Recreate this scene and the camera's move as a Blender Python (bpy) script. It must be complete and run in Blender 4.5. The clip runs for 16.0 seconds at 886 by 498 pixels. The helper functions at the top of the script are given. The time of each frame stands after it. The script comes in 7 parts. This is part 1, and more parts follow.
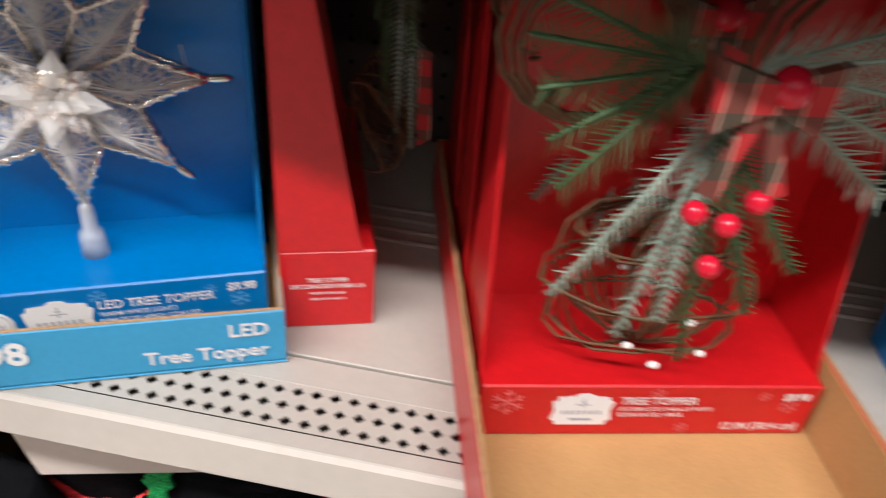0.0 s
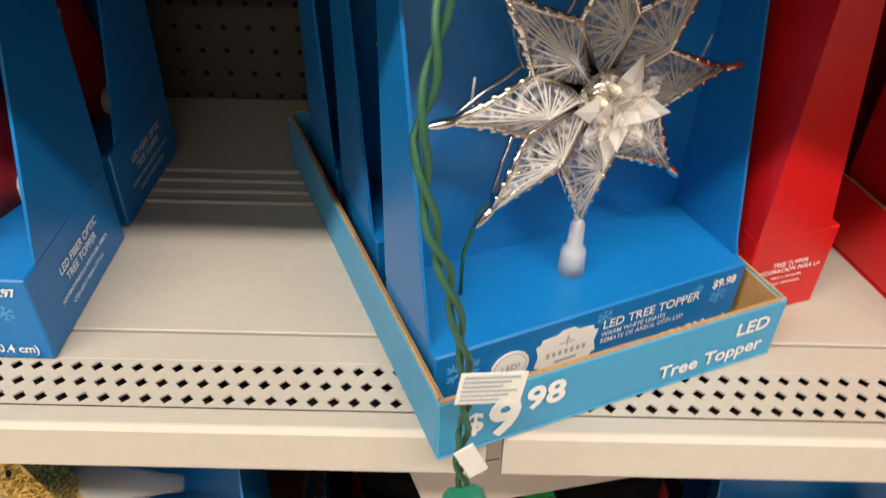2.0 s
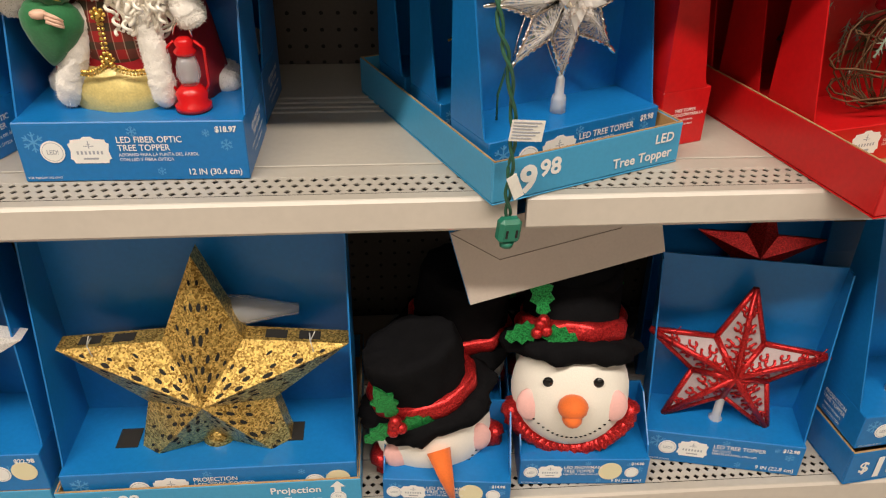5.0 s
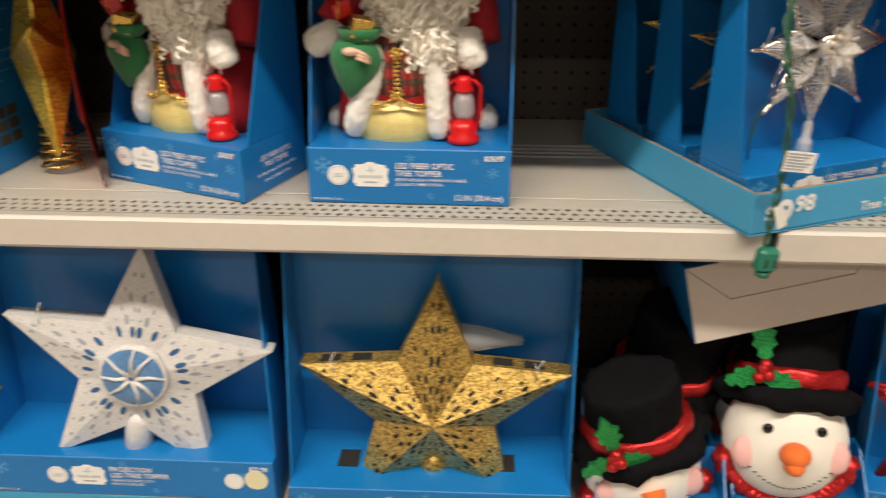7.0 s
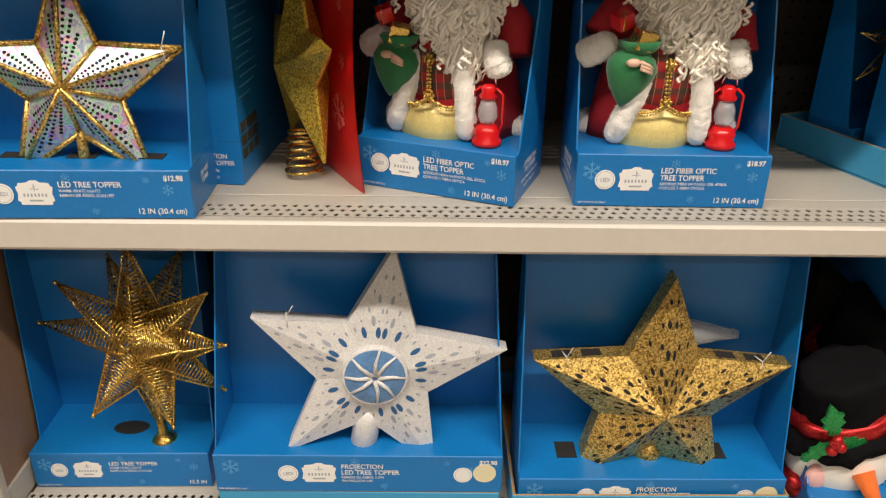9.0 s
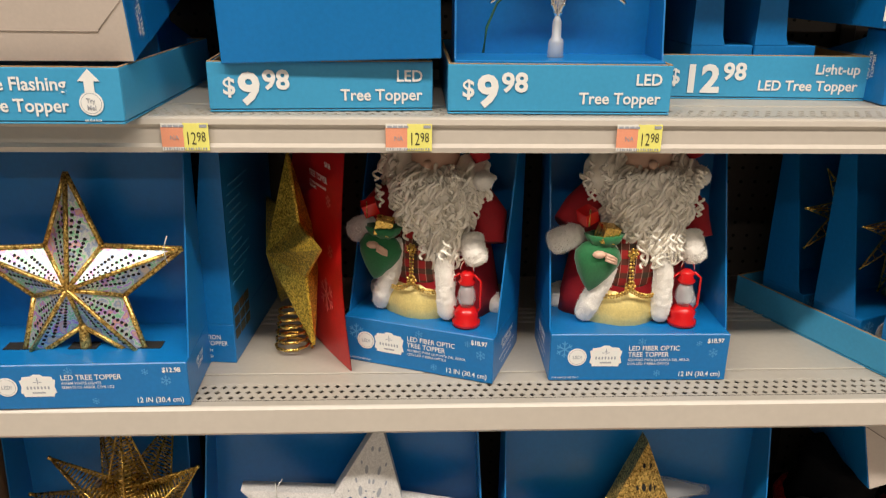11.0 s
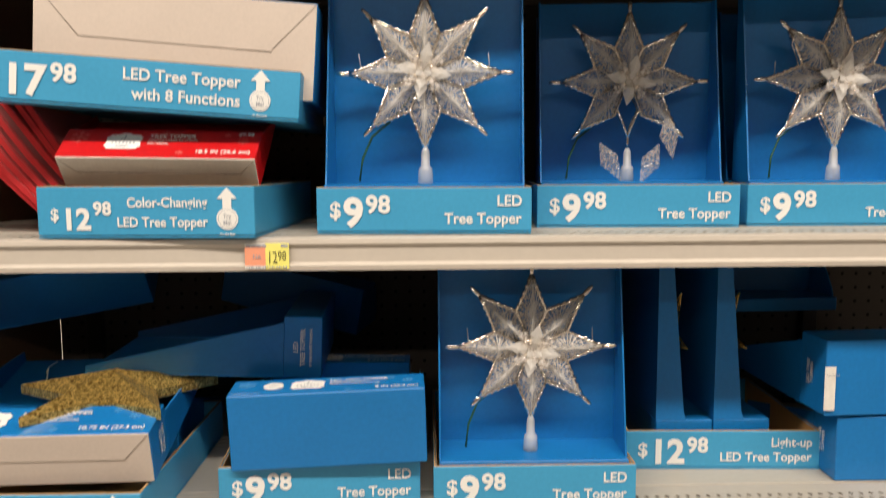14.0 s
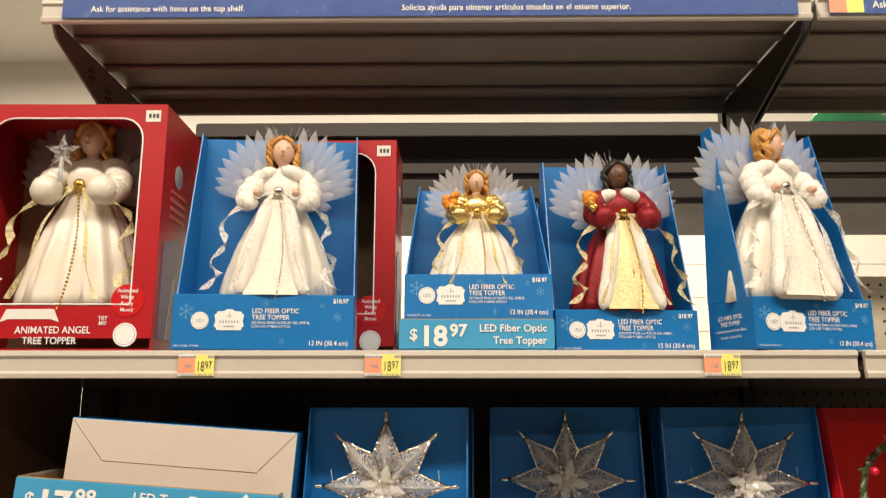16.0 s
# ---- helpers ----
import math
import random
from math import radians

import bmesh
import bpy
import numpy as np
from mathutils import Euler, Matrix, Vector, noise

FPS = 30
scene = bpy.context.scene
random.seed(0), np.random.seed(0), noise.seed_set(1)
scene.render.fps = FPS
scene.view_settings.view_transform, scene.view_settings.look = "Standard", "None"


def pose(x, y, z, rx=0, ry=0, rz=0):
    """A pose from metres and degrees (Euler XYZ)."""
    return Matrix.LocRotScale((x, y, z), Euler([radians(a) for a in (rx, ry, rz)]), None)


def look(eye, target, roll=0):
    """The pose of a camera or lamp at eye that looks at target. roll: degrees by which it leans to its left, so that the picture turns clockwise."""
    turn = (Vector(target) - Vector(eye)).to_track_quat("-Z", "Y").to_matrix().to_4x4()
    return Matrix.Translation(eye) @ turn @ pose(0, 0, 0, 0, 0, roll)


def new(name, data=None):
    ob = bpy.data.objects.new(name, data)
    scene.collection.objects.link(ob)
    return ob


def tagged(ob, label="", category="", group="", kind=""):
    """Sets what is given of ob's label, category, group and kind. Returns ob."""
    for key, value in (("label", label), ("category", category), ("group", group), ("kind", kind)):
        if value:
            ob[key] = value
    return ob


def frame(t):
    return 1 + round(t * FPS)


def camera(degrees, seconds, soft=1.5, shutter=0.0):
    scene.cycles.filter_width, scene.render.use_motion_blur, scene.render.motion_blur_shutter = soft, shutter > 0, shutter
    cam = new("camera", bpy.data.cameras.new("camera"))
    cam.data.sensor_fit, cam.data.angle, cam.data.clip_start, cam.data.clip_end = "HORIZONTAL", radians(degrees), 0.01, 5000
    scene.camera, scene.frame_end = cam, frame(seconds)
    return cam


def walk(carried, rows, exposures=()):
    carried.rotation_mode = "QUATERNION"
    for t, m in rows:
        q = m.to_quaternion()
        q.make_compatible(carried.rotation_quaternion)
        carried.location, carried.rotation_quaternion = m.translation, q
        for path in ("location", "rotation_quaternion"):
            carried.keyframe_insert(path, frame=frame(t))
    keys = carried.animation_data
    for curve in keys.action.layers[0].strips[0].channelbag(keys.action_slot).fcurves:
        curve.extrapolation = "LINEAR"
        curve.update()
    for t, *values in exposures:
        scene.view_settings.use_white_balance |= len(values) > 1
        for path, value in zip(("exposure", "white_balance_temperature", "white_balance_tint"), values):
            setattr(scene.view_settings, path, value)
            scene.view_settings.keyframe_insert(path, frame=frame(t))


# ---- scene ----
cam = camera(59.48, 16.0, soft=1.1, shutter=0.4)
PATH = [
    (0, (1.5930, -0.3162, 1.0849), (1.4046, 1.2898, -0.0921), 5.6),
    (0.5, (1.4993, -0.2643, 1.0704), (1.1307, 1.2797, -0.1462), 2.1),
    (1, (1.4348, -0.2450, 1.0698), (1.0964, 1.2999, -0.1544), 0.2),
    (1.5, (1.3257, -0.2608, 1.0746), (1.1798, 1.3063, -0.1595), 0.8),
    (2, (1.2076, -0.3151, 1.0658), (1.2136, 1.2591, -0.1679), 1.4),
    (2.5, (1.1966, -0.3699, 1.0590), (1.2793, 1.1760, -0.2072), 1.8),
    (3, (1.2244, -0.4729, 1.0498), (1.3330, 1.0865, -0.1979), 1.8),
    (3.5, (1.2466, -0.5957, 1.0478), (1.3589, 0.9923, -0.1628), 1.5),
    (4, (1.2025, -0.6521, 1.0462), (1.3275, 0.9810, -0.1015), 1.1),
    (4.2, (1.1598, -0.6818, 1.0504), (1.2925, 0.9683, -0.0720), 0.9),
    (6.3, (1.0406, -0.7921, 1.0917), (1.1580, 0.9838, 0.1794), 0.7),
    (6.5, (1.0027, -0.8142, 1.0814), (1.0925, 0.9844, 0.2115), 0.9),
    (7, (0.9068, -0.8215, 1.0309), (0.8219, 0.9832, 0.1732), 0.1),
    (7.5, (0.7623, -0.7569, 1.0322), (0.6147, 1.0210, 0.1283), -0.1),
    (8, (0.6397, -0.7707, 1.0443), (0.5010, 0.9905, 0.1068), -0.5),
    (8.2, (0.5770, -0.8067, 1.0407), (0.4698, 0.9607, 0.1107), -0.3),
    (10.3, (0.5069, -0.8829, 1.1472), (0.6091, 0.9750, 0.4139), 1.1),
    (10.5, (0.5082, -0.8811, 1.1675), (0.6094, 0.9859, 0.4577), 1.1),
    (11, (0.5128, -0.8757, 1.2024), (0.5987, 1.0040, 0.5245), 0.7),
    (11.5, (0.5119, -0.8743, 1.2188), (0.5878, 1.0218, 0.5871), 0.3),
    (12, (0.5154, -0.8787, 1.2580), (0.5760, 1.0344, 0.6781), -0.1),
    (12.5, (0.5264, -0.8969, 1.3314), (0.5700, 1.0503, 0.8766), -0.4),
    (13, (0.5322, -0.9123, 1.3967), (0.5847, 1.0478, 1.0025), -0.3),
    (13.5, (0.5341, -0.9237, 1.4414), (0.5942, 1.0513, 1.1321), -0.3),
    (14, (0.5450, -0.9281, 1.4799), (0.5986, 1.0600, 1.2686), -0.3),
    (14.5, (0.5634, -0.9614, 1.5581), (0.6072, 1.0380, 1.5381), -0.6),
    (15, (0.5830, -1.0317, 1.6441), (0.6114, 0.9642, 1.7693), -0.4),
    (15.5, (0.6341, -1.0981, 1.7038), (0.6358, 0.8805, 1.9955), -0.4),
    (16, (0.6501, -1.1428, 1.7187), (0.6290, 0.8179, 2.1122), -0.0),
]
walk(cam, [(t, look(eye, target, roll)) for t, eye, target, roll in PATH],
     exposures=((0.0, 0.40, 5700, 14), (0.5, 0.38, 5800, 14), (1.5, 0.42, 6500, 13), (2.0, 0.40, 6550, 12), (2.6, 0.24, 6550, 12), (3.4, 0.02, 6650, 13), (4.2, 0.02, 6750, 13),
                (6.3, 0.06, 6700, 11), (7.5, 0.16, 6750, 11), (8.2, 0.06, 6700, 11), (11.5, 0.03, 6550, 11), (12.5, 0.10, 6650, 12), (13.2, 0.0, 6700, 13), (14.2, 0.0, 6750, 12),
                (15.0, 0.03, 7050, 12), (15.5, -0.12, 7100, 11), (16.0, -0.12, 7100, 11)))

# ---- light ----
world = bpy.data.worlds.new("store_air")
scene.world = world
world.use_nodes = True
world.node_tree.nodes["Background"].inputs[0].default_value = (1.0, 0.93, 0.84, 1)
world.node_tree.nodes["Background"].inputs[1].default_value = 0.08


def strip_light(name, x, y, z, length, width, watts):
    data = bpy.data.lights.new(name, "AREA")
    data.shape, data.size, data.size_y = "RECTANGLE", length, width
    data.energy, data.color = watts, (1.0, 0.91, 0.79)
    ob = new(name, data)
    ob.matrix_world = pose(x, y, z)
    return tagged(ob, "long strip giving warm white light, the rearmost one added to fill the far wall", "ceiling light", "ceiling strips", "")


# The strip at y 2.9 is an added fill that whitens the far wall.
for ly, watts in ((-2.0, 335), (-6.3, 130), (2.9, 370)):
    strip_light("ceiling_or_fill_strip", 0.5, ly, 4.25, 7.0, 0.25, watts)

# ---- materials ----
def material(name, base, rough=0.5, metal=0.0, vary=0.12, scale=30.0, fine=400.0, bump=0.0, bump_scale=300.0, spec=0.5,
             coat=0.0, sheen=0.0):
    """A surface with its colour varied at two scales, uneven gloss and fine relief."""
    m = bpy.data.materials.new(name)
    m.use_nodes = True
    nt = m.node_tree
    p = nt.nodes["Principled BSDF"]
    tc = nt.nodes.new("ShaderNodeTexCoord")
    n1, n2 = nt.nodes.new("ShaderNodeTexNoise"), nt.nodes.new("ShaderNodeTexNoise")
    n1.inputs["Scale"].default_value, n2.inputs["Scale"].default_value = scale, fine
    n1.inputs["Detail"].default_value = 5
    nt.links.new(tc.outputs["Object"], n1.inputs["Vector"])
    nt.links.new(tc.outputs["Object"], n2.inputs["Vector"])
    add = nt.nodes.new("ShaderNodeMath")
    add.operation = "ADD"
    nt.links.new(n1.outputs["Fac"], add.inputs[0])
    nt.links.new(n2.outputs["Fac"], add.inputs[1])
    rng = nt.nodes.new("ShaderNodeMapRange")
    rng.inputs["From Min"].default_value, rng.inputs["From Max"].default_value = 0.55, 1.45
    rng.inputs["To Min"].default_value, rng.inputs["To Max"].default_value = 1 - vary, 1 + vary
    nt.links.new(add.outputs[0], rng.inputs["Value"])
    mul = nt.nodes.new("ShaderNodeVectorMath")
    mul.operation = "SCALE"
    mul.inputs[0].default_value = base
    nt.links.new(rng.outputs[0], mul.inputs["Scale"])
    nt.links.new(mul.outputs[0], p.inputs["Base Color"])
    rr = nt.nodes.new("ShaderNodeMapRange")
    rr.inputs["To Min"].default_value, rr.inputs["To Max"].default_value = max(0.02, rough - 0.08), rough + 0.08
    nt.links.new(n1.outputs["Fac"], rr.inputs["Value"])
    nt.links.new(rr.outputs[0], p.inputs["Roughness"])
    p.inputs["Metallic"].default_value = metal
    p.inputs["Specular IOR Level"].default_value = spec
    p.inputs["Coat Weight"].default_value = coat
    p.inputs["Sheen Weight"].default_value = sheen
    if bump:
        nb, b = nt.nodes.new("ShaderNodeTexNoise"), nt.nodes.new("ShaderNodeBump")
        nb.inputs["Scale"].default_value, nb.inputs["Detail"].default_value = bump_scale, 4
        nt.links.new(tc.outputs["Object"], nb.inputs["Vector"])
        nt.links.new(nb.outputs["Fac"], b.inputs["Height"])
        b.inputs["Strength"].default_value, b.inputs["Distance"].default_value = bump, 0.001
        nt.links.new(b.outputs[0], p.inputs["Normal"])
    return m


def glitter(name, dark, light, cell=900.0, metal=0.9, rough=0.28):
    """Glitter flakes: small cells, each with its own tint and tilt."""
    m = bpy.data.materials.new(name)
    m.use_nodes = True
    nt = m.node_tree
    p = nt.nodes["Principled BSDF"]
    tc, vo = nt.nodes.new("ShaderNodeTexCoord"), nt.nodes.new("ShaderNodeTexVoronoi")
    vo.inputs["Scale"].default_value = cell
    nt.links.new(tc.outputs["Object"], vo.inputs["Vector"])
    sep = nt.nodes.new("ShaderNodeSeparateColor")
    nt.links.new(vo.outputs["Color"], sep.inputs[0])
    ramp = nt.nodes.new("ShaderNodeValToRGB")
    ramp.color_ramp.elements[0].color, ramp.color_ramp.elements[1].color = (*dark, 1), (*light, 1)
    nt.links.new(sep.outputs[0], ramp.inputs[0])
    nt.links.new(ramp.outputs[0], p.inputs["Base Color"])
    b = nt.nodes.new("ShaderNodeBump")
    b.inputs["Strength"].default_value, b.inputs["Distance"].default_value = 0.8, 0.0012
    nt.links.new(sep.outputs[1], b.inputs["Height"])
    nt.links.new(b.outputs[0], p.inputs["Normal"])
    p.inputs["Metallic"].default_value, p.inputs["Roughness"].default_value = metal, rough
    return m


def clear_plastic(name, tint=(0.93, 0.95, 0.97), see=0.55, rough=0.12, grooves=0.0):
    m = bpy.data.materials.new(name)
    m.use_nodes = True
    nt = m.node_tree
    p, out = nt.nodes["Principled BSDF"], nt.nodes["Material Output"]
    p.inputs["Base Color"].default_value = (*tint, 1)
    p.inputs["Roughness"].default_value, p.inputs["Specular IOR Level"].default_value = rough, 0.9
    tr, mix = nt.nodes.new("ShaderNodeBsdfTransparent"), nt.nodes.new("ShaderNodeMixShader")
    tr.inputs[0].default_value = (*tint, 1)
    mix.inputs[0].default_value = 1 - see
    nt.links.new(tr.outputs[0], mix.inputs[1])
    nt.links.new(p.outputs[0], mix.inputs[2])
    nt.links.new(mix.outputs[0], out.inputs[0])
    if grooves:
        tc, w, b = nt.nodes.new("ShaderNodeTexCoord"), nt.nodes.new("ShaderNodeTexNoise"), nt.nodes.new("ShaderNodeBump")
        w.inputs["Scale"].default_value = grooves
        nt.links.new(tc.outputs["Object"], w.inputs["Vector"])
        nt.links.new(w.outputs["Fac"], b.inputs["Height"])
        b.inputs["Strength"].default_value, b.inputs["Distance"].default_value = 0.9, 0.003
        nt.links.new(b.outputs[0], p.inputs["Normal"])
        rng = nt.nodes.new("ShaderNodeMapRange")
        rng.inputs["From Min"].default_value, rng.inputs["From Max"].default_value = 0.35, 0.65
        rng.inputs["To Min"].default_value, rng.inputs["To Max"].default_value = 1 - see - 0.2, 1 - see + 0.25
        nt.links.new(w.outputs["Fac"], rng.inputs["Value"])
        nt.links.new(rng.outputs[0], mix.inputs[0])
    return m


def plaid(name):
    """Red tartan cloth with dark and pale bands."""
    m = material(name, (0.45, 0.02, 0.02), 0.8)
    nt = m.node_tree
    p = nt.nodes["Principled BSDF"]
    tc = nt.nodes.new("ShaderNodeTexCoord")
    last = None
    for axis, size, shade in (("X", 92, (0.03, 0.05, 0.03)), ("Z", 92, (0.03, 0.05, 0.03)), ("X", 184, (0.5, 0.4, 0.3))):
        w = nt.nodes.new("ShaderNodeTexWave")
        w.bands_direction = axis
        w.inputs["Scale"].default_value = size / 6.28
        nt.links.new(tc.outputs["Object"], w.inputs["Vector"])
        gt = nt.nodes.new("ShaderNodeMath")
        gt.operation, gt.inputs[1].default_value = "GREATER_THAN", 0.62 if size < 100 else 0.985
        nt.links.new(w.outputs["Fac"], gt.inputs[0])
        mx = nt.nodes.new("ShaderNodeMix")
        mx.data_type = "RGBA"
        k = nt.nodes.new("ShaderNodeMath")
        k.operation, k.inputs[1].default_value = "MULTIPLY", 0.7
        nt.links.new(gt.outputs[0], k.inputs[0])
        nt.links.new(k.outputs[0], mx.inputs["Factor"])
        mx.inputs[6].default_value, mx.inputs[7].default_value = (0.45, 0.02, 0.02, 1), (*shade, 1)
        if last:
            nt.links.new(last, mx.inputs[6])
        last = mx.outputs[2]
    nt.links.new(last, p.inputs["Base Color"])
    return m


def holographic(name):
    m = bpy.data.materials.new(name)
    m.use_nodes = True
    nt = m.node_tree
    p = nt.nodes["Principled BSDF"]
    tc, n, r = nt.nodes.new("ShaderNodeTexCoord"), nt.nodes.new("ShaderNodeTexNoise"), nt.nodes.new("ShaderNodeValToRGB")
    n.inputs["Scale"].default_value, n.inputs["Detail"].default_value = 62, 9
    nt.links.new(tc.outputs["Object"], n.inputs["Vector"])
    nt.links.new(n.outputs["Fac"], r.inputs[0])
    cr = r.color_ramp
    cr.elements[0].position, cr.elements[0].color = 0.32, (0.75, 0.62, 0.5, 1)
    cr.elements[1].position, cr.elements[1].color = 0.72, (0.7, 0.7, 0.78, 1)
    for pos, col in ((0.41, (0.30, 0.42, 0.62, 1)), (0.47, (0.80, 0.78, 0.76, 1)), (0.52, (0.22, 0.70, 0.38, 1)), (0.55, (0.82, 0.80, 0.80, 1)), (0.59, (0.52, 0.30, 0.80, 1)), (0.64, (0.85, 0.48, 0.40, 1))):
        cr.elements.new(pos).color = col
    nt.links.new(r.outputs[0], p.inputs["Base Color"])
    p.inputs["Metallic"].default_value, p.inputs["Roughness"].default_value = 0.75, 0.48
    return m


BLUE = material("blue_coated_card", (0.004, 0.165, 0.47), 0.33, vary=0.10, scale=9, fine=160, bump=0.05, bump_scale=60)
SKY = material("pale_blue_card", (0.045, 0.32, 0.57), 0.42, vary=0.07, scale=12, fine=200, bump=0.06, bump_scale=90)
RED = material("red_coated_card", (0.55, 0.008, 0.010), 0.33, vary=0.12, scale=9, fine=150, bump=0.05, bump_scale=60)
CRIMSON = material("crimson_gift_card", (0.42, 0.012, 0.018), 0.3, vary=0.1, scale=8, fine=150)
KRAFT = material("brown_cardboard", (0.48, 0.27, 0.10), 0.8, vary=0.14, scale=25, fine=500, bump=0.2, bump_scale=200)
FLUTE = material("corrugated_edge", (0.40, 0.25, 0.12), 0.9, vary=0.35, scale=300, fine=900, bump=0.6, bump_scale=500)
GREYCARD = material("unprinted_card", (0.60, 0.52, 0.46), 0.75, vary=0.06, scale=14, fine=300, bump=0.1, bump_scale=60)
CREASE = material("card_crease", (0.30, 0.25, 0.21), 0.85)
WHITEPRINT = material("white_print", (0.80, 0.80, 0.78), 0.45, vary=0.04)
PALEPRINT = material("pale_blue_print", (0.09, 0.33, 0.64), 0.4, vary=0.2, scale=60)
PINKPRINT = material("pale_red_print", (0.68, 0.13, 0.12), 0.4, vary=0.2, scale=60)
DARKPRINT = material("dark_print", (0.05, 0.048, 0.03), 0.5)
GREYPRINT = material("grey_print", (0.35, 0.37, 0.42), 0.5)
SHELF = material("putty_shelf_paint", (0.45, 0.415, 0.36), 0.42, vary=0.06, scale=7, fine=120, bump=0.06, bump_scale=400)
LIP = material("putty_shelf_lip", (0.54, 0.49, 0.43), 0.34, vary=0.05, scale=6, fine=90, bump=0.04, bump_scale=250)
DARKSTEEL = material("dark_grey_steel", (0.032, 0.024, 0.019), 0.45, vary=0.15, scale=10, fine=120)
# Darker than the putty decks: the shade below shelves is in this colour.
UNDERSTEEL = material("shade_toned_steel", (0.145, 0.115, 0.095), 0.42, vary=0.12, scale=5, fine=90)
# PEG has the deep shade behind the stock put into its colour.
PEG = material("shade_darkened_hardboard", (0.085, 0.068, 0.055), 0.6, vary=0.15, scale=8, fine=200)
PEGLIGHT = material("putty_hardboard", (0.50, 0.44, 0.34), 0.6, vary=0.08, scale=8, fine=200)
PANELWOOD = material("brown_end_panel", (0.26, 0.15, 0.085), 0.5, vary=0.16, scale=6, fine=140)
# Near-black for the shade inside holes, slots and dots laid flat on surfaces.
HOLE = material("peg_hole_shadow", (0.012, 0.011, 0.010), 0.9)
TAGYELLOW = material("yellow_tag_paper", (0.84, 0.79, 0.20), 0.6, vary=0.05)
TAGORANGE = material("orange_tag_paper", (0.82, 0.33, 0.20), 0.6, vary=0.07)
TAGWHITE = material("white_tag_paper", (0.74, 0.72, 0.67), 0.6, vary=0.08, scale=80)
SIGNBLUE = material("sign_blue_film", (0.04, 0.09, 0.30), 0.25, vary=0.08)
GREENWIRE = material("green_cord", (0.022, 0.10, 0.055), 0.45, vary=0.15)
PLUGGREEN = material("green_plug_plastic", (0.012, 0.16, 0.10), 0.4, vary=0.1)
CLEAR = clear_plastic("clear_faceted_acrylic", (0.96, 0.93, 0.90), see=0.84, rough=0.05, grooves=190)
# Whiter acrylic for moulded ridges, and for sparkle put into petal colour.
GLINT = clear_plastic("acrylic_ridge_and_sparkle", (0.95, 0.94, 0.92), see=0.60, rough=0.10)
FROST = clear_plastic("frosted_socket_plastic", (0.80, 0.82, 0.84), see=0.58, rough=0.30)
FILM = clear_plastic("clear_thin_plastic", (0.9, 0.92, 0.94), see=0.72, rough=0.15)
CHROME = material("chromed_plastic", (0.82, 0.78, 0.72), 0.12, 1.0, vary=0.08)
BULB = material("warm_white_bulbs", (0.82, 0.74, 0.60), 0.3, vary=0.1)
GOLDGLIT = glitter("gold_glitter", (0.20, 0.10, 0.012), (1.0, 0.70, 0.22), 430, metal=0.75, rough=0.30)
GOLDFLAT = glitter("fine_gold_glitter", (0.26, 0.14, 0.010), (1.0, 0.68, 0.10), 560, metal=0.7, rough=0.34)
WHITEGLIT = glitter("white_glitter", (0.62, 0.60, 0.59), (0.86, 0.84, 0.82), 800, metal=0.15, rough=0.45)
REDGLIT = glitter("red_glitter", (0.28, 0.004, 0.006), (0.85, 0.05, 0.05), 800, metal=0.7, rough=0.34)
GREENGLIT = glitter("green_glitter", (0.004, 0.10, 0.02), (0.04, 0.55, 0.14), 800, metal=0.6)
SILVERGLIT = glitter("silver_glitter", (0.35, 0.35, 0.36), (0.95, 0.95, 0.95), 800, metal=0.8)
GOLDWIRE = material("gold_wire", (0.72, 0.48, 0.13), 0.28, 1.0, vary=0.2, scale=200)
HOLO = holographic("holographic_film")
MILK = material("milky_translucent_film", (0.40, 0.33, 0.34), 0.35, vary=0.12, scale=40)
FUR = material("white_plush_fur", (0.86, 0.82, 0.76), 0.95, vary=0.14, scale=120, fine=900, bump=1.0, bump_scale=260, sheen=0.6)
CURL = material("silvery_white_curls", (0.97, 0.91, 0.80), 0.34, vary=0.06, scale=90, coat=0.5, sheen=0.2)
VELVET = material("dark_red_velvet", (0.34, 0.004, 0.012), 0.8, vary=0.2, scale=40, bump=0.4, bump_scale=200, sheen=0.02)
GREENFELT = material("green_felt", (0.01, 0.15, 0.045), 0.8, vary=0.2, scale=50, bump=0.4, bump_scale=200, sheen=0.3)
REDFELT = material("red_felt", (0.50, 0.006, 0.010), 0.85, vary=0.12, scale=40, bump=0.3, bump_scale=300, sheen=0.3)
REDPLASTIC = material("glossy_red_plastic", (0.60, 0.010, 0.012), 0.2, vary=0.06)
GOLDCLOTH = material("gold_lame_cloth", (0.76, 0.62, 0.24), 0.32, 0.25, vary=0.18, scale=60, bump=0.7, bump_scale=90)
TARTAN = plaid("red_tartan_cloth")
SKIN = material("painted_doll_face", (0.72, 0.46, 0.34), 0.4, vary=0.06)
DARKSKIN = material("dark_painted_doll_face", (0.13, 0.06, 0.035), 0.4, vary=0.06)
BLONDE = material("golden_doll_hair", (0.55, 0.27, 0.07), 0.5, vary=0.25, scale=160, bump=0.8, bump_scale=240)
DARKHAIR = material("dark_doll_hair", (0.03, 0.022, 0.018), 0.4, vary=0.25, scale=160, bump=0.8, bump_scale=240)
SATIN = material("ivory_satin", (0.78, 0.72, 0.62), 0.3, vary=0.07, scale=14, bump=0.25, bump_scale=30, sheen=0.2)
LACE = material("ivory_lace", (0.78, 0.73, 0.64), 0.6, vary=0.2, scale=130, bump=0.8, bump_scale=180)
FEATHER = clear_plastic("white_feather", (0.84, 0.84, 0.86), see=0.70, rough=0.6)
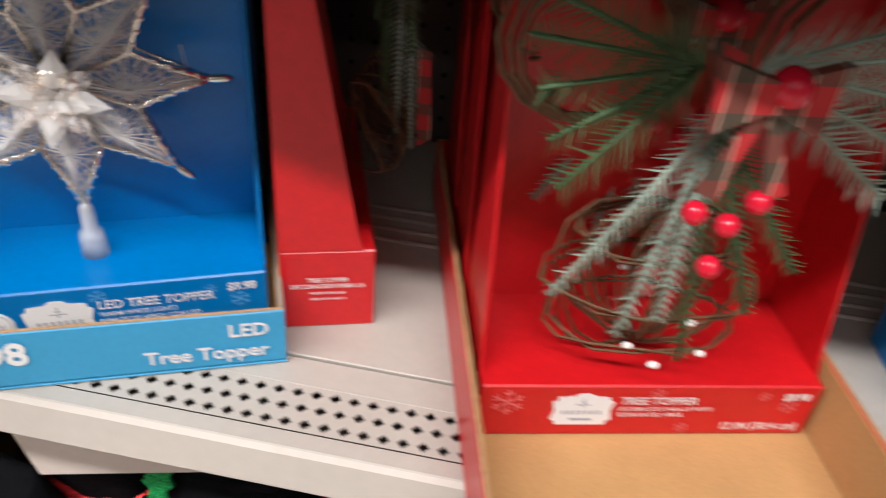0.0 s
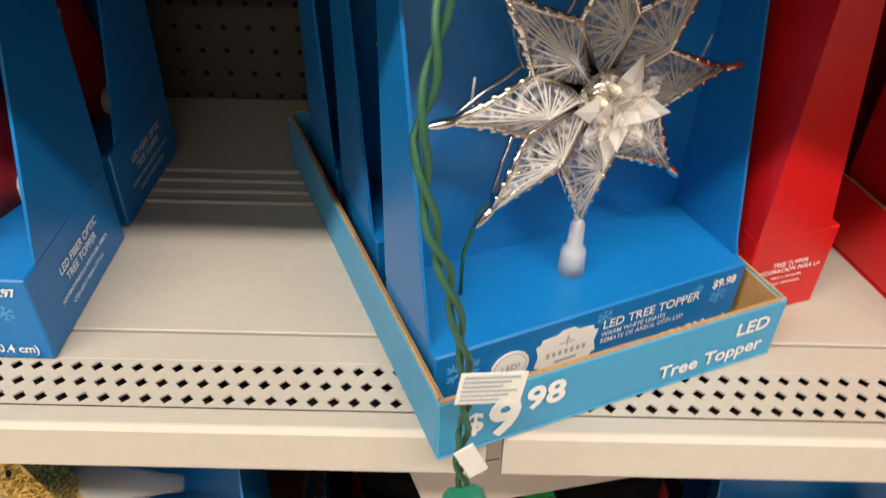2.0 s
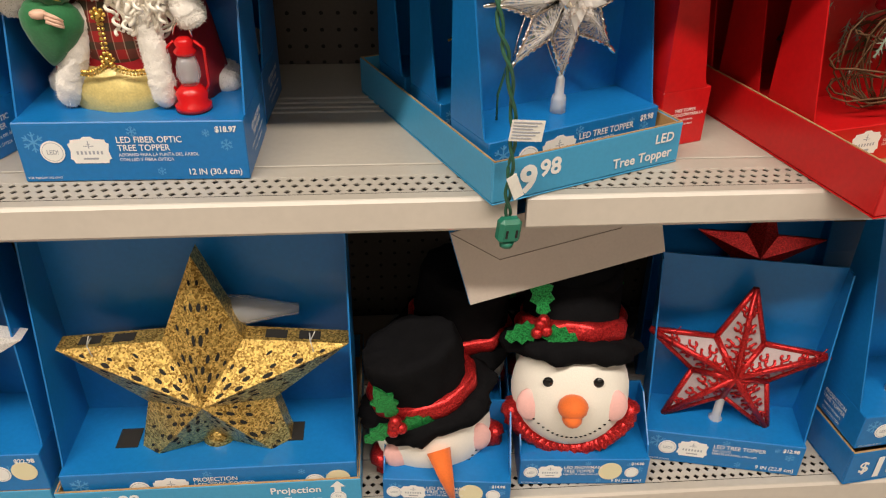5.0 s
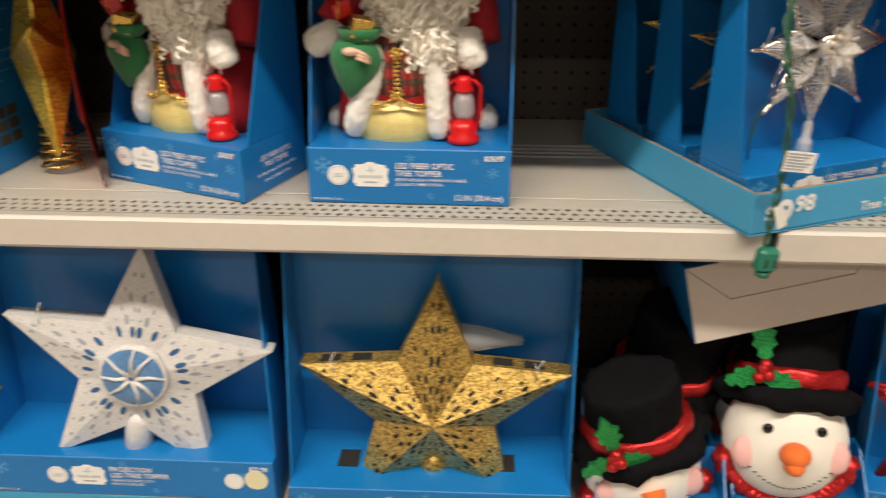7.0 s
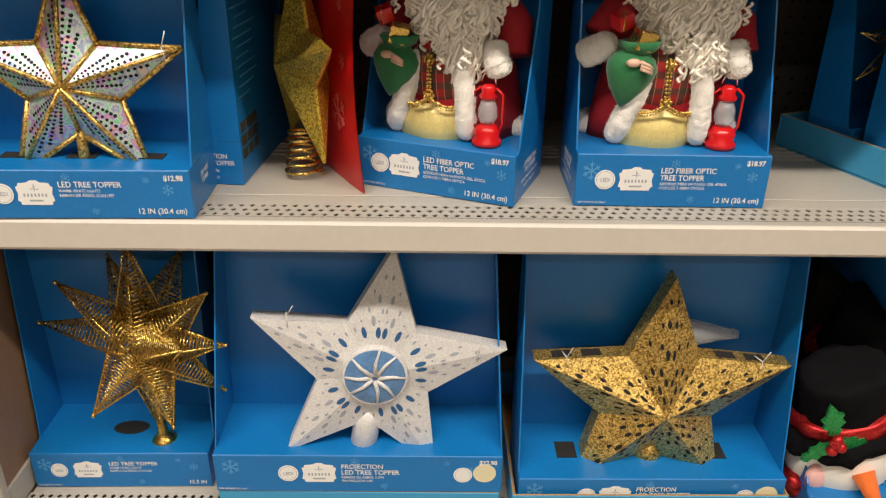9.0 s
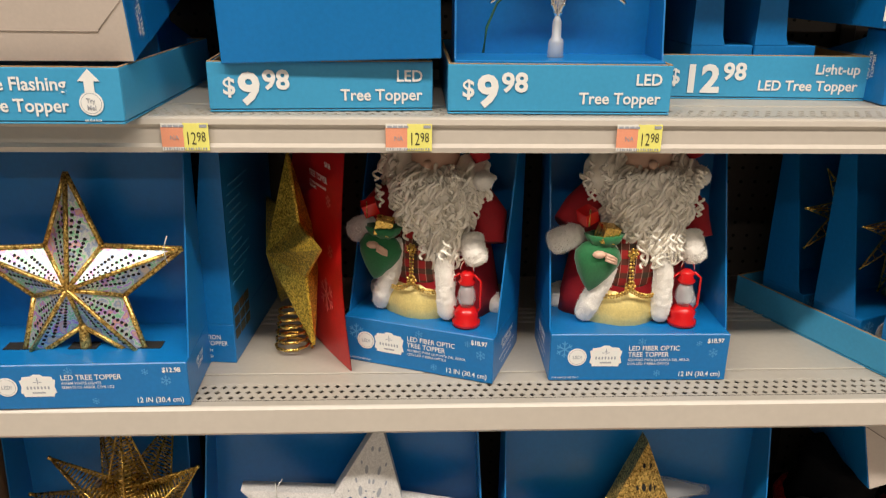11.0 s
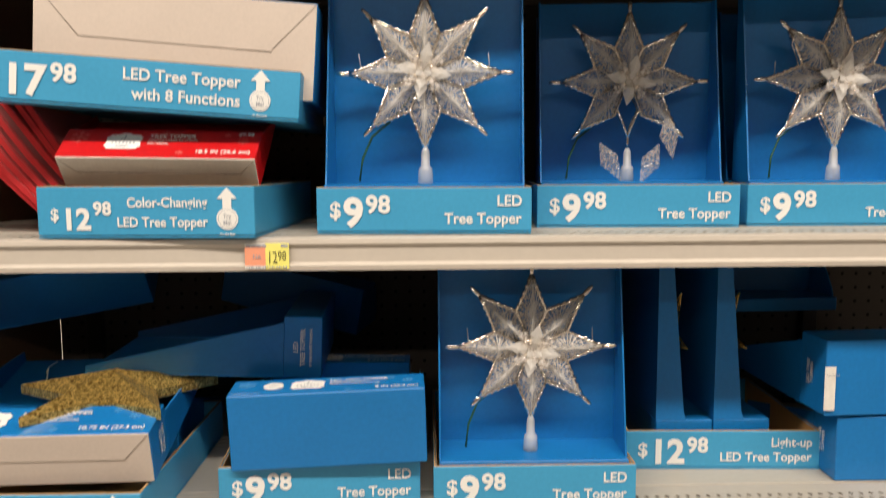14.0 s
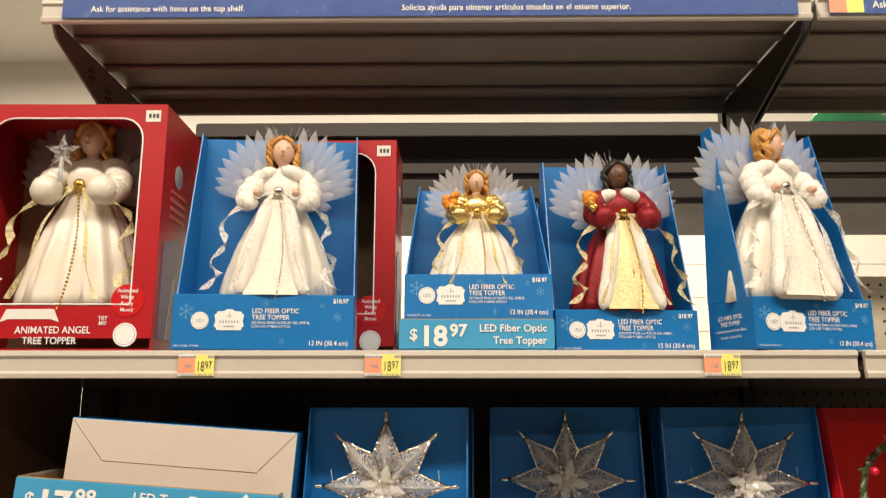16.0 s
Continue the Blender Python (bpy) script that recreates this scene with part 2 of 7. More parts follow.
SHEERGOLD = clear_plastic("sheer_gold_ribbon", (0.80, 0.68, 0.38), see=0.40, rough=0.35, grooves=240)
SHEERWHITE = clear_plastic("sheer_white_ribbon", (0.86, 0.84, 0.80), see=0.45, rough=0.35, grooves=240)
BROCADE = material("gold_brocade_cloth", (0.60, 0.50, 0.26), 0.4, 0.3, vary=0.28, scale=120, fine=420, bump=0.8, bump_scale=160)
AMBER = material("amber_plastic", (0.75, 0.26, 0.02), 0.25, vary=0.2, scale=60)
BLACKPLUSH = material("black_plush", (0.006, 0.006, 0.007), 0.9, spec=0.06, vary=0.3, scale=60, bump=1.0, bump_scale=140)
FLEECE = material("white_fleece", (0.80, 0.76, 0.68), 0.9, vary=0.05, scale=20, fine=500, bump=0.35, bump_scale=500, sheen=0.3)
BLUSH = material("pink_blushed_fleece", (0.80, 0.45, 0.42), 0.9, vary=0.08, scale=30, sheen=0.3)
ORANGEFELT = material("orange_felt", (0.76, 0.15, 0.02), 0.8, vary=0.12, scale=60, sheen=0.2)
BLACKBEAD = material("black_bead", (0.008, 0.008, 0.008), 0.12)
NEEDLE = material("green_pine_needles", (0.05, 0.10, 0.035), 0.6, vary=0.35, scale=60)
FROSTNEEDLE = material("frosted_pine_needles", (0.28, 0.34, 0.27), 0.7, vary=0.3, scale=60)
TWIG = material("grapevine_twig", (0.13, 0.062, 0.025), 0.7, vary=0.35, scale=60, bump=0.4)
BERRY = material("red_berry", (0.60, 0.008, 0.03), 0.18)
BRONZE = glitter("bronze_glitter", (0.14, 0.07, 0.03), (0.5, 0.3, 0.15), 700, metal=0.7)
TILE = material("pale_store_floor", (0.34, 0.31, 0.27), 0.22, vary=0.08, scale=2, fine=40)
CEIL = material("white_store_ceiling", (0.72, 0.70, 0.66), 0.8, vary=0.05, scale=1, fine=20)
WALLPAINT = material("white_block_wall", (0.80, 0.77, 0.70), 0.7, vary=0.05, scale=2, fine=50, bump=0.2, bump_scale=30)
FARGREEN = material("green_banner", (0.03, 0.30, 0.13), 0.5, vary=0.08)
REDROBE = glitter("red_sequined_velvet", (0.11, 0.002, 0.004), (0.42, 0.012, 0.022), 620, metal=0.3, rough=0.5)
LAME = material("shiny_gold_bodice", (0.82, 0.60, 0.22), 0.24, 0.8, vary=0.15, scale=50, bump=0.8, bump_scale=70)

# ---- mesh helpers ----
class Build:
    """Collects faces of several materials into one mesh."""

    def __init__(self):
        self.v, self.f, self.m, self.s = [], [], [], []

    def add(self, verts, faces, mat=0, smooth=False, at=None):
        o = len(self.v)
        self.v += [tuple(at @ Vector(p)) for p in verts] if at else [tuple(p) for p in verts]
        self.f += [tuple(i + o for i in f) for f in faces]
        self.m += [mat] * len(faces)
        self.s += [smooth] * len(faces)
        return self

    def box(self, x0, x1, y0, y1, z0, z1, mat=0, c=0.0008, at=None):
        """A box with chamfered edges."""
        X, Y, Z = (x0, x1), (y0, y1), (z0, z1)
        c = min(c, (x1 - x0) * 0.3, (y1 - y0) * 0.3, (z1 - z0) * 0.3)
        vs, idx = [], {}
        for i in (0, 1):
            for j in (0, 1):
                for k in (0, 1):
                    dx, dy, dz = (c, -c)[i], (c, -c)[j], (c, -c)[k]
                    for a in range(3):
                        idx[i, j, k, a] = len(vs)
                        vs.append((X[i] + (0 if a == 0 else dx), Y[j] + (0 if a == 1 else dy), Z[k] + (0 if a == 2 else dz)))
        fs = []
        ring = ((0, 0), (1, 0), (1, 1), (0, 1))
        for e in (0, 1):
            fs.append([idx[e, p, q, 0] for p, q in ring][:: 1 if e else -1])
            fs.append([idx[p, e, q, 1] for p, q in ring][:: -1 if e else 1])
            fs.append([idx[p, q, e, 2] for p, q in ring][:: 1 if e else -1])
        for p in (0, 1):
            for q in (0, 1):
                fs.append([idx[0, p, q, 1], idx[1, p, q, 1], idx[1, p, q, 2], idx[0, p, q, 2]])
                fs.append([idx[p, 0, q, 0], idx[p, 1, q, 0], idx[p, 1, q, 2], idx[p, 0, q, 2]])
                fs.append([idx[p, q, 0, 0], idx[p, q, 1, 0], idx[p, q, 1, 1], idx[p, q, 0, 1]])
                for k in (0, 1):
                    fs.append([idx[p, q, k, a] for a in range(3)])
        return self.add(vs, fs, mat, False, at)

    def prism(self, pts, t0, t1, axis="y", mat=0, at=None, smooth=False):
        """A flat outline given in the two other axes, with thickness along axis."""
        n = len(pts)

        def p3(p, t):
            return (t, p[0], p[1]) if axis == "x" else (p[0], t, p[1]) if axis == "y" else (p[0], p[1], t)
        vs = [p3(p, t0) for p in pts] + [p3(p, t1) for p in pts]
        fs = [tuple(range(n))[::-1], tuple(range(n, 2 * n))] + [(i, (i + 1) % n, n + (i + 1) % n, n + i) for i in range(n)]
        return self.add(vs, fs, mat, smooth, at)

    def lathe(self, prof, n=20, mat=0, at=None, ripple=0, amp=0.0, phase=0.0, squash=1.0, crumple=0.0):
        vs, fs = [], []
        for j, (r, z) in enumerate(prof):
            for i in range(n):
                a = 2 * math.pi * i / n
                k = 1 + (amp * math.sin(ripple * a + phase + j * 0.2) * (1 - j / len(prof)) if ripple else 0)
                if crumple:
                    q = Vector((r * math.cos(a), r * math.sin(a), z))
                    k += crumple * (noise.noise(q * 34) + 0.5 * noise.noise(q * 90 + Vector((3, 1, 7))))
                vs.append((r * k * math.cos(a), squash * r * k * math.sin(a), z + (crumple * 0.05 * noise.noise(Vector((r * math.cos(a), r * math.sin(a), z)) * 45) if crumple else 0)))
        for j in range(len(prof) - 1):
            for i in range(n):
                k = (i + 1) % n
                fs.append((j * n + i, j * n + k, j * n + n + k, j * n + n + i))
        fs.append(tuple(range(n))[::-1])
        fs.append(tuple(range(len(vs) - n, len(vs))))
        return self.add(vs, fs, mat, True, at)

    def ball(self, c, r, mat=0, n=12, rough=0.0, at=None, freq=60.0, drape=1.0):
        r = r if isinstance(r, tuple) else (r, r, r)
        vs, fs, m = [], [], max(4, n // 2 + 1)
        for j in range(m + 1):
            t = math.pi * j / m
            for i in range(n):
                a = 2 * math.pi * i / n
                d = Vector((math.sin(t) * math.cos(a), math.sin(t) * math.sin(a), math.cos(t)))
                k = 1 + rough * noise.noise(Vector((c[0] + d.x * r[0], c[1] + d.y * r[1], (c[2] + d.z * r[2]) * drape)) * freq) if rough else 1
                vs.append((c[0] + d.x * r[0] * k, c[1] + d.y * r[1] * k, c[2] + d.z * r[2] * k))
        for j in range(m):
            for i in range(n):
                k = (i + 1) % n
                fs.append((j * n + i, j * n + n + i, j * n + n + k, j * n + k))
        return self.add(vs, fs, mat, True, at)

    def pile(self, verts, outs, ln, mat, seed=1):
        """Short tufts standing out of a plush skin."""
        rnd = random.Random(seed)
        vs, fs = [], []
        for p, o in zip(verts, outs):
            d = (o + Vector((rnd.uniform(-.7, .7), rnd.uniform(-.7, .7), rnd.uniform(-.9, .5)))).normalized()
            s = d.cross(Vector((rnd.uniform(-1, 1), rnd.uniform(-1, 1), rnd.uniform(-1, 1)))).normalized() * ln * 0.22
            q = Vector(p)
            k = len(vs)
            vs += [tuple(q - s), tuple(q + s), tuple(q + d * ln * rnd.uniform(0.6, 1.2))]
            fs.append((k, k + 1, k + 2))
        return self.add(vs, fs, mat, True)

    def fluff(self, pts, r, mat=0, rings=48, n=22, rough=0.10, freq=260.0, at=None):
        """A strip of plush: a tube along pts with an uneven skin, round ends and short tufts."""
        pts = [Vector(p) for p in pts]
        vs, fs, outs = [], [], []
        for j in range(rings + 1):
            t = j / rings * (len(pts) - 1)
            k = min(len(pts) - 2, int(t))
            p = pts[k].lerp(pts[k + 1], t - k)
            e = math.sqrt(max(0.04, 1 - (2 * j / rings - 1) ** 6))
            d = (pts[k + 1] - pts[k]).normalized()
            u = d.cross(Vector((0.11, 0.93, 0.2))).normalized()
            w = d.cross(u)
            for i in range(n):
                a = 2 * math.pi * (i + 0.5 * (j % 2)) / n
                o = u * math.cos(a) + w * math.sin(a)
                q = p + o * r
                outs.append(o)
                vs.append(tuple(p + o * r * e * (1 + rough * noise.noise(q * freq * 0.5) + 0.6 * rough * noise.noise(q * freq * 1.7))))
        for j in range(rings):
            for i in range(n):
                k = (i + 1) % n
                fs.append((j * n + i, j * n + k, j * n + n + k, j * n + n + i))
        fs += [tuple(range(n))[::-1], tuple(range(len(vs) - n, len(vs)))]
        self.add(vs, fs, mat, True, at)
        return self.pile(vs, outs, r * 0.17, mat, len(vs))

    def puff(self, c, r, mat=0, n=26, rough=0.14, freq=220.0):
        """A ball of plush with short tufts."""
        r = r if isinstance(r, tuple) else (r, r, r)
        o = len(self.v)
        self.ball(c, r, mat, n, rough, None, freq)
        vs = self.v[o:]
        return self.pile(vs, [(Vector(p) - Vector(c)).normalized() for p in vs], min(r) * 0.17, mat, len(vs))

    def tube(self, pts, r, mat=0, n=5, r1=None, at=None, closed=False):
        pts = [Vector(p) for p in pts]
        vs, fs = [], []
        up = Vector((0.13, 0.21, 0.97))
        for j, p in enumerate(pts):
            a, b = pts[j - 1 if (j or closed) else 0], pts[(j + 1) % len(pts) if closed else min(j + 1, len(pts) - 1)]
            d = (b - a).normalized() if (b - a).length > 1e-9 else Vector((0, 0, 1))
            u = d.cross(up)
            u = u.normalized() if u.length > 1e-4 else d.orthogonal().normalized()
            w = d.cross(u)
            rr = r if r1 is None else r + (r1 - r) * j / max(1, len(pts) - 1)
            for i in range(n):
                q = 2 * math.pi * i / n
                vs.append(tuple(p + (u * math.cos(q) + w * math.sin(q)) * rr))
        last = len(pts) if closed else len(pts) - 1
        for j in range(last):
            for i in range(n):
                k, jj = (i + 1) % n, (j + 1) % len(pts)
                fs.append((j * n + i, j * n + k, jj * n + k, jj * n + i))
        if not closed:
            fs += [tuple(range(n))[::-1], tuple(range(len(vs) - n, len(vs)))]
        return self.add(vs, fs, mat, True, at)

    def mesh(self, name, mats):
        me = bpy.data.meshes.new(name)
        me.from_pydata(self.v, [], self.f)
        for m in mats if isinstance(mats, (list, tuple)) else [mats]:
            me.materials.append(m)
        me.polygons.foreach_set("material_index", self.m)
        me.polygons.foreach_set("use_smooth", self.s)
        me.update()
        return me

    def obj(self, name, mats, parent=None, label="", at=None):
        ob = new(name, self.mesh(name, mats))
        if parent:
            ob.parent = parent
        if at:
            ob.matrix_basis = at
        return tagged(ob, label)


def part(name, mesh, parent, at=None, label=""):
    ob = new(name, mesh)
    ob.parent = parent
    if at:
        ob.matrix_basis = at
    return tagged(ob, label)


def thing(name, m, label, category, group=""):
    ob = new(name)
    ob.empty_display_size = 0.02
    ob.matrix_basis = m
    return tagged(ob, label, category, group)


LETTERS = {}


def lettering(words, bold=0.012):
    """A mesh of the words in the built-in font, of size 1, lying in x and y."""
    if (words, bold) not in LETTERS:
        cu = bpy.data.curves.new("lettering", "FONT")
        cu.body, cu.size, cu.offset, cu.resolution_u, cu.extrude = words, 1.0, bold, 3, 0.004
        ob = new("lettering", cu)
        me = bpy.data.meshes.new_from_object(ob.evaluated_get(bpy.context.evaluated_depsgraph_get()))
        bpy.data.objects.remove(ob)
        bpy.data.curves.remove(cu)
        me.name = "lettering"
        LETTERS[words, bold] = me
    return LETTERS[words, bold]


STAND = Euler((math.pi / 2, 0, 0)).to_matrix().to_4x4()
INKED = {}


def write(parent, words, x, z, height, mat, align="l", y=-0.0012, bold=0.012, turn=None, narrow=0.9):
    """Words with capitals of that height on the front (facing -y) of a part or thing."""
    key = (words, bold, mat.name)
    if key not in INKED:
        me = lettering(words, bold).copy()
        me.materials.clear()
        me.materials.append(mat)
        INKED[key] = me
    me = INKED[key]
    xs = [v.co.x for v in me.vertices] or [0]
    s = height / 0.70
    wide = max(xs) * s * narrow
    x -= {"l": 0, "r": wide, "c": wide / 2}[align]
    m = Matrix.Translation((x, y, z)) @ STAND @ Matrix.Diagonal((s * narrow, s, min(s, 0.05), 1))
    return part("lettering", me, parent, (turn or Matrix()) @ m)


# ---- recurring shapes ----
def flake_mesh(mat):
    b = Build()
    for i in range(6):
        a = math.radians(60 * i)
        r = Matrix.Rotation(a, 4, "Y")
        b.box(-0.035, 0.035, -0.02, 0, 0.0, 0.5, c=0, at=r)
        for s in (-1, 1):
            b.box(-0.025, 0.025, -0.02, 0, 0.0, 0.2, c=0, at=r @ Matrix.Translation((0, 0, 0.27)) @ Matrix.Rotation(s * 0.8, 4, "Y"))
    return b.mesh("snowflake", mat)


def badge_meshes():
    plaque = [(-.5, -.20), (-.43, -.23), (-.41, -.32), (.41, -.32), (.43, -.23), (.5, -.20), (.455, 0), (.5, .20), (.43, .23), (.41, .31),
              (.17, .33), (.09, .39), (-.09, .39), (-.17, .33), (-.41, .31), (-.43, .23), (-.5, .20), (-.455, 0)]
    lines = [(-.32, .33, -.08, .01), (-.18, .18, -.22, -.17), (-.12, -.02, .13, .15), (.02, .12, .13, .15), (-.012, .012, .08, .28), (-.05, .05, .19, .205)]
    ring = [(0.5 * math.cos(a * math.pi / 12), 0.5 * math.sin(a * math.pi / 12)) for a in range(24)]
    inner = [(p[0] * 0.86, p[1] * 0.86) for p in ring]
    disc = Build().prism(ring, -0.04, 0, "y", 0).prism(inner, -0.055, -0.04, "y", 1).prism([(p[0] * 0.95, p[1] * 0.95) for p in inner], -0.06, -0.055, "y", 0)
    pl = Build().prism(plaque, -0.02, 0, "y")
    for n, (x0, x1, z0, z1) in enumerate(lines):
        if n:
            pl.box(x0, x1, -0.03, -0.02, z0, z1, 1, c=0)
        else:
            for q in range(7):
                pl.box(x0 + 0.097 * q, x0 + 0.097 * q + 0.050, -0.03, -0.02, z0, z1, 1, c=0)
    return pl.mesh("plaque", [WHITEPRINT, GREYPRINT]), disc.mesh("round_badge", [WHITEPRINT, GREYPRINT])


FLAKE, FLAKERED = flake_mesh(PALEPRINT), flake_mesh(PINKPRINT)
PLAQUE, DISC = badge_meshes()
CREAMDISC = Build().prism([(0.5 * math.cos(a * math.pi / 12), 0.5 * math.sin(a * math.pi / 12)) for a in range(24)], -0.03, 0, "y").mesh("try_me_sticker", material("cream_sticker", (0.74, 0.68, 0.45), 0.5, vary=0.04))


def size(x, z, s, y=-0.0006):
    return Matrix.Translation((x, y, z)) @ Matrix.Diagonal((s, 0.012, s, 1))


def front_print(root, w, bh, title, subs, inches, price, disc=True, y=0.0, red=False, sticker=False, k=1.0, layout=(0.152, 0.312, 0.435)):
    """Print on the low front of a display box: badges, words, snowflakes."""
    left, mid = -w / 2, bh * 0.52
    flake = FLAKERED if red else FLAKE
    if disc:
        part("round_badge", DISC, root, size(left + layout[0] * w, mid, 0.026 * k, y - 0.0006))
        write(root, "LED!", left + layout[0] * w, mid - 0.0025 * k, 0.005 * k, GREYPRINT, "c", y - 0.0016)
    part("plaque", PLAQUE, root, size(left + layout[1] * w, mid, 0.044 * k, y - 0.0006))
    x = left + layout[2] * w
    z = bh * 0.66
    for i, line in enumerate(title):
        write(root, line, x, z - 0.0095 * i * k, 0.0072 * k, WHITEPRINT, y=y - 0.0012)
    z -= 0.0095 * len(title) * k - 0.003 * k
    for i, line in enumerate(subs):
        write(root, line, x, z - 0.0058 * i * k, 0.0038 * k, WHITEPRINT, y=y - 0.0012, bold=0.004)
    if inches:
        write(root, inches, w / 2 - 0.008, 0.007 * k, 0.0072 * k, WHITEPRINT, "r", y=y - 0.0012)
    if price:
        write(root, price, w / 2 - 0.008, bh - 0.0125 * k, 0.0065 * k, WHITEPRINT, "r", y=y - 0.0012, bold=0.03)
    if not red:
        write(root, "FOR INDOOR USE ONLY", left + 0.004, 0.0045, 0.0026 * k, WHITEPRINT, y=y - 0.0012, bold=0.004)
    for fx, fz, fs in ((0.03, 0.68, 0.024), (0.46, 0.84, 0.012), (0.56, 0.16, 0.010), (0.78, 0.80, 0.009), (0.865, 0.60, 0.014)):
        part("snowflake", flake, root, size(left + w * fx + 0.012, bh * fz, fs * k, y - 0.0002))
    if sticker:
        far, near = (0.055, 0.024) if w < 0.3 else (0.026, 0.058)
        part("try_me_sticker", CREAMDISC, root, size(w / 2 - far, bh * 0.55, 0.034, y - 0.0008))
        part("round_badge", DISC, root, size(w / 2 - near, bh * 0.5, 0.02 if w < 0.3 else 0.028, y - 0.0008))


def display_box(name, m, w, d, h, bh, label, card=BLUE, title=(), subs=(), inches="", price="", inner=None, disc=True, step=0.12,
                red=False, sticker=False, hole=0.0, bottom=None, side_words=(), group="display boxes", k=1.0, lean=0.22, taper=0.0, layout=(0.152, 0.312, 0.435)):
    """An open-fronted card box: low base, tall back, sloping sides. Its front faces -y; origin at the middle of its front foot."""
    t = 0.0022
    root = thing(name, m, label, "display box", group)
    b = Build()
    b.box(-w / 2, w / 2, 0, d, 0, bh, c=0.0012)
    base = b.obj("base", card, root)
    if bottom:
        u = Build().box(-w / 2 + 0.001, w / 2 - 0.001, 0.001, d - 0.001, -0.0015, 0, c=0.0003)
        u.obj("underside", bottom, root, label="unprinted grey card underside")
        q = Build()
        for s in (-1, 1):
            q.tube([(s * (w / 2 - 0.002), 0.002, -0.0018), (s * (w / 2 - d * 0.45), d * 0.5, -0.0018)], 0.0005, n=4)
        q.tube([(-w / 2 + d * 0.45, d * 0.5, -0.0018), (w / 2 - d * 0.45, d * 0.52, -0.0018)], 0.0006, n=4)
        q.obj("crease", CREASE, root)
    iw = w / 2 - taper
    Build().prism([(-w / 2, bh), (w / 2, bh), (iw, h), (-iw, h)], d - t, d, "y").obj("back_panel", card, root)
    for s in (-1, 1):
        sh = Matrix(((1, 0, -s * taper / max(h - bh, 0.01), s * taper * bh / max(h - bh, 0.01)), (0, 1, 0, 0), (0, 0, 1, 0), (0, 0, 0, 1)))
        x0 = s * (w / 2) - (t if s > 0 else 0)
        pts = [(d * step, bh), (d - t, bh), (d - t, h), (d - t - d * lean, h), (d * step + 0.004, bh + 0.012)]
        Build().prism(pts, x0, x0 + t, "x", at=sh).obj("side_panel", card, root)
    if hole:
        Build().prism([(hole * math.cos(a), d * 0.5 + hole * 0.6 * math.sin(a)) for a in [i * math.pi / 8 for i in range(16)]], bh - 0.0005, bh + 0.0006, "z").obj("cutout", HOLE, root)
    if title:
        front_print(root, w, bh, title, subs, inches, price, disc, 0.0, red, sticker, k, layout)
    for s in (-1, 1):
        turn = Matrix.Translation((s * (w / 2), d * 0.5, 0)) @ Matrix.Rotation(s * math.pi / 2, 4, "Z")
        for i, line in enumerate(side_words):
            write(root, line, 0, bh * 0.62 - 0.0095 * i * k, (0.0066 if i < 2 else 0.0036) * k, WHITEPRINT, "c", turn=turn)
    return root


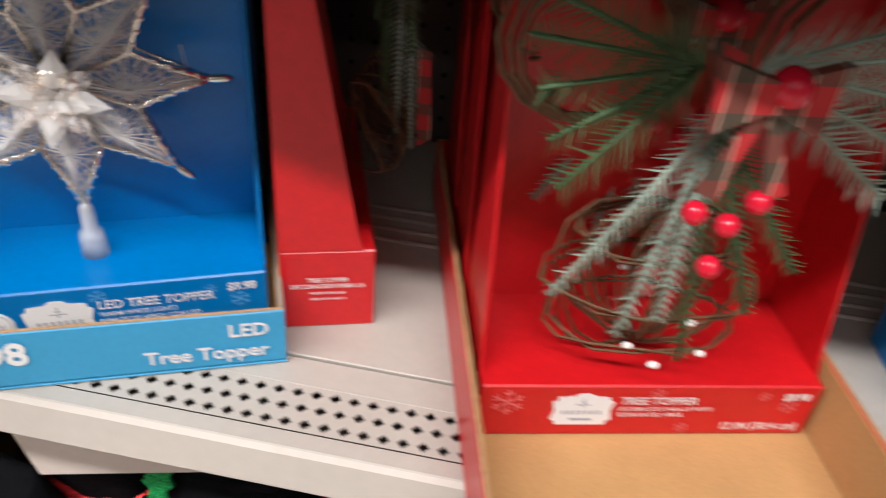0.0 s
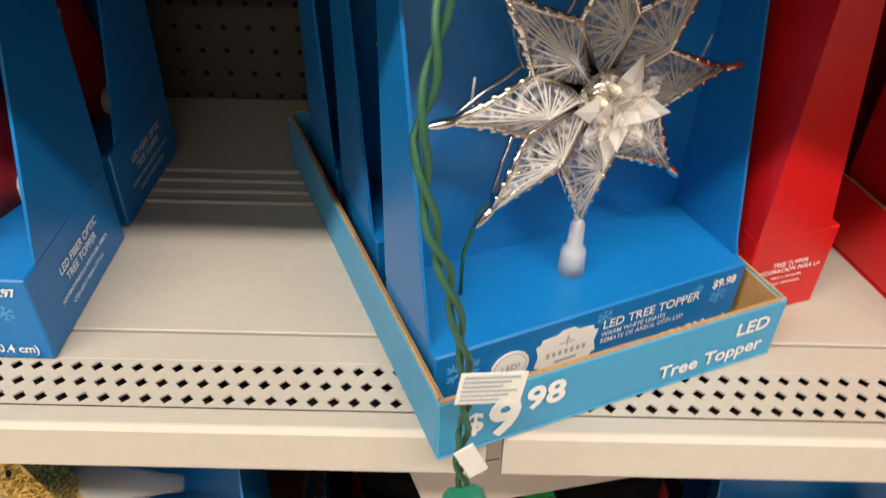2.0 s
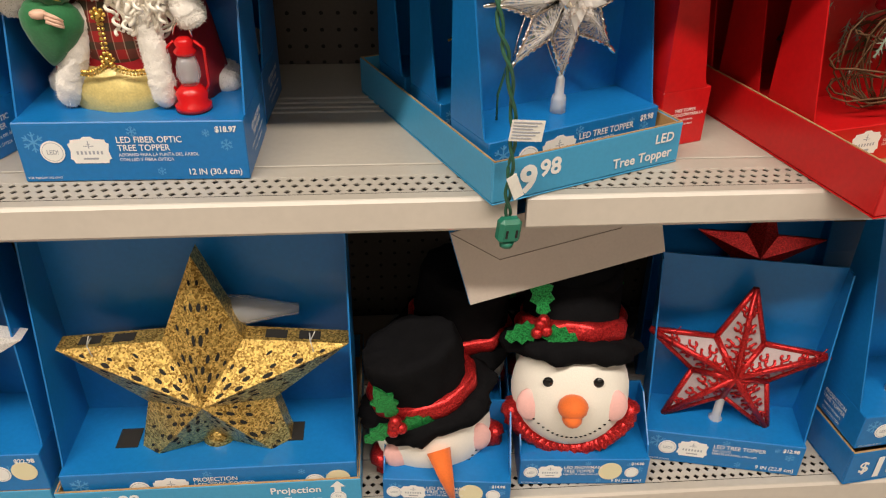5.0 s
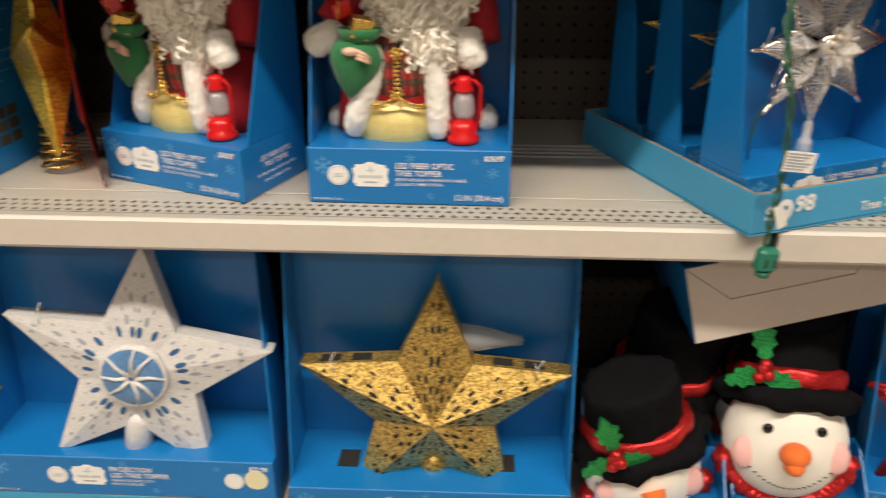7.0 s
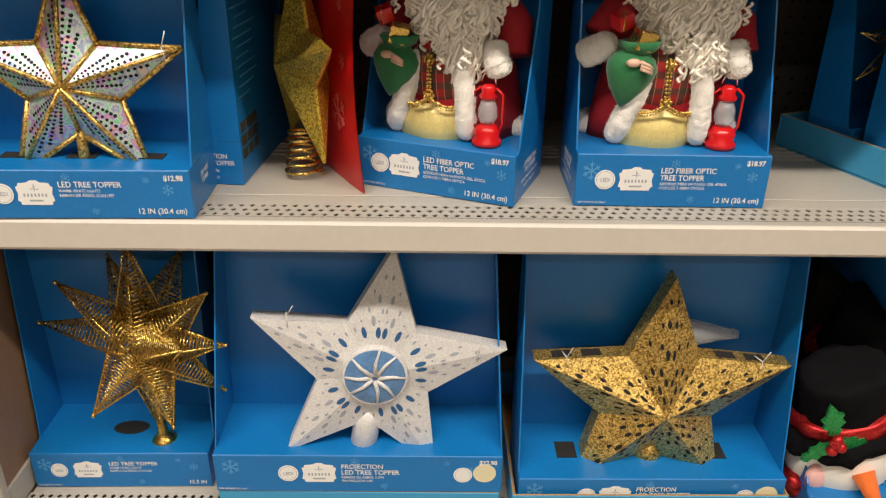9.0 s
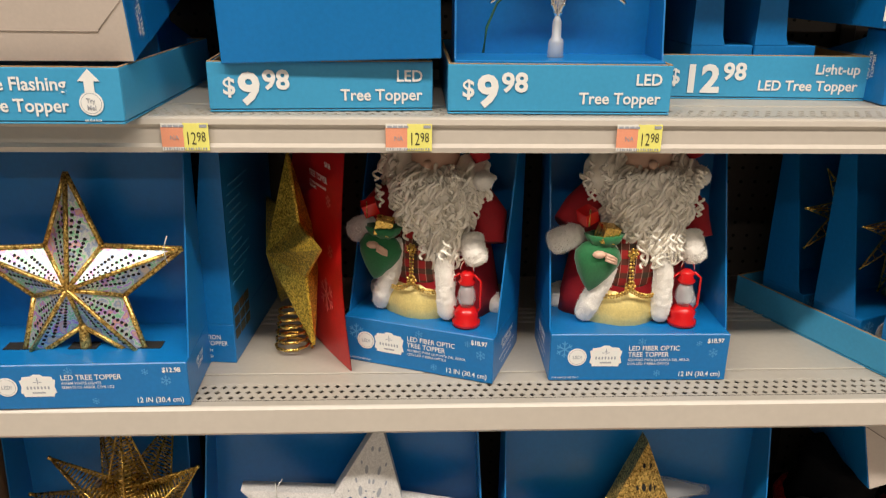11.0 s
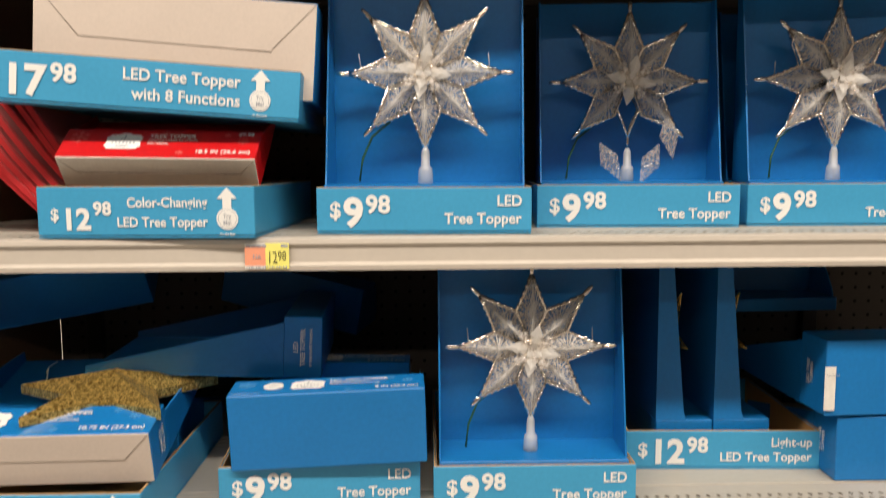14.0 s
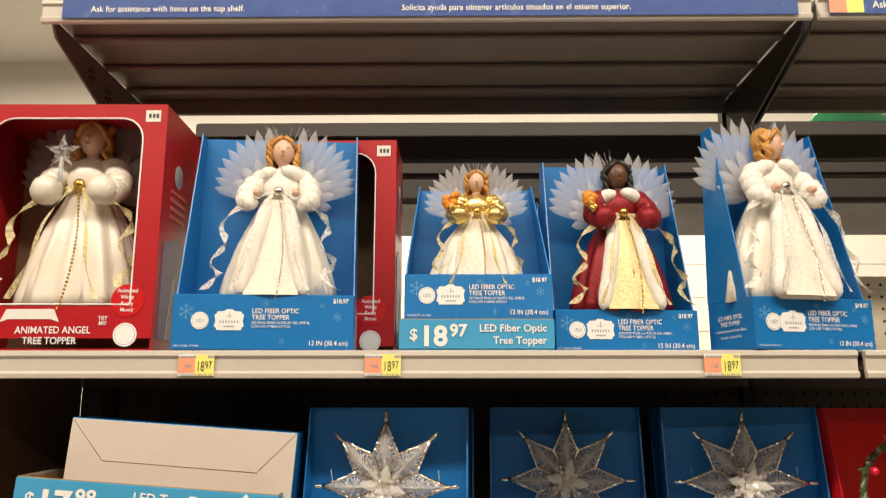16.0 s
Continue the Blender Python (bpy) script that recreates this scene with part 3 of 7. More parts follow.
def tray(name, m, w, d, z1, label, price, lines, card=SKY, arrow=False, group="shelf trays", big=1.0, inner=KRAFT, arrow_in=0.032, cap=0.0128, wide=0.98):
    """An open corrugated tray with its price and words on the front."""
    t = 0.0035
    root = thing(name, m, label, "shelf tray", group)
    Build().box(-w / 2, w / 2, 0, d, 0, 0.0018).obj("floor_panel", card, root)
    Build().box(-w / 2 + t, w / 2 - t, t, d - t, 0.0018, 0.003, c=0.0002).obj("lining", inner, root)
    for nm, x0, x1, y0, y1 in (("front_wall", -w / 2, w / 2, 0, t), ("back_wall", -w / 2, w / 2, d - t, d),
                               ("side_wall", -w / 2, -w / 2 + t, t, d - t), ("side_wall", w / 2 - t, w / 2, t, d - t)):
        wall = Build().box(x0, x1, y0, y1, 0.003, z1).obj(nm, card, root)
        e = 0.0006
        Build().box(x0 + e, x1 - e, y0 + e, y1 - e, z1, z1 + 0.0012, c=0.0003).obj("corrugated_edge", FLUTE, wall)
        if nm == "front_wall":
            Build().box(x0 + t, x1 - t, y1 + 0.0003, y1 + 0.0014, 0.004, z1 - 0.0005, c=0.0002).obj("lining", inner, wall)
        elif nm == "side_wall":
            a = x1 + 0.0003 if x0 < 0 else x0 - 0.0014
            Build().box(a, a + 0.0011, y0, y1, 0.004, z1 - 0.0005, c=0.0002).obj("lining", inner, wall)
    f = z1 / 0.056
    if price:
        dollars, cents = price
        x = -w / 2 + 0.016
        for words, hh, zz, bold in (("$", 0.019, 0.020, 0.02), (dollars, 0.034, 0.010, 0.035), (cents, 0.021, 0.026, 0.03)):
            ob = write(root, words, x, zz * f, hh * f * big, WHITEPRINT, bold=bold, narrow=1.02)
            x += (max(v.co.x for v in ob.data.vertices)) * hh * f * big / 0.70 * 1.02 + 0.003
    right = w / 2 - (arrow_in + 0.023 if arrow else 0.012)
    for i, line in enumerate(lines):
        write(root, line, right, (0.034 - 0.0215 * i) * f, cap * f, WHITEPRINT, "r", bold=0.018, narrow=wide)
    if arrow:
        ax = w / 2 - arrow_in
        Build().prism([(-.5, 0), (-.22, 0), (-.22, -.5), (.22, -.5), (.22, 0), (.5, 0), (0, .55)], -0.05, 0, "y").obj("arrow", WHITEPRINT, root, at=size(ax, 0.043 * f, 0.022 * f))
        part("round_badge", DISC, root, size(ax, 0.021 * f, 0.024 * f))
        write(root, "Try", ax, 0.0215 * f, 0.0048 * f, GREYPRINT, "c", y=-0.0018)
        write(root, "Me!", ax, 0.0145 * f, 0.0048 * f, GREYPRINT, "c", y=-0.0018)
        write(root, "on the box", ax, 0.003 * f, 0.003 * f, WHITEPRINT, "c")
    return root

# ---- shelving ----
S1, S2, S3, S4, S5, S6 = 0.185, 0.673, 1.045, 1.397, 1.797, 2.376
LEFT, SEAM, RIGHT, BACK = -0.10, 1.245, 2.46, 0.45


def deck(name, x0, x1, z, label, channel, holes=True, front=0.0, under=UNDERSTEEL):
    """One steel shelf: deck with punched front rows, ribs, bent lip and underside."""
    root = thing(name, Matrix.Translation((0, front, z)), label, "shelf", "store shelves")
    tagged(root, kind="structure")
    y_holes = (0.0214, 0.0350, 0.0486) if holes else ()
    back = BACK - front - 0.01
    b = Build()
    b.box(x0, x1, 0.0554 if holes else 0.004, 0.082, -0.004, 0, c=0.0008)
    b.box(x0, x1, 0.084, back, -0.004, 0.0008, c=0.0008)
    b.box(x0, x1, 0.0, 0.0146 if holes else 0.004, -0.004, 0, c=0.0015)
    for yy in (0.245, 0.262, 0.279, 0.296):
        b.tube([(x0, yy, 0.0005), (x1, yy, 0.0005)], 0.0028, n=6)
    b.obj("deck", SHELF, root)
    if holes:
        p, vs, fs = 0.01367, [], []
        n = int((x1 - x0) / p)
        for r, yc in enumerate(y_holes):
            for i in range(n):
                cx = x0 + p * (i + 0.5 + (0.25 if r % 2 else -0.25))
                hx, hy = 0.0046, 0.0045
                sx = 0.0
                o = len(vs)
                vs += [(cx - p / 2, yc - 0.0068, 0), (cx + p / 2, yc - 0.0068, 0), (cx + p / 2, yc + 0.0068, 0), (cx - p / 2, yc + 0.0068, 0),
                       (cx + sx, yc - hy, 0), (cx + sx + hx, yc, 0), (cx + sx, yc + hy, 0), (cx + sx - hx, yc, 0)]
                fs += [(o, o + 1, o + 5, o + 4), (o + 1, o + 2, o + 6, o + 5), (o + 2, o + 3, o + 7, o + 6), (o + 3, o, o + 4, o + 7)]
                vs += [(cx + sx, yc - hy, -0.0015), (cx + sx + hx, yc, -0.0015), (cx + sx, yc + hy, -0.0015), (cx + sx - hx, yc, -0.0015)]
                fs += [(o + 4 + j, o + 4 + (j + 1) % 4, o + 8 + (j + 1) % 4, o + 8 + j) for j in range(4)]
        s = Build().add(vs, fs)
        tagged(s.obj("punched_strip", SHELF, root), kind="stuff")
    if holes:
        # Added dark sheet below the strip, so its holes look deep in shade.
        Build().box(x0 + 0.002, x1 - 0.002, 0.009, 0.085, -0.015, -0.0135, c=0).obj("hole_shade_sheet", DARKSTEEL, root)
    lip = Build()
    if channel:
        prof = [(0.002, 0.0), (-0.004, -0.002), (-0.005, -0.008), (-0.001, -0.012), (-0.001, -0.030), (-0.005, -0.034), (-0.004, -0.040), (0.004, -0.041), (0.006, -0.002)]
    else:
        prof = [(0.004, 0.0), (0.000, -0.001), (-0.003, -0.004), (-0.0055, -0.036), (-0.003, -0.040), (0.006, -0.040), (0.006, -0.004)]
    lip.prism(prof, x0 + 0.0015, x1 - 0.0015, "x")
    lip.obj("lip", LIP, root)
    # Underside takes a darker colour than the deck, with its shade put in.
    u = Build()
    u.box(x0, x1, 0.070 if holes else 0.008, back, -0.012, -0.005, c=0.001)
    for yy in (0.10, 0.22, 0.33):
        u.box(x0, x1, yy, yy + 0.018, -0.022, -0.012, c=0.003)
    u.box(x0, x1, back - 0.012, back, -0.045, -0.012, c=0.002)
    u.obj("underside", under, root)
    return root


for z, ch, nm in ((S1, False, "lowest"), (S2, False, "second"), (S3, True, "third"), (S4, True, "fourth"), (S5, True, "fifth")):
    for x0, x1 in ((LEFT + 0.006, SEAM - 0.004), (SEAM + 0.004, RIGHT)):
        deck("shelf", x0, x1, z, f"putty-grey steel store shelf with {'price channel' if ch else 'plain bent'} front lip", ch)
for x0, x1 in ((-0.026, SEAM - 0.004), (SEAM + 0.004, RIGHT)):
    deck("top_shelf", x0, x1, S6, "steel top shelf seen from below, shade coloured into its underside", True, False, 0.03)

# end panel, backs and uprights
end = thing("end_panel", Matrix.Translation((LEFT, 0, 0)), "brown end panel with grey steel front edge", "end panel")
tagged(end, kind="structure")
Build().box(-0.018, 0, 0.006, BACK, 0.02, S5 + 0.0).obj("panel", PANELWOOD, end)
Build().box(-0.022, 0.006, -0.012, 0.006, 0, S5 - 0.045, c=0.002).obj("front_edge", SHELF, end)
Build().box(-0.004, 0.004, 0.0061, BACK - 0.02, S1 + 0.002, S1 + 0.05, c=0.002).obj("foot_rail", SHELF, end)


def pegboard(name, x0, x1, y, z0, z1, mat, label, pitch=0.0254, hole=0.0032):
    root = thing(name, Matrix.Translation((0, y, 0)), label, "back panel")
    tagged(root, kind="structure")
    Build().box(x0, x1, 0, 0.006, z0, z1).obj("board", mat, root)
    vs, fs = [], []
    for i in range(int((x1 - x0) / pitch)):
        for j in range(int((z1 - z0) / pitch)):
            cx, cz, o = x0 + pitch * (i + 0.5), z0 + pitch * (j + 0.5), len(vs)
            vs += [(cx + hole * math.cos(a * math.pi / 4), -0.0006, cz + hole * math.sin(a * math.pi / 4)) for a in range(8)]
            fs.append(tuple(range(o, o + 8)))
    tagged(Build().add(vs, fs).obj("peg_holes", HOLE, root), kind="stuff")
    return root


pegboard("wall_back", LEFT, SEAM, BACK, 0.0, S5, PEG, "pegboard back of the shelving, coloured dark for its shade")
pegboard("wall_back_next", SEAM, RIGHT, BACK, 0.0, S5, PEG, "pegboard back of the next shelving bay, coloured dark for its shade")
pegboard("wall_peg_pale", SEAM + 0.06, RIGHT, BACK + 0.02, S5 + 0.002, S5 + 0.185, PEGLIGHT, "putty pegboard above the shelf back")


def upright(x):
    root = thing("upright", Matrix.Translation((x, BACK - 0.015, 0)), "dark steel slotted upright of the shelving", "upright", "uprights")
    tagged(root, kind="structure")
    Build().box(-0.014, 0.014, 0, 0.03, 0, S6 + 0.05, c=0.002).obj("post", DARKSTEEL, root)
    s = Build()
    for i in range(16):
        s.box(-0.003, 0.003, -0.0008, 0.0, S5 + 0.03 + i * 0.033, S5 + 0.05 + i * 0.033, c=0)
    s.obj("slots", HOLE, root)
    return root


def bracket(x, z, flowered):
    """A shelf arm under a shelf; the end one has flower-shaped slots."""
    root = thing("shelf_bracket", Matrix.Translation((x, 0.05, z)), "dark steel shelf bracket with punched slots", "bracket", "shelf brackets")
    tagged(root, kind="structure")
    Build().prism([(0.0, -0.012), (BACK - 0.065, -0.014), (BACK - 0.065, -0.15), (BACK - 0.10, -0.14), (0.02, -0.04)], -0.002, 0.002, "x").obj("arm", UNDERSTEEL if flowered else DARKSTEEL, root)
    if flowered:
        f = Build()
        for yy, zz, s in ((0.15, -0.047, 0.8), (0.22, -0.060, 0.9), (0.29, -0.075, 1.0), (0.345, -0.095, 1.0)):
            for i in range(6):
                r = Matrix.Translation((0.0022, yy, zz)) @ Matrix.Rotation(math.radians(60 * i + 15), 4, "X")
                f.box(0, 0.0006, -0.0022 * s, 0.0022 * s, 0.006 * s, 0.02 * s, c=0, at=r)
        f.obj("slots", HOLE, root)
    return root


for x in (-0.036, SEAM, RIGHT):
    upright(x)
bracket(-0.020, S6 - 0.008, True)
bracket(SEAM - 0.006, S6 - 0.008, False)
bracket(SEAM + 0.006, S6 - 0.008, False)

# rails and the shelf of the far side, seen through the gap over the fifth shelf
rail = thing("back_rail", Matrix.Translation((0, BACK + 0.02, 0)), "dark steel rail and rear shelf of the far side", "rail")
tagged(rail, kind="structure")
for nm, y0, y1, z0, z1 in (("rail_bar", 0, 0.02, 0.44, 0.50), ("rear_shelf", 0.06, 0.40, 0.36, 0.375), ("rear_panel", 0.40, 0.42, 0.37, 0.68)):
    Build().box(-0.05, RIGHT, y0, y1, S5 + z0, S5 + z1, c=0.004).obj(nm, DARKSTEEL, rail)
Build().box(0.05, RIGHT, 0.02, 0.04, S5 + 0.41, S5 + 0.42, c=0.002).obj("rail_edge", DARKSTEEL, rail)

# floor, ceiling, far walls and the opposite shelving
tagged(Build().box(-8, 9, -11, 6, -0.05, 0, c=0).obj("floor", TILE), "pale glossy store floor tiles", "floor", kind="structure")
tagged(Build().box(-8, 9, -11, 6, 4.4, 4.5, c=0).obj("ceiling", CEIL), "white store ceiling", "ceiling", kind="structure")
tagged(Build().box(-6, 7, 4.6, 4.7, 0, 4.4, c=0).obj("wall_far", WALLPAINT), "white painted block wall far behind the shelving", "wall", kind="structure")
joints = Build()
for i in range(16):
    joints.box(-6, 7, 4.595, 4.6, 0.25 * i, 0.25 * i + 0.006, c=0)
tagged(joints.obj("wall_joints", CEIL), "mortar joints of the far block wall", "wall joints", kind="structure")
tagged(Build().box(-6, 7, -3.3, -3.2, 0, 1.4, c=0).obj("wall_opposite", UNDERSTEEL), "shelving across the aisle", "shelving", kind="structure")
bn = thing("hanging_banner", pose(2.50, 2.2, 2.78), "round green hanging sign beyond the shelving", "banner")
Build().lathe([(0.30, 0), (0.305, 0.01), (0.30, 0.02)], 40, at=Matrix.Rotation(math.pi / 2, 4, "X")).obj("disc", FARGREEN, bn)
Build().box(-0.004, 0.004, 0, 0.006, 0.29, 1.62, c=0).obj("hanger", DARKSTEEL, bn)
Build().prism([(-.62, .0), (-.3, .02), (-.34, -.09), (-.42, -.03), (-.5, -.1), (-.56, -.02)], 0, 0.02, "y").obj("pennant", RED, bn)
# stock on the top shelf and its sign
sign = thing("shelf_sign", Matrix.Translation((0.0, 0.022, S6 - 0.040)), "blue printed sign strip on the top shelf lip", "sign")
Build().box(0.012, SEAM - 0.03, 0, 0.0015, 0.004, 0.040).obj("strip", SIGNBLUE, sign)
write(sign, "Ask for assistance with items on the top shelf.", 0.06, 0.014, 0.0105, WHITEPRINT, bold=0.01)
write(sign, "Solicita ayuda para obtener artículos situados en el estante superior.", 0.57, 0.014, 0.0105, WHITEPRINT, bold=0.006)
sign2 = thing("shelf_sign", Matrix.Translation((SEAM + 0.02, 0.022, S6 - 0.040)), "blue printed sign strip with yellow aisle mark", "sign")
Build().box(0, 1.1, 0, 0.0015, 0.004, 0.040).obj("strip", SIGNBLUE, sign2)
Build().box(0.0, 0.028, -0.001, 0, 0.006, 0.038).obj("orange_patch", TAGORANGE, sign2)
Build().box(0.028, 0.056, -0.001, 0, 0.006, 0.038).obj("yellow_patch", TAGYELLOW, sign2)
write(sign2, "Ask for", 0.07, 0.014, 0.0125, WHITEPRINT)


def price_tag(x, z, words, front=0.0):
    root = thing("price_tag", Matrix.Translation((x, front - 0.0062, z)), "orange and yellow paper shelf price tag", "price tag", "shelf price tags")
    Build().box(0, 0.0245, 0, 0.0006, 0.004, 0.0265, c=0.0002).obj("orange_half", TAGORANGE, root)
    Build().box(0.0245, 0.0525, 0, 0.0006, 0.0, 0.031, c=0.0002).obj("yellow_half", TAGYELLOW, root)
    Build().box(0, 0.0245, 0, 0.0006, 0.0265, 0.031, c=0.0002).obj("white_strip", TAGWHITE, root)
    Build().box(0, 0.0245, 0, 0.0006, 0.0, 0.004, c=0.0002).obj("white_strip", TAGWHITE, root)
    write(root, "NA", 0.0095, 0.012, 0.0055, GREYPRINT, y=-0.0006, bold=0)
    write(root, words[0], 0.0265, 0.007, 0.0145, DARKPRINT, y=-0.0006, narrow=0.60, bold=-0.008)
    write(root, words[1], 0.0390, 0.0105, 0.0110, DARKPRINT, y=-0.0006, narrow=0.66, bold=-0.008)
    bars = Build()
    for i in range(18):
        bars.box(0.002 + i * 0.0027, 0.002 + i * 0.0027 + (0.0008, 0.0014, 0.0018)[i % 3], -0.0005, 0, 0.001, 0.0035, c=0)
    for i in range(4):
        bars.box(0.002 + i * 0.0062, 0.0072 + i * 0.0062, -0.0005, 0, 0.0265, 0.029, c=0)
    bars.box(0.043, 0.051, -0.0005, 0, 0.0262, 0.0295, c=0)
    tagged(bars.obj("small_print", GREYPRINT, root), kind="stuff")
    return root


for x, z, words in ((0.236, S3, ("12", "98")), (0.486, S3, ("12", "98")), (0.750, S3, ("12", "98")), (0.334, S4, ("12", "98")),
                    (0.252, S5, ("18", "97")), (0.524, S5, ("18", "97")), (1.016, S5, ("18", "97"))):
    price_tag(x, z - 0.0375, words)

# ---- boxes and trays ----
T = Matrix.Translation
LEDSUBS = ("WARM WHITE LIGHTS", "REMATE DE ÁRBOL CON LED")
FIBER, FIBERSUBS = ("LED FIBER OPTIC", "TREE TOPPER"), ("ADORNO PARA LA PUNTA DEL ÁRBOL", "CON LED Y FIBRA ÓPTICA")


BACKDOWN = pose(0, 0, 0, -90, 0, 0)


def on(x0, y0, x1, y1, z, tilt=0.0):
    """The pose of a box whose front foot runs from (x0, y0) to (x1, y1)."""
    yaw = math.degrees(math.atan2(y1 - y0, x1 - x0))
    return pose((x0 + x1) / 2, (y0 + y1) / 2, z, tilt, 0, yaw)


# second shelf
display_box("santa_box", on(0.702, 0.056, 0.946, 0.053, S2 + 0.001), 0.244, 0.137, 0.325, 0.070, "blue card display box holding a bearded plush figure", title=FIBER, subs=FIBERSUBS, inches="12 IN (30.4 cm)", price="$18.97", side_words=FIBER + FIBERSUBS)
display_box("santa_box", on(0.420, 0.127, 0.624, 0.047, S2 + 0.001), 0.219, 0.137, 0.325, 0.068, "blue card display box turned sideways holding a plush figure", title=FIBER, subs=FIBERSUBS, inches="12 IN (30.4 cm)", price="$18.97", side_words=FIBER + FIBERSUBS)
display_box("santa_box", on(0.722, 0.215, 0.945, 0.205, S2 + 0.001), 0.226, 0.125, 0.325, 0.070, "blue card display box standing behind another", title=FIBER, subs=FIBERSUBS, inches="12 IN (30.4 cm)", price="$18.97", side_words=FIBER + FIBERSUBS)
display_box("holographic_star_box", on(-0.06, -0.004, 0.233, 0.002, S2 + 0.001), 0.293, 0.118, 0.325, 0.062, "blue card display box holding a holographic star", layout=(0.24, 0.37, 0.467), title=("LED TREE TOPPER",), subs=LEDSUBS, inches="12 IN (30.4 cm)", price="$12.98", side_words=("LED TREE", "TOPPER"))
pb = display_box("projection_box", pose(0.190, 0.240, S2 + 0.001, 0, 0, -95), 0.235, 0.088, 0.325, 0.06, "blue card display box standing side-on with its printed back showing", side_words=("PROJECTION", "LED TREE TOPPER", "REMATE DE", "ÁRBOL LED"), step=0.3)
BEHIND = T((0, 0.088, 0)) @ Matrix.Rotation(math.pi, 4, "Z")
for i in range(3):
    for j in range(3):
        Build().box(0, 0.020, -0.0008, 0, 0, 0.014, c=0.0002).obj("picture_square", DARKPRINT, pb, at=BEHIND @ T((-0.110 + 0.024 * i, 0, 0.034 + 0.018 * j)))
for j in range(12):
    Build().box(0, 0.05 + 0.012 * (j % 4), -0.0006, 0, 0, 0.0022, c=0).obj("small_print", PALEPRINT, pb, at=BEHIND @ T((-0.105 + 0.006 * (j % 3), 0, 0.115 + 0.0125 * j)))
TRAY2 = on(1.208, -0.024, 1.445, 0.076, S2 + 0.001)
tray("topper_tray", TRAY2 @ T((-0.002, 0, 0)), 0.252, 0.37, 0.050, "pale blue corrugated tray set askew, marked LED Tree Topper", ("9", "98"), ("LED", "Tree Topper"))
CLEARBOX = dict(card=BLUE, layout=(0.22, 0.396, 0.507), title=("LED TREE TOPPER",), subs=LEDSUBS, inches="8 IN (20.3 cm)", price="$9.98")
ASKEW = pose(1.312, 0.0515, S2 + 0.005, 0, 0, 24.6)
display_box("clear_star_box", ASKEW, 0.234, 0.082, 0.312, 0.056, "blue card display box with clear star in the askew tray", k=1.05, **CLEARBOX)
for dy in (0.125, 0.225):
    display_box("gold_wire_star_box", TRAY2 @ T((0.0, dy + 0.02, 0.004)), 0.234, 0.082, 0.312, 0.056, "blue card display box behind another in the askew tray", k=1.05, **CLEARBOX)
display_box("red_topper_box", pose(1.453, 0.242, S2 + 0.001, 0, 0, 109), 0.235, 0.070, 0.325, 0.072, "red card display box turned side-on beside the tray", card=RED, side_words=("TREE TOPPER", "DECORACIÓN PARA LA", "PARTE SUPERIOR DEL", "ÁRBOL DE NAVIDAD"), red=True, k=0.60)
REDTRAY = on(1.602, -0.072, 1.8465, -0.011, S2 + 0.001)
tray("red_tray", REDTRAY, 0.252, 0.42, 0.060, "red corrugated tray with brown inside holding red boxes", ("9", "98"), (), card=RED)
for dy in (0.109, 0.208, 0.306):
    display_box("red_angel_box", REDTRAY @ T((0.0, dy, 0.004)), 0.233, 0.094, 0.335, 0.047, "red card display box in the red tray", card=RED, title=("TREE TOPPER",), subs=("DECORACIÓN PARA LA PARTE", "SUPERIOR DEL ÁRBOL"), inches="12 IN (30.4 cm)", price="$9.98", disc=False, red=True, k=0.95, layout=(0.15, 0.30, 0.405))
display_box("blue_box_beyond", on(1.90, 0.12, 2.13, 0.14, S2 + 0.001), 0.23, 0.10, 0.30, 0.06, "blue card display box beyond the red tray", title=("LED TREE TOPPER",), subs=LEDSUBS, side_words=("LED TREE", "TOPPER"))

# lowest shelf
display_box("wire_star_box", on(-0.093, 0.066, 0.182, 0.070, S1 + 0.001), 0.272, 0.125, 0.40, 0.066, "blue card display box with torn hole holding a gold wire star", title=("LED TREE TOPPER",), subs=LEDSUBS, inches="15.5 IN", hole=0.028, lean=0.4, step=0.3)
PROJ, PROJSUBS = ("PROJECTION", "LED TREE TOPPER"), ("REMATE DE ÁRBOL CON", "PROYECCIÓN LED")
tray("projection_tray", on(0.204, 0.024, 0.626, 0.022, S1 + 0.001), 0.42, 0.30, 0.034, "pale blue tray under the white star box", None, ())
display_box("white_star_box", on(0.203, 0.022, 0.628, 0.022, S1 + 0.037), 0.424, 0.125, 0.40, 0.068, "blue card display box holding a white glitter star", title=PROJ, subs=PROJSUBS, inches="", price="$22.98", k=1.15, sticker=True, taper=0.018, lean=0.3, layout=(0.256, 0.363, 0.44))
tray("projection_tray", on(0.642, -0.002, 1.050, 0.0, S1 + 0.001), 0.408, 0.32, 0.052, "pale blue tray marked Projection under the gold star box", ("22", "98"), ("Projection", "LED Tree Topper"), arrow=True)
display_box("gold_star_box", on(0.650, 0.006, 1.046, 0.008, S1 + 0.012), 0.394, 0.13, 0.42, 0.066, "blue card display box holding a pierced gold star", sticker=True, title=PROJ, subs=PROJSUBS, k=1.1, taper=0.0, lean=0.3, layout=(0.256, 0.363, 0.44))
for x0, y0, x1, y1 in ((1.080, 0.000, 1.256, -0.018), (1.275, 0.022, 1.460, 0.012)):
    display_box("snowman_box", on(x0, y0, x1, y1, S1 + 0.001), math.hypot(x1 - x0, y1 - y0), 0.10, 0.11, 0.050, "shallow blue card display box holding a snowman head", title=("LED SNOWMAN", "TREE TOPPER"), subs=("REMATE DE ÁRBOL CON LED",), inches="9 IN (22.8 cm)", price="$14.98", sticker=True, k=0.8, layout=(0.087, 0.238, 0.34))
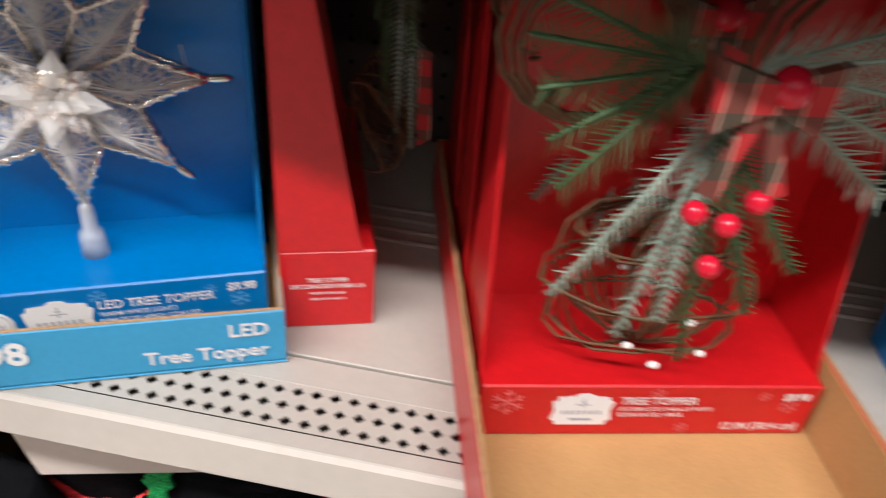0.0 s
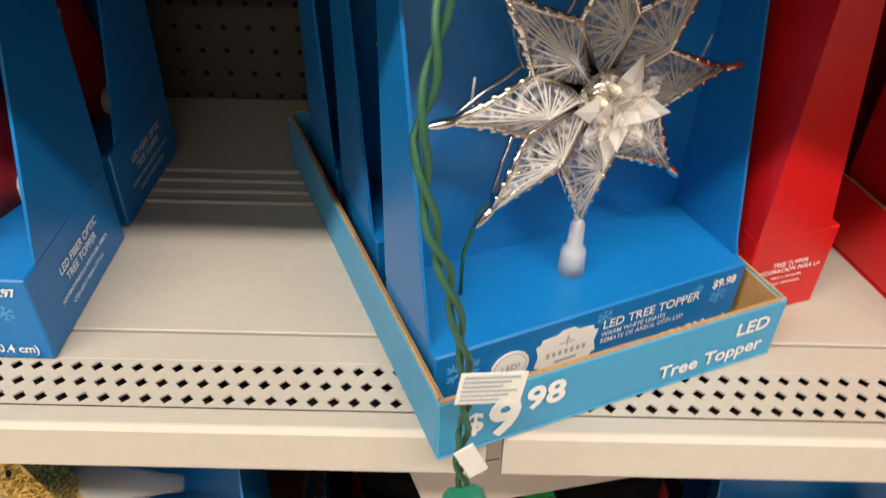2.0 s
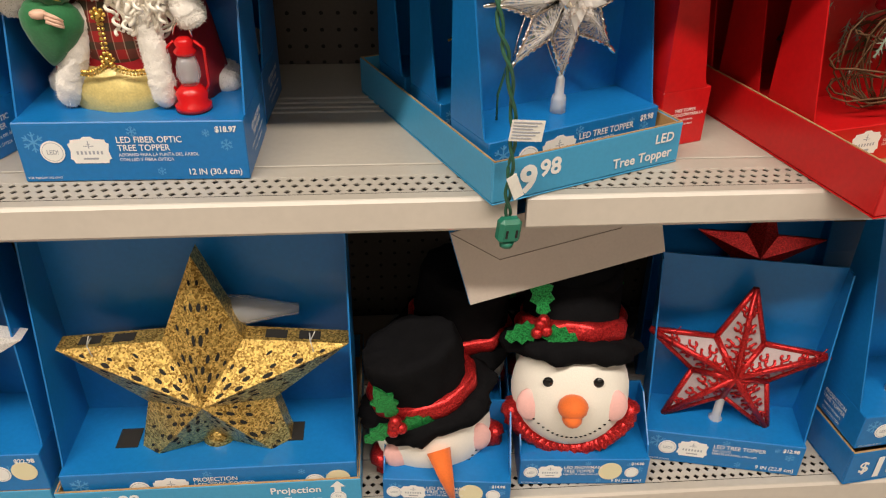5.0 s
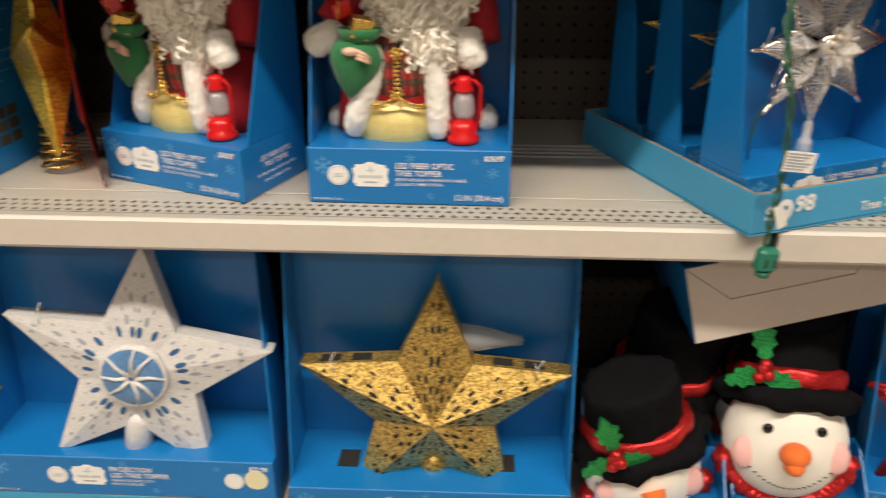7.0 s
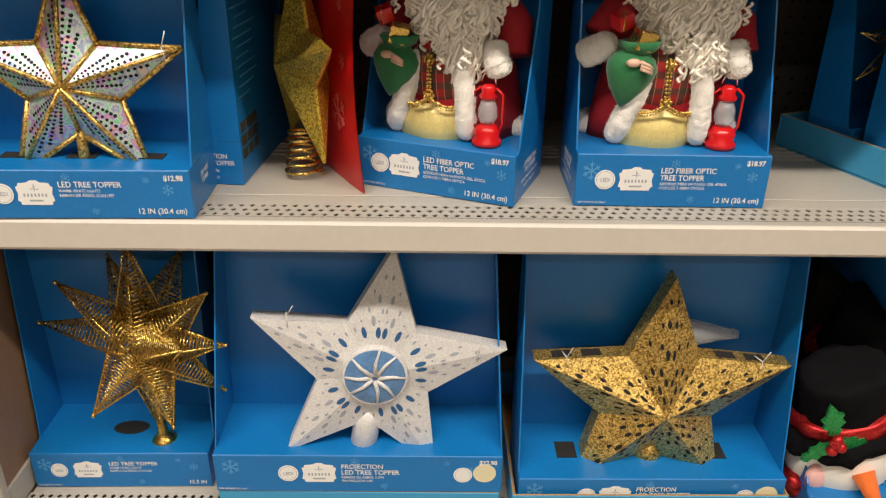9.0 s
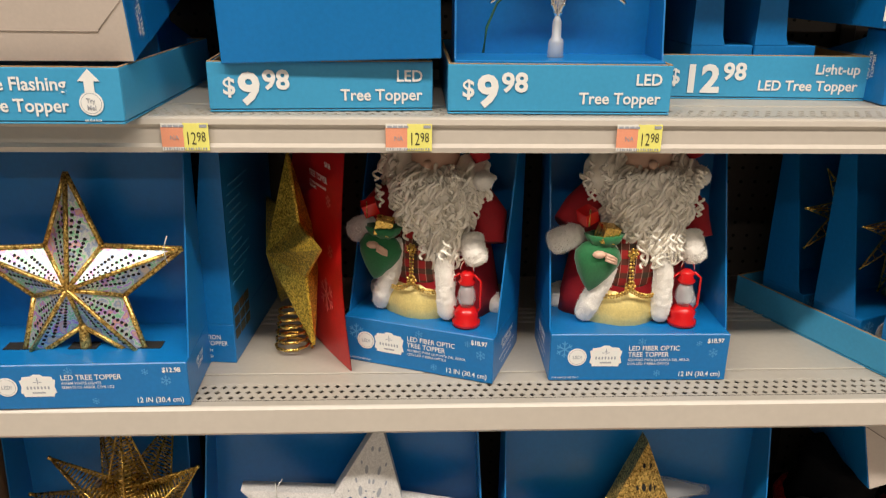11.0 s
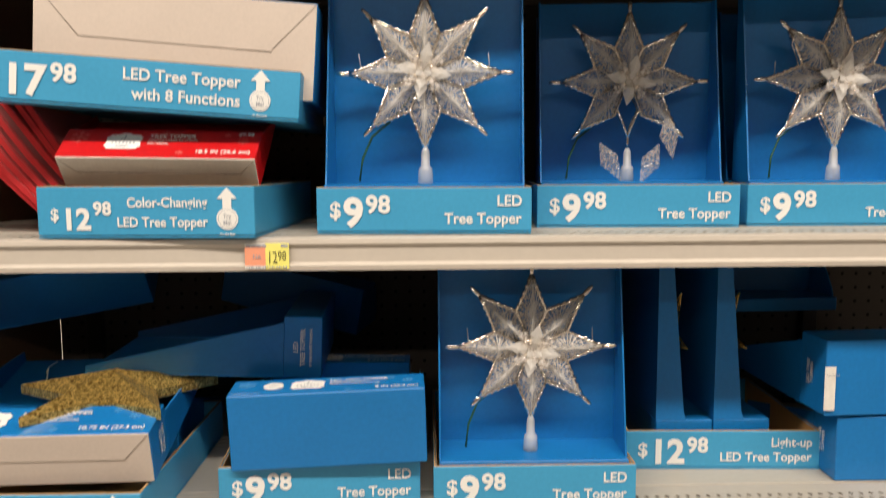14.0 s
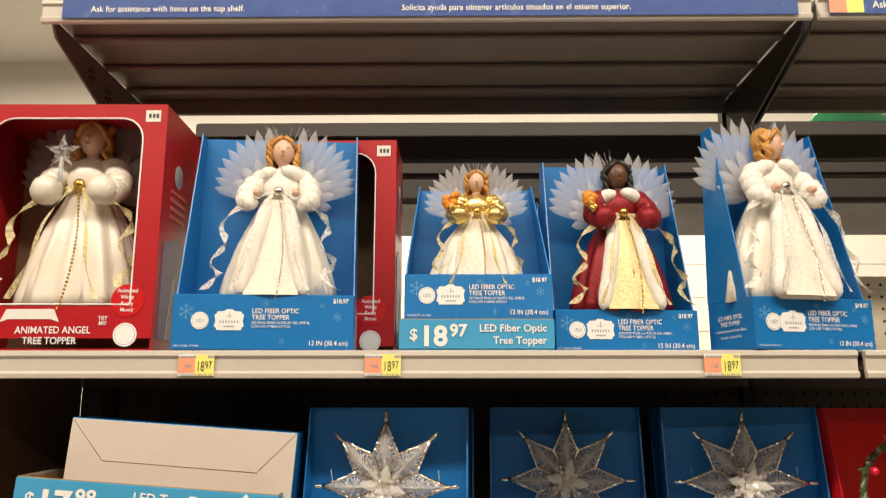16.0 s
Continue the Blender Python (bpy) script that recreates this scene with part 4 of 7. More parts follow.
for x0, y0 in ((1.080, 0.14), (1.275, 0.14)):
    display_box("snowman_box", on(x0, y0, x0 + 0.185, y0, S1 + 0.001), 0.185, 0.10, 0.12, 0.050, "shallow blue card display box behind another")
RS = on(1.468, 0.061, 1.688, 0.012, S1 + 0.001)
display_box("red_star_box", RS, 0.226, 0.085, 0.315, 0.058, "blue card display box turned a little holding a red star", title=("LED TREE TOPPER",), subs=("RED LIGHTS", "REMATE DE ÁRBOL CON LED"), inches="9 IN (22.8 cm)", price="$12.98", taper=-0.012)
display_box("red_star_box", RS @ T((0.02, 0.19, 0)), 0.26, 0.085, 0.345, 0.058, "blue card display box behind the red star")
st = tray("silver_star_tray", on(1.748, -0.007, 1.985, 0.020, S1 + 0.001), 0.240, 0.30, 0.062, "blue corrugated tray marked with its price", ("16", "98"), ("LED", "Tree Topper"), card=BLUE)
display_box("silver_star_box", on(1.750, 0.002, 1.983, 0.026, S1 + 0.064), 0.233, 0.12, 0.33, 0.06, "blue card display box holding a silver glitter star", title=PROJ, subs=PROJSUBS, side_words=("PROJECTION", "TREE TOPPER", "REMATE DE ÁRBOL", "CON PROYECCIÓN"), inches="")
bb = thing("dark_print_carton", on(1.76, 0.31, 2.01, 0.30, S1 + 0.20), "dark blue printed carton at the back of the shelf", "carton")
Build().box(-0.125, 0.125, 0, 0.10, 0, 0.21).obj("carton", BLUE, bb)
Build().box(-0.10, 0.0, -0.0012, 0, 0.06, 0.15).obj("picture_panel", DARKPRINT, bb)
write(bb, "6", -0.05, 0.175, 0.012, WHITEPRINT, "c")
bb2 = thing("dark_print_carton", on(1.76, 0.32, 2.01, 0.31, S1 + 0.001), "dark blue carton standing at the back of the shelf", "carton")
Build().box(-0.125, 0.125, 0, 0.11, 0, 0.198).obj("carton", BLUE, bb2)
# the upturned box over the snowmen
display_box("upturned_box", pose(1.298, 0.076, 0.620, 0, -14.5, 3) @ BACKDOWN, 0.262, 0.116, 0.26, 0.06, "upturned display box lying across the hats, grey underside out", bottom=GREYCARD)

# third shelf
tray("flashing_tray", on(-0.085, -0.052, 0.216, -0.054, S3 + 0.001), 0.301, 0.36, 0.058, "pale blue tray marked Warm White Flashing LED Tree Topper", None, ("Warm White Flashing", "LED Tree Topper"), arrow=True)
display_box("gold_star_box_lying", pose(0.082, -0.046, S3 + 0.128, 14, 0, 2) @ BACKDOWN, 0.285, 0.068, 0.31, 0.062, "blue card display box lying on its back in a tray", title=("LED TREE TOPPER",), subs=("WARM WHITE FLASHING", "REMATE DE ÁRBOL CON LED"), inches="10.75 IN (27.3 cm)", price="$12.98", bottom=GREYCARD, side_words=("LED TREE", "TOPPER"), k=1.1)
ONSIDE = Matrix(((0, 0, -1, 0), (1, 0, 0, 0), (0, -1, 0, 0), (0, 0, 0, 1)))
display_box("fallen_box", pose(0.405, 0.225, S3 + 0.232, 0, 2.5, 2) @ ONSIDE, 0.22, 0.085, 0.315, 0.052, "blue card display box lying on its back, side out", side_words=("LED", "TREE TOPPER", "WARM WHITE FLASHING"), step=0.1, lean=0.1)
display_box("fallen_box", pose(-0.005, 0.20, S3 + 0.285, 26, -9, 8) @ BACKDOWN, 0.27, 0.085, 0.19, 0.06, "blue card display box tipped over at the back")
display_box("fallen_box", pose(0.33, 0.365, S3 + 0.26, 4, 12, -14) @ BACKDOWN, 0.25, 0.08, 0.10, 0.06, "blue card display box tipped over at the back")
display_box("fallen_box", pose(0.06, 0.17, S3 + 0.10, 0, 0, 0) @ BACKDOWN, 0.26, 0.095, 0.26, 0.06, "blue card display box lying under others")
tray("topper_tray", on(0.284, 0.024, 0.541, 0.040, S3 + 0.001), 0.256, 0.36, 0.056, "pale blue corrugated tray holding boxes lying down", ("9", "98"), ("LED", "Tree Topper"))
display_box("box_lying", pose(0.424, 0.014, S3 + 0.157, 3, -1.6, 1.5) @ BACKDOWN, 0.246, 0.098, 0.30, 0.058, "blue card display box lying on its back across the tray", **{k: v for k, v in CLEARBOX.items() if k != "price"})
display_box("box_lying", pose(0.425, 0.19, S3 + 0.150, 0, 1, 0) @ BACKDOWN, 0.20, 0.085, 0.22, 0.05, "blue card display box lying behind another", **CLEARBOX)


def clear_set(x0, y0, x1, y1, z, label, yaw_box=0.0, dx=0.0, push=0.006):
    """A tray with a boxed clear star in front and another box behind; gives the pose of the box."""
    m = on(x0, y0, x1, y1, z + 0.001)
    w = math.hypot(x1 - x0, y1 - y0)
    tray("topper_tray", m, w, 0.34, 0.056, "pale blue corrugated tray marked LED Tree Topper", ("9", "98"), ("LED", "Tree Topper"))
    bm_ = m @ T((dx, push, 0.004)) @ pose(0, 0, 0, 0, 0, yaw_box)
    display_box("clear_star_box", bm_, w * 0.94, 0.082, 0.312, 0.056, label, k=1.05, **CLEARBOX)
    display_box("clear_star_box", m @ T((0.004, 0.10 + push, 0.004)), w * 0.94, 0.082, 0.309, 0.056, "blue card display box standing behind in the tray", k=1.05, **CLEARBOX)
    return bm_


CLEARS = [clear_set(0.557, 0.018, 0.815, 0.016, S3, "blue card display box with a clear eight-pointed star"),
          clear_set(0.415, 0.033, 0.679, 0.015, S4, "blue card display box with a clear eight-pointed star"),
          clear_set(0.699, 0.106, 0.965, 0.085, S4, "blue card display box whose clear star has a broken point", push=0.045),
          clear_set(0.982, 0.102, 1.246, 0.092, S4, "blue card display box with a clear star turned slightly", -3.0)]
tray("light_up_tray", on(0.835, 0.140, 1.111, 0.128, S3 + 0.001), 0.276, 0.28, 0.056, "pale blue tray marked Light-up LED Tree Topper", ("12", "98"), ("Light-up", "LED Tree Topper"))
for x, yaw in ((0.962, 90), (1.046, 90)):
    display_box("light_up_box", pose(x, 0.262, S3 + 0.005, 0, 0, yaw), 0.225, 0.082, 0.318, 0.064, "blue card display box standing side-on in a tray", side_words=("LED", "TREE TOPPER", "WARM WHITE LIGHTS"), k=0.9, step=0.46, lean=0.2)
display_box("stacked_box", pose(1.232, 0.082, S3 + 0.092, 0, 0, -1) @ BACKDOWN, 0.245, 0.090, 0.30, 0.065, "blue card display box lying at the foot of a stack", side_words=("LED TREE", "TOPPER"))
display_box("stacked_box", pose(1.212, 0.082, S3 + 0.200, 0, 0, 2) @ BACKDOWN, 0.25, 0.104, 0.30, 0.065, "blue card display box lying on top of a stack", side_words=("LED TREE", "TOPPER"))
Build().box(1.084, 1.099, 0.074, 0.075, S3 + 0.105, S3 + 0.165, c=0.0002).obj("x", TAGWHITE).name = "caution_tag"
tagged(bpy.data.objects["caution_tag"], "small white paper caution tag hanging on a box", "tag")
write(bpy.data.objects["caution_tag"], "CAUTION", 1.086, S3 + 0.152, 0.003, GREYPRINT, y=0.0738)
display_box("dark_star_box", on(0.99, 0.255, 1.20, 0.265, S3 + 0.206), 0.21, 0.08, 0.10, 0.02, "blue card display box in the dark at the back")

# fourth shelf
tray("colour_tray", on(0.092, -0.002, 0.349, -0.016, S4 + 0.001), 0.258, 0.34, 0.060, "pale blue tray marked Color-Changing LED Tree Topper", ("12", "98"), ("Color-Changing", "LED Tree Topper"), arrow=True, big=0.66, cap=0.0105, wide=0.92)
display_box("red_box_lying", pose(0.230, 0.004, S4 + 0.096, 38, 1, 0) @ BACKDOWN, 0.236, 0.045, 0.13, 0.055, "red card display box lying on its back in the tray", card=RED, title=("TREE TOPPER",), subs=("ADORNO PARA LA PUNTA", "DEL ÁRBOL"), inches="10.5 IN (26.6 cm)", price="$9.98", disc=False, red=True, bottom=TAGWHITE)
tray("functions_tray", pose(0.214, 0.000, S4 + 0.150, 0, 4.2, 2.5), 0.372, 0.34, 0.058, "pale blue tray tilted on top of another, marked with 8 Functions", ("17", "98"), ("LED Tree Topper", "with 8 Functions"), arrow=True, big=0.94, arrow_in=0.046)
display_box("functions_box", pose(0.254, 0.038, S4 + 0.292, 0, 4.0, 2.5) @ BACKDOWN, 0.335, 0.118, 0.28, 0.07, "display box lying in the tilted tray, grey underside out", bottom=GREYCARD)
display_box("red_wreath_box", on(1.256, 0.07, 1.494, 0.10, S4 + 0.001), 0.24, 0.09, 0.315, 0.06, "red card display box holding a small green wreath", card=RED, title=("TREE TOPPER",), subs=("DECORACIÓN",), disc=False, red=True)

# fifth shelf
display_box("angel_box", on(0.236, 0.000, 0.503, 0.022, S5 + 0.001), 0.268, 0.125, 0.368, 0.083, "blue card display box holding a white-robed angel doll", title=FIBER, subs=FIBERSUBS, inches="12 IN (30.4 cm)", price="$18.97", taper=0.004, side_words=FIBER + FIBERSUBS)
tray("fiber_tray", on(0.571, 0.034, 0.806, 0.034, S5 + 0.001), 0.236, 0.34, 0.048, "pale blue tray marked LED Fiber Optic Tree Topper", ("18", "97"), ("LED Fiber Optic", "Tree Topper"))
display_box("angel_box", on(0.578, 0.040, 0.806, 0.040, S5 + 0.050, -2), 0.228, 0.12, 0.242, 0.070, "blue card display box with a gold-robed angel doll on a tray", title=FIBER, subs=FIBERSUBS, inches="12 IN (30.4 cm)", price="$18.97", taper=0.018)
display_box("angel_box", on(0.813, 0.060, 1.035, 0.075, S5 + 0.001), 0.226, 0.125, 0.335, 0.066, "blue card display box holding a dark-haired angel doll in red", title=FIBER, subs=FIBERSUBS, inches="12 IN (30.4 cm)", price="$18.97", taper=0.004)
display_box("angel_box", on(1.092, -0.006, 1.296, 0.046, S5 + 0.001), 0.207, 0.118, 0.372, 0.078, "blue card display box turned askew holding a white-robed angel doll", title=FIBER, subs=FIBERSUBS, inches="12 IN (30.4 cm)", price="$18.97", side_words=FIBER + FIBERSUBS, taper=0.008)
display_box("angel_box", on(0.76, 0.20, 0.98, 0.20, S5 + 0.001), 0.22, 0.12, 0.30, 0.07, "blue card display box standing behind the dolls")


def window_carton(m, w, d, h, label, full):
    """A glossy red carton with a round-cornered window in its front."""
    root = thing("animated_angel_carton", m, label, "carton", "red cartons")
    t, r = 0.003, 0.035
    wx, wz0, wz1 = w / 2 - 0.036, 0.070, h - 0.024
    n = 6
    ring = []
    for cx, cz, a0 in ((wx - r, wz1 - r, 0), (-wx + r, wz1 - r, 90), (-wx + r, wz0 + 0.004, 180), (wx - r, wz0 + 0.004, 270)):
        rr = r if a0 < 180 else 0.004
        cx = cx if a0 < 180 else math.copysign(wx - 0.004, cx)
        ring += [(cx + rr * math.cos(math.radians(a0 + 90 * i / n)), cz + rr * math.sin(math.radians(a0 + 90 * i / n))) for i in range(n + 1)]
    outer = []
    for x, z in ring:
        k = min((w / 2) / abs(x) if abs(x) > 1e-6 else 9, ((h - (wz0 + wz1) / 2) if z > (wz0 + wz1) / 2 else (wz0 + wz1) / 2) / max(1e-6, abs(z - (wz0 + wz1) / 2)))
        outer.append((x * k, (wz0 + wz1) / 2 + (z - (wz0 + wz1) / 2) * k))
    m_ = len(ring)
    vs = [(x, 0, z) for x, z in outer] + [(x, 0, z) for x, z in ring] + [(x, t, z) for x, z in ring]
    fs = []
    for i in range(m_):
        j = (i + 1) % m_
        fs += [(i, j, m_ + j, m_ + i), (m_ + i, m_ + j, 2 * m_ + j, 2 * m_ + i)]
    f = Build().add(vs, fs)
    for sx in (-1, 1):
        for z in (0, h):
            cor = (sx * w / 2, z)
            a = sorted(range(m_), key=lambda i: (outer[i][0] - cor[0]) ** 2 + (outer[i][1] - cor[1]) ** 2)
            e = [i for i in a if abs(abs(outer[i][0]) - w / 2) < 1e-6 and outer[i][0] * sx > 0]
            g = [i for i in a if abs(outer[i][1] - z) < 1e-6]
            if e and g:
                o = len(f.v)
                f.add([(cor[0], 0, cor[1]), (outer[e[0]][0], 0, outer[e[0]][1]), (outer[g[0]][0], 0, outer[g[0]][1])], [(0, 1, 2)])
    f.obj("front_panel", CRIMSON, root)
    Build().tube([(x, -0.0005, z) for x, z in ring], 0.0016, n=4, closed=True).obj("window_trim", WHITEPRINT, root)
    for nm, x0, x1, z0, z1 in (("side_panel", -w / 2, -w / 2 + t, 0, h), ("side_panel", w / 2 - t, w / 2, 0, h), ("bottom_panel", -w / 2 + t, w / 2 - t, 0, t), ("top_panel", -w / 2 + t, w / 2 - t, h - t, h)):
        Build().box(x0, x1, 0.001, d, z0, z1).obj(nm, CRIMSON, root)
    Build().box(-w / 2 + t, w / 2 - t, d - t, d, t, h - t).obj("lining", PANELWOOD, root)
    sticker = [(-0.5, -0.4), (0.5, -0.4), (0.5, 0.4), (-0.5, 0.4)]
    Build().prism(sticker, -0.03, 0, "y").obj("price_sticker", TAGWHITE, root, at=size(w / 2 - 0.022, h - 0.020, 0.024))
    for i in range(3):
        Build().box(-0.002, 0.002, -0.0006, 0, -0.0035, 0.0035, c=0).obj("small_print", DARKPRINT, root, at=T((w / 2 - 0.027 + 0.006 * i, -0.001, h - 0.020)))
    part("round_badge", DISC, root, size(w / 2 - 0.040, 0.024, 0.036))
    Build().prism([(0.5 * math.cos(a * math.pi / 12), 0.5 * math.sin(a * math.pi / 12)) for a in range(24)], -0.03, 0, "y").obj("red_seal", RED, root, at=size(w / 2 - 0.040, 0.076, 0.050))
    for i, words in enumerate(("Animated", "Wings", "Really", "Move!")):
        write(root, words, w / 2 - 0.040, 0.088 - 0.0098 * i, 0.0062, WHITEPRINT, "c", y=-0.0022)
    if full:
        write(root, "ANIMATED ANGEL", w / 2 - 0.092, 0.026, 0.0105, WHITEPRINT, "r")
        write(root, "TREE TOPPER", w / 2 - 0.112, 0.010, 0.0105, WHITEPRINT, "r")
        write(root, "TRY", w / 2 - 0.075, 0.046, 0.0062, WHITEPRINT, "c")
        write(root, "ME!", w / 2 - 0.075, 0.0385, 0.0062, WHITEPRINT, "c")
        Build().prism([(-.5, -.1), (-.4, .12), (.4, .12), (.5, -.1), (.36, -.05), (-.36, -.05)], -0.02, 0, "y").obj("ribbon_plaque", TAGWHITE, root, at=size(-0.03, 0.052, 0.09))
    side = Matrix.Translation((w / 2, 0, 0)) @ Matrix.Rotation(math.pi / 2, 4, "Z")
    Build().prism([(0.02, 0.02), (d - 0.03, 0.02), (d - 0.03, 0.17), (d * 0.5, 0.19), (0.02, 0.17)], -0.0012, 0, "y").obj("side_picture", material("dusky_print", (0.16, 0.12, 0.20), 0.35, vary=0.4, scale=25), root, at=side)
    Build().prism([(0.05, 0.02), (0.095, 0.02), (0.082, 0.10), (0.075, 0.13), (0.068, 0.10)], -0.002, 0, "y").obj("side_figure_shape", TAGWHITE, root, at=side)
    Build().lathe([(0.5, 0), (0.5, 0.03)], 24, at=size(0, 0, 1) @ Matrix.Rotation(math.pi / 2, 4, "X")).obj("side_medallion", GREYPRINT, root, at=side @ size(0.07, 0.29, 0.04))
    for i in range(4):
        Build().box(-0.034, 0.034, -0.0012, 0, -0.003, 0.003, c=0).obj("small_print", PINKPRINT, root, at=side @ T((0.075, 0, 0.26 - 0.014 * i)))
    return root


display_box("angel_box", on(0.590, 0.225, 0.815, 0.225, S5 + 0.001), 0.225, 0.085, 0.30, 0.055, "blue card display box standing behind the gold angel")
window_carton(on(-0.114, 0.020, 0.198, 0.024, S5 + 0.001), 0.312, 0.17, 0.392, "red gift carton with window showing an angel doll", True)
window_carton(on(0.268, 0.155, 0.555, 0.150, S5 + 0.001), 0.287, 0.14, 0.375, "red gift carton standing behind the angel boxes", False)

# ---- tree toppers ----
def clear_star(name, m, s, label, broken=False, seed=0):
    """A clear eight-pointed acrylic star with chromed rims on a frosted socket; its middle is the origin, it faces -y."""
    root = thing(name, m @ Matrix.Scale(s, 4), label, "tree topper", "clear star toppers")
    R, side, hw = 0.104, 0.050, 0.0212

    def point_meshes():
        b, c, g = Build(), Build(), Build()
        tip, lft, rgt, root_ = (0, 0, R), (-hw, 0, side), (hw, 0, side), (0, 0, 0.006)
        fr, bk = (0, -0.019, side * 0.95), (0, 0.014, side * 0.95)
        for q in (fr, bk):
            for a0, a1 in ((tip, lft), (lft, root_), (root_, rgt), (rgt, tip)):
                n = 7
                vs = [q]
                for i in range(n + 1):
                    t = i / n
                    p = Vector(a0).lerp(Vector(a1), t)
                    vs.append((p.x, p.y + (0.0011 if i % 2 else -0.0011), p.z))
                b.add(vs, [(0, i, i + 1) for i in range(1, n + 1)])
                if q is fr:
                    for i in range(1, n + 1):
                        e = Vector(vs[i])
                        g.tube([tuple(Vector(q).lerp(e, 0.10)), tuple(Vector(q).lerp(e, 0.92))], 0.0008, n=3)
        g.tube([tip, fr, root_], 0.0010, n=4)
        for sx in (-1, 1):
            c.tube([(0, 0.014, 0.012), (sx * hw * 0.96, 0.016, side), (sx * hw * 0.38, 0.014, side + 0.028), (0, 0.006, R - 0.004)], 0.0017, n=5)
        c.tube([root_, lft, (-hw * 0.4, 0, side + 0.030), tip], 0.0024, n=6, r1=0.0031)
        c.tube([root_, rgt, (hw * 0.4, 0, side + 0.030), tip], 0.0024, n=6, r1=0.0031)
        for i in range(5):
            t = 0.15 + 0.17 * i
            for q in (lft, rgt):
                p = Vector(q).lerp(Vector(tip), t)
                c.ball(tuple(p), 0.0033, n=7)
        c.ball((0, 0, R + 0.006), (0.0038, 0.0038, 0.0115), n=10)
        return b.mesh("point", CLEAR), c.mesh("chrome_rim", CHROME), g.mesh("facet_fan", GLINT)
    if "clear_point" not in LETTERS:
        LETTERS["clear_point"] = point_meshes()
    pm, cm, gm = LETTERS["clear_point"]
    for i in range(8):
        r = Matrix.Rotation(math.radians(45 * i), 4, "Y")
        if broken and i == 4:
            part("chrome_rim", cm, root, r @ Matrix.Scale(0.8, 4))
            continue
        p = part("point", pm, root, r)
        part("chrome_rim", cm, p)
        tagged(part("facet_fan", gm, p), kind="stuff")
    for ring_, tilt, ln in ((8, 24, 0.042), (8, 42, 0.034), (6, 62, 0.026)):
        for i in range(ring_):
            q = Build()
            q.add([(0, 0, 0), (-0.009, -0.004, ln * 0.6), (0.009, -0.004, ln * 0.6), (0, 0, ln), (0, -0.007, ln * 0.55)], [(0, 1, 4), (0, 4, 2), (1, 3, 4), (4, 3, 2), (0, 2, 3, 1)])
            # Every other petal is whiter, painting in the centre's bright reflections.
            q.obj("petal", CLEAR if i % 2 else GLINT, root, at=Matrix.Rotation(math.radians(360 / ring_ * i + (11 if ring_ == 8 else 0)), 4, "Y") @ T((0, -0.012, 0)) @ Matrix.Rotation(math.radians(tilt), 4, "X"))
    Build().lathe([(0.004, 0), (0.018, 0.002), (0.02, 0.008), (0.014, 0.016), (0.004, 0.018)], 14, at=Matrix.Rotation(math.pi / 2, 4, "X")).obj("bulb_holder", CHROME, root)
    for i in range(7):
        a = i * 0.9
        Build().lathe([(0.0026, 0), (0.003, 0.006), (0.0012, 0.012)], 8, at=T((0.013 * math.cos(a), -0.016, 0.013 * math.sin(a))) @ Matrix.Rotation(math.pi / 2, 4, "X")).obj("bulb", BULB, root)
    Build().lathe([(0.0105, -0.150), (0.0098, -0.132), (0.0090, -0.128), (0.0062, -0.126), (0.0056, -0.106), (0.003, -0.100)], 12).obj("socket", FROST, root)
    Build().tube([(-0.012, 0.012, -0.02), (-0.045, 0.016, -0.060), (-0.075, 0.014, -0.085), (-0.088, 0.010, -0.115), (-0.092, 0.004, -0.146)], 0.0017, n=6).obj("cord", GREENWIRE, root)
    ties = ((-0.088, 0.012), (0.088, 0.012)) if not broken else ()
    for tx, tz in ties:
        Build().tube([(tx, 0.008, tz - 0.006), (tx - 0.002, 0.001, tz + 0.014)], 0.0009, n=4).obj("clear_tie", FROST, root)
    return root


def place_star(box, s, yaw=0.0, broken=False, z=0.060, label="clear eight-pointed acrylic star tree topper with chromed tips"):
    return clear_star("clear_star_topper", box @ T((0, 0.040, z + 0.149 * s)) @ pose(0, 0, 0, 0, 0, yaw), s, label, broken)


for i, bx in enumerate(CLEARS):
    place_star(bx, 0.93, 0, i == 2, 0.057, "clear eight-pointed star tree topper" + (" with its lowest point broken off" if i == 2 else " with chromed tips standing in its box"))
place_star(ASKEW, 0.875, label="clear eight-pointed star tree topper in the askew tray", z=0.057)
for i, (dx, dz, a) in enumerate(((-0.020, -0.118, 150), (0.024, -0.122, 205), (0.058, -0.085, 170))):
    bp = thing("broken_star_point", CLEARS[2] @ T((dx, 0.026, 0.057 + 0.149 * 0.9 + dz)) @ Matrix.Rotation(math.radians(a), 4, "Y") @ T((0, 0, -0.048)) @ Matrix.Scale(0.66, 4), "loose clear plastic point broken off a star", "broken piece", "broken star points")
    part("shard", LETTERS["clear_point"][0], bp)


def star_rim(R, r, n=5):
    return [((R if i % 2 == 0 else r) * math.sin(math.pi * i / n), (R if i % 2 == 0 else r) * math.cos(math.pi * i / n)) for i in range(2 * n)]


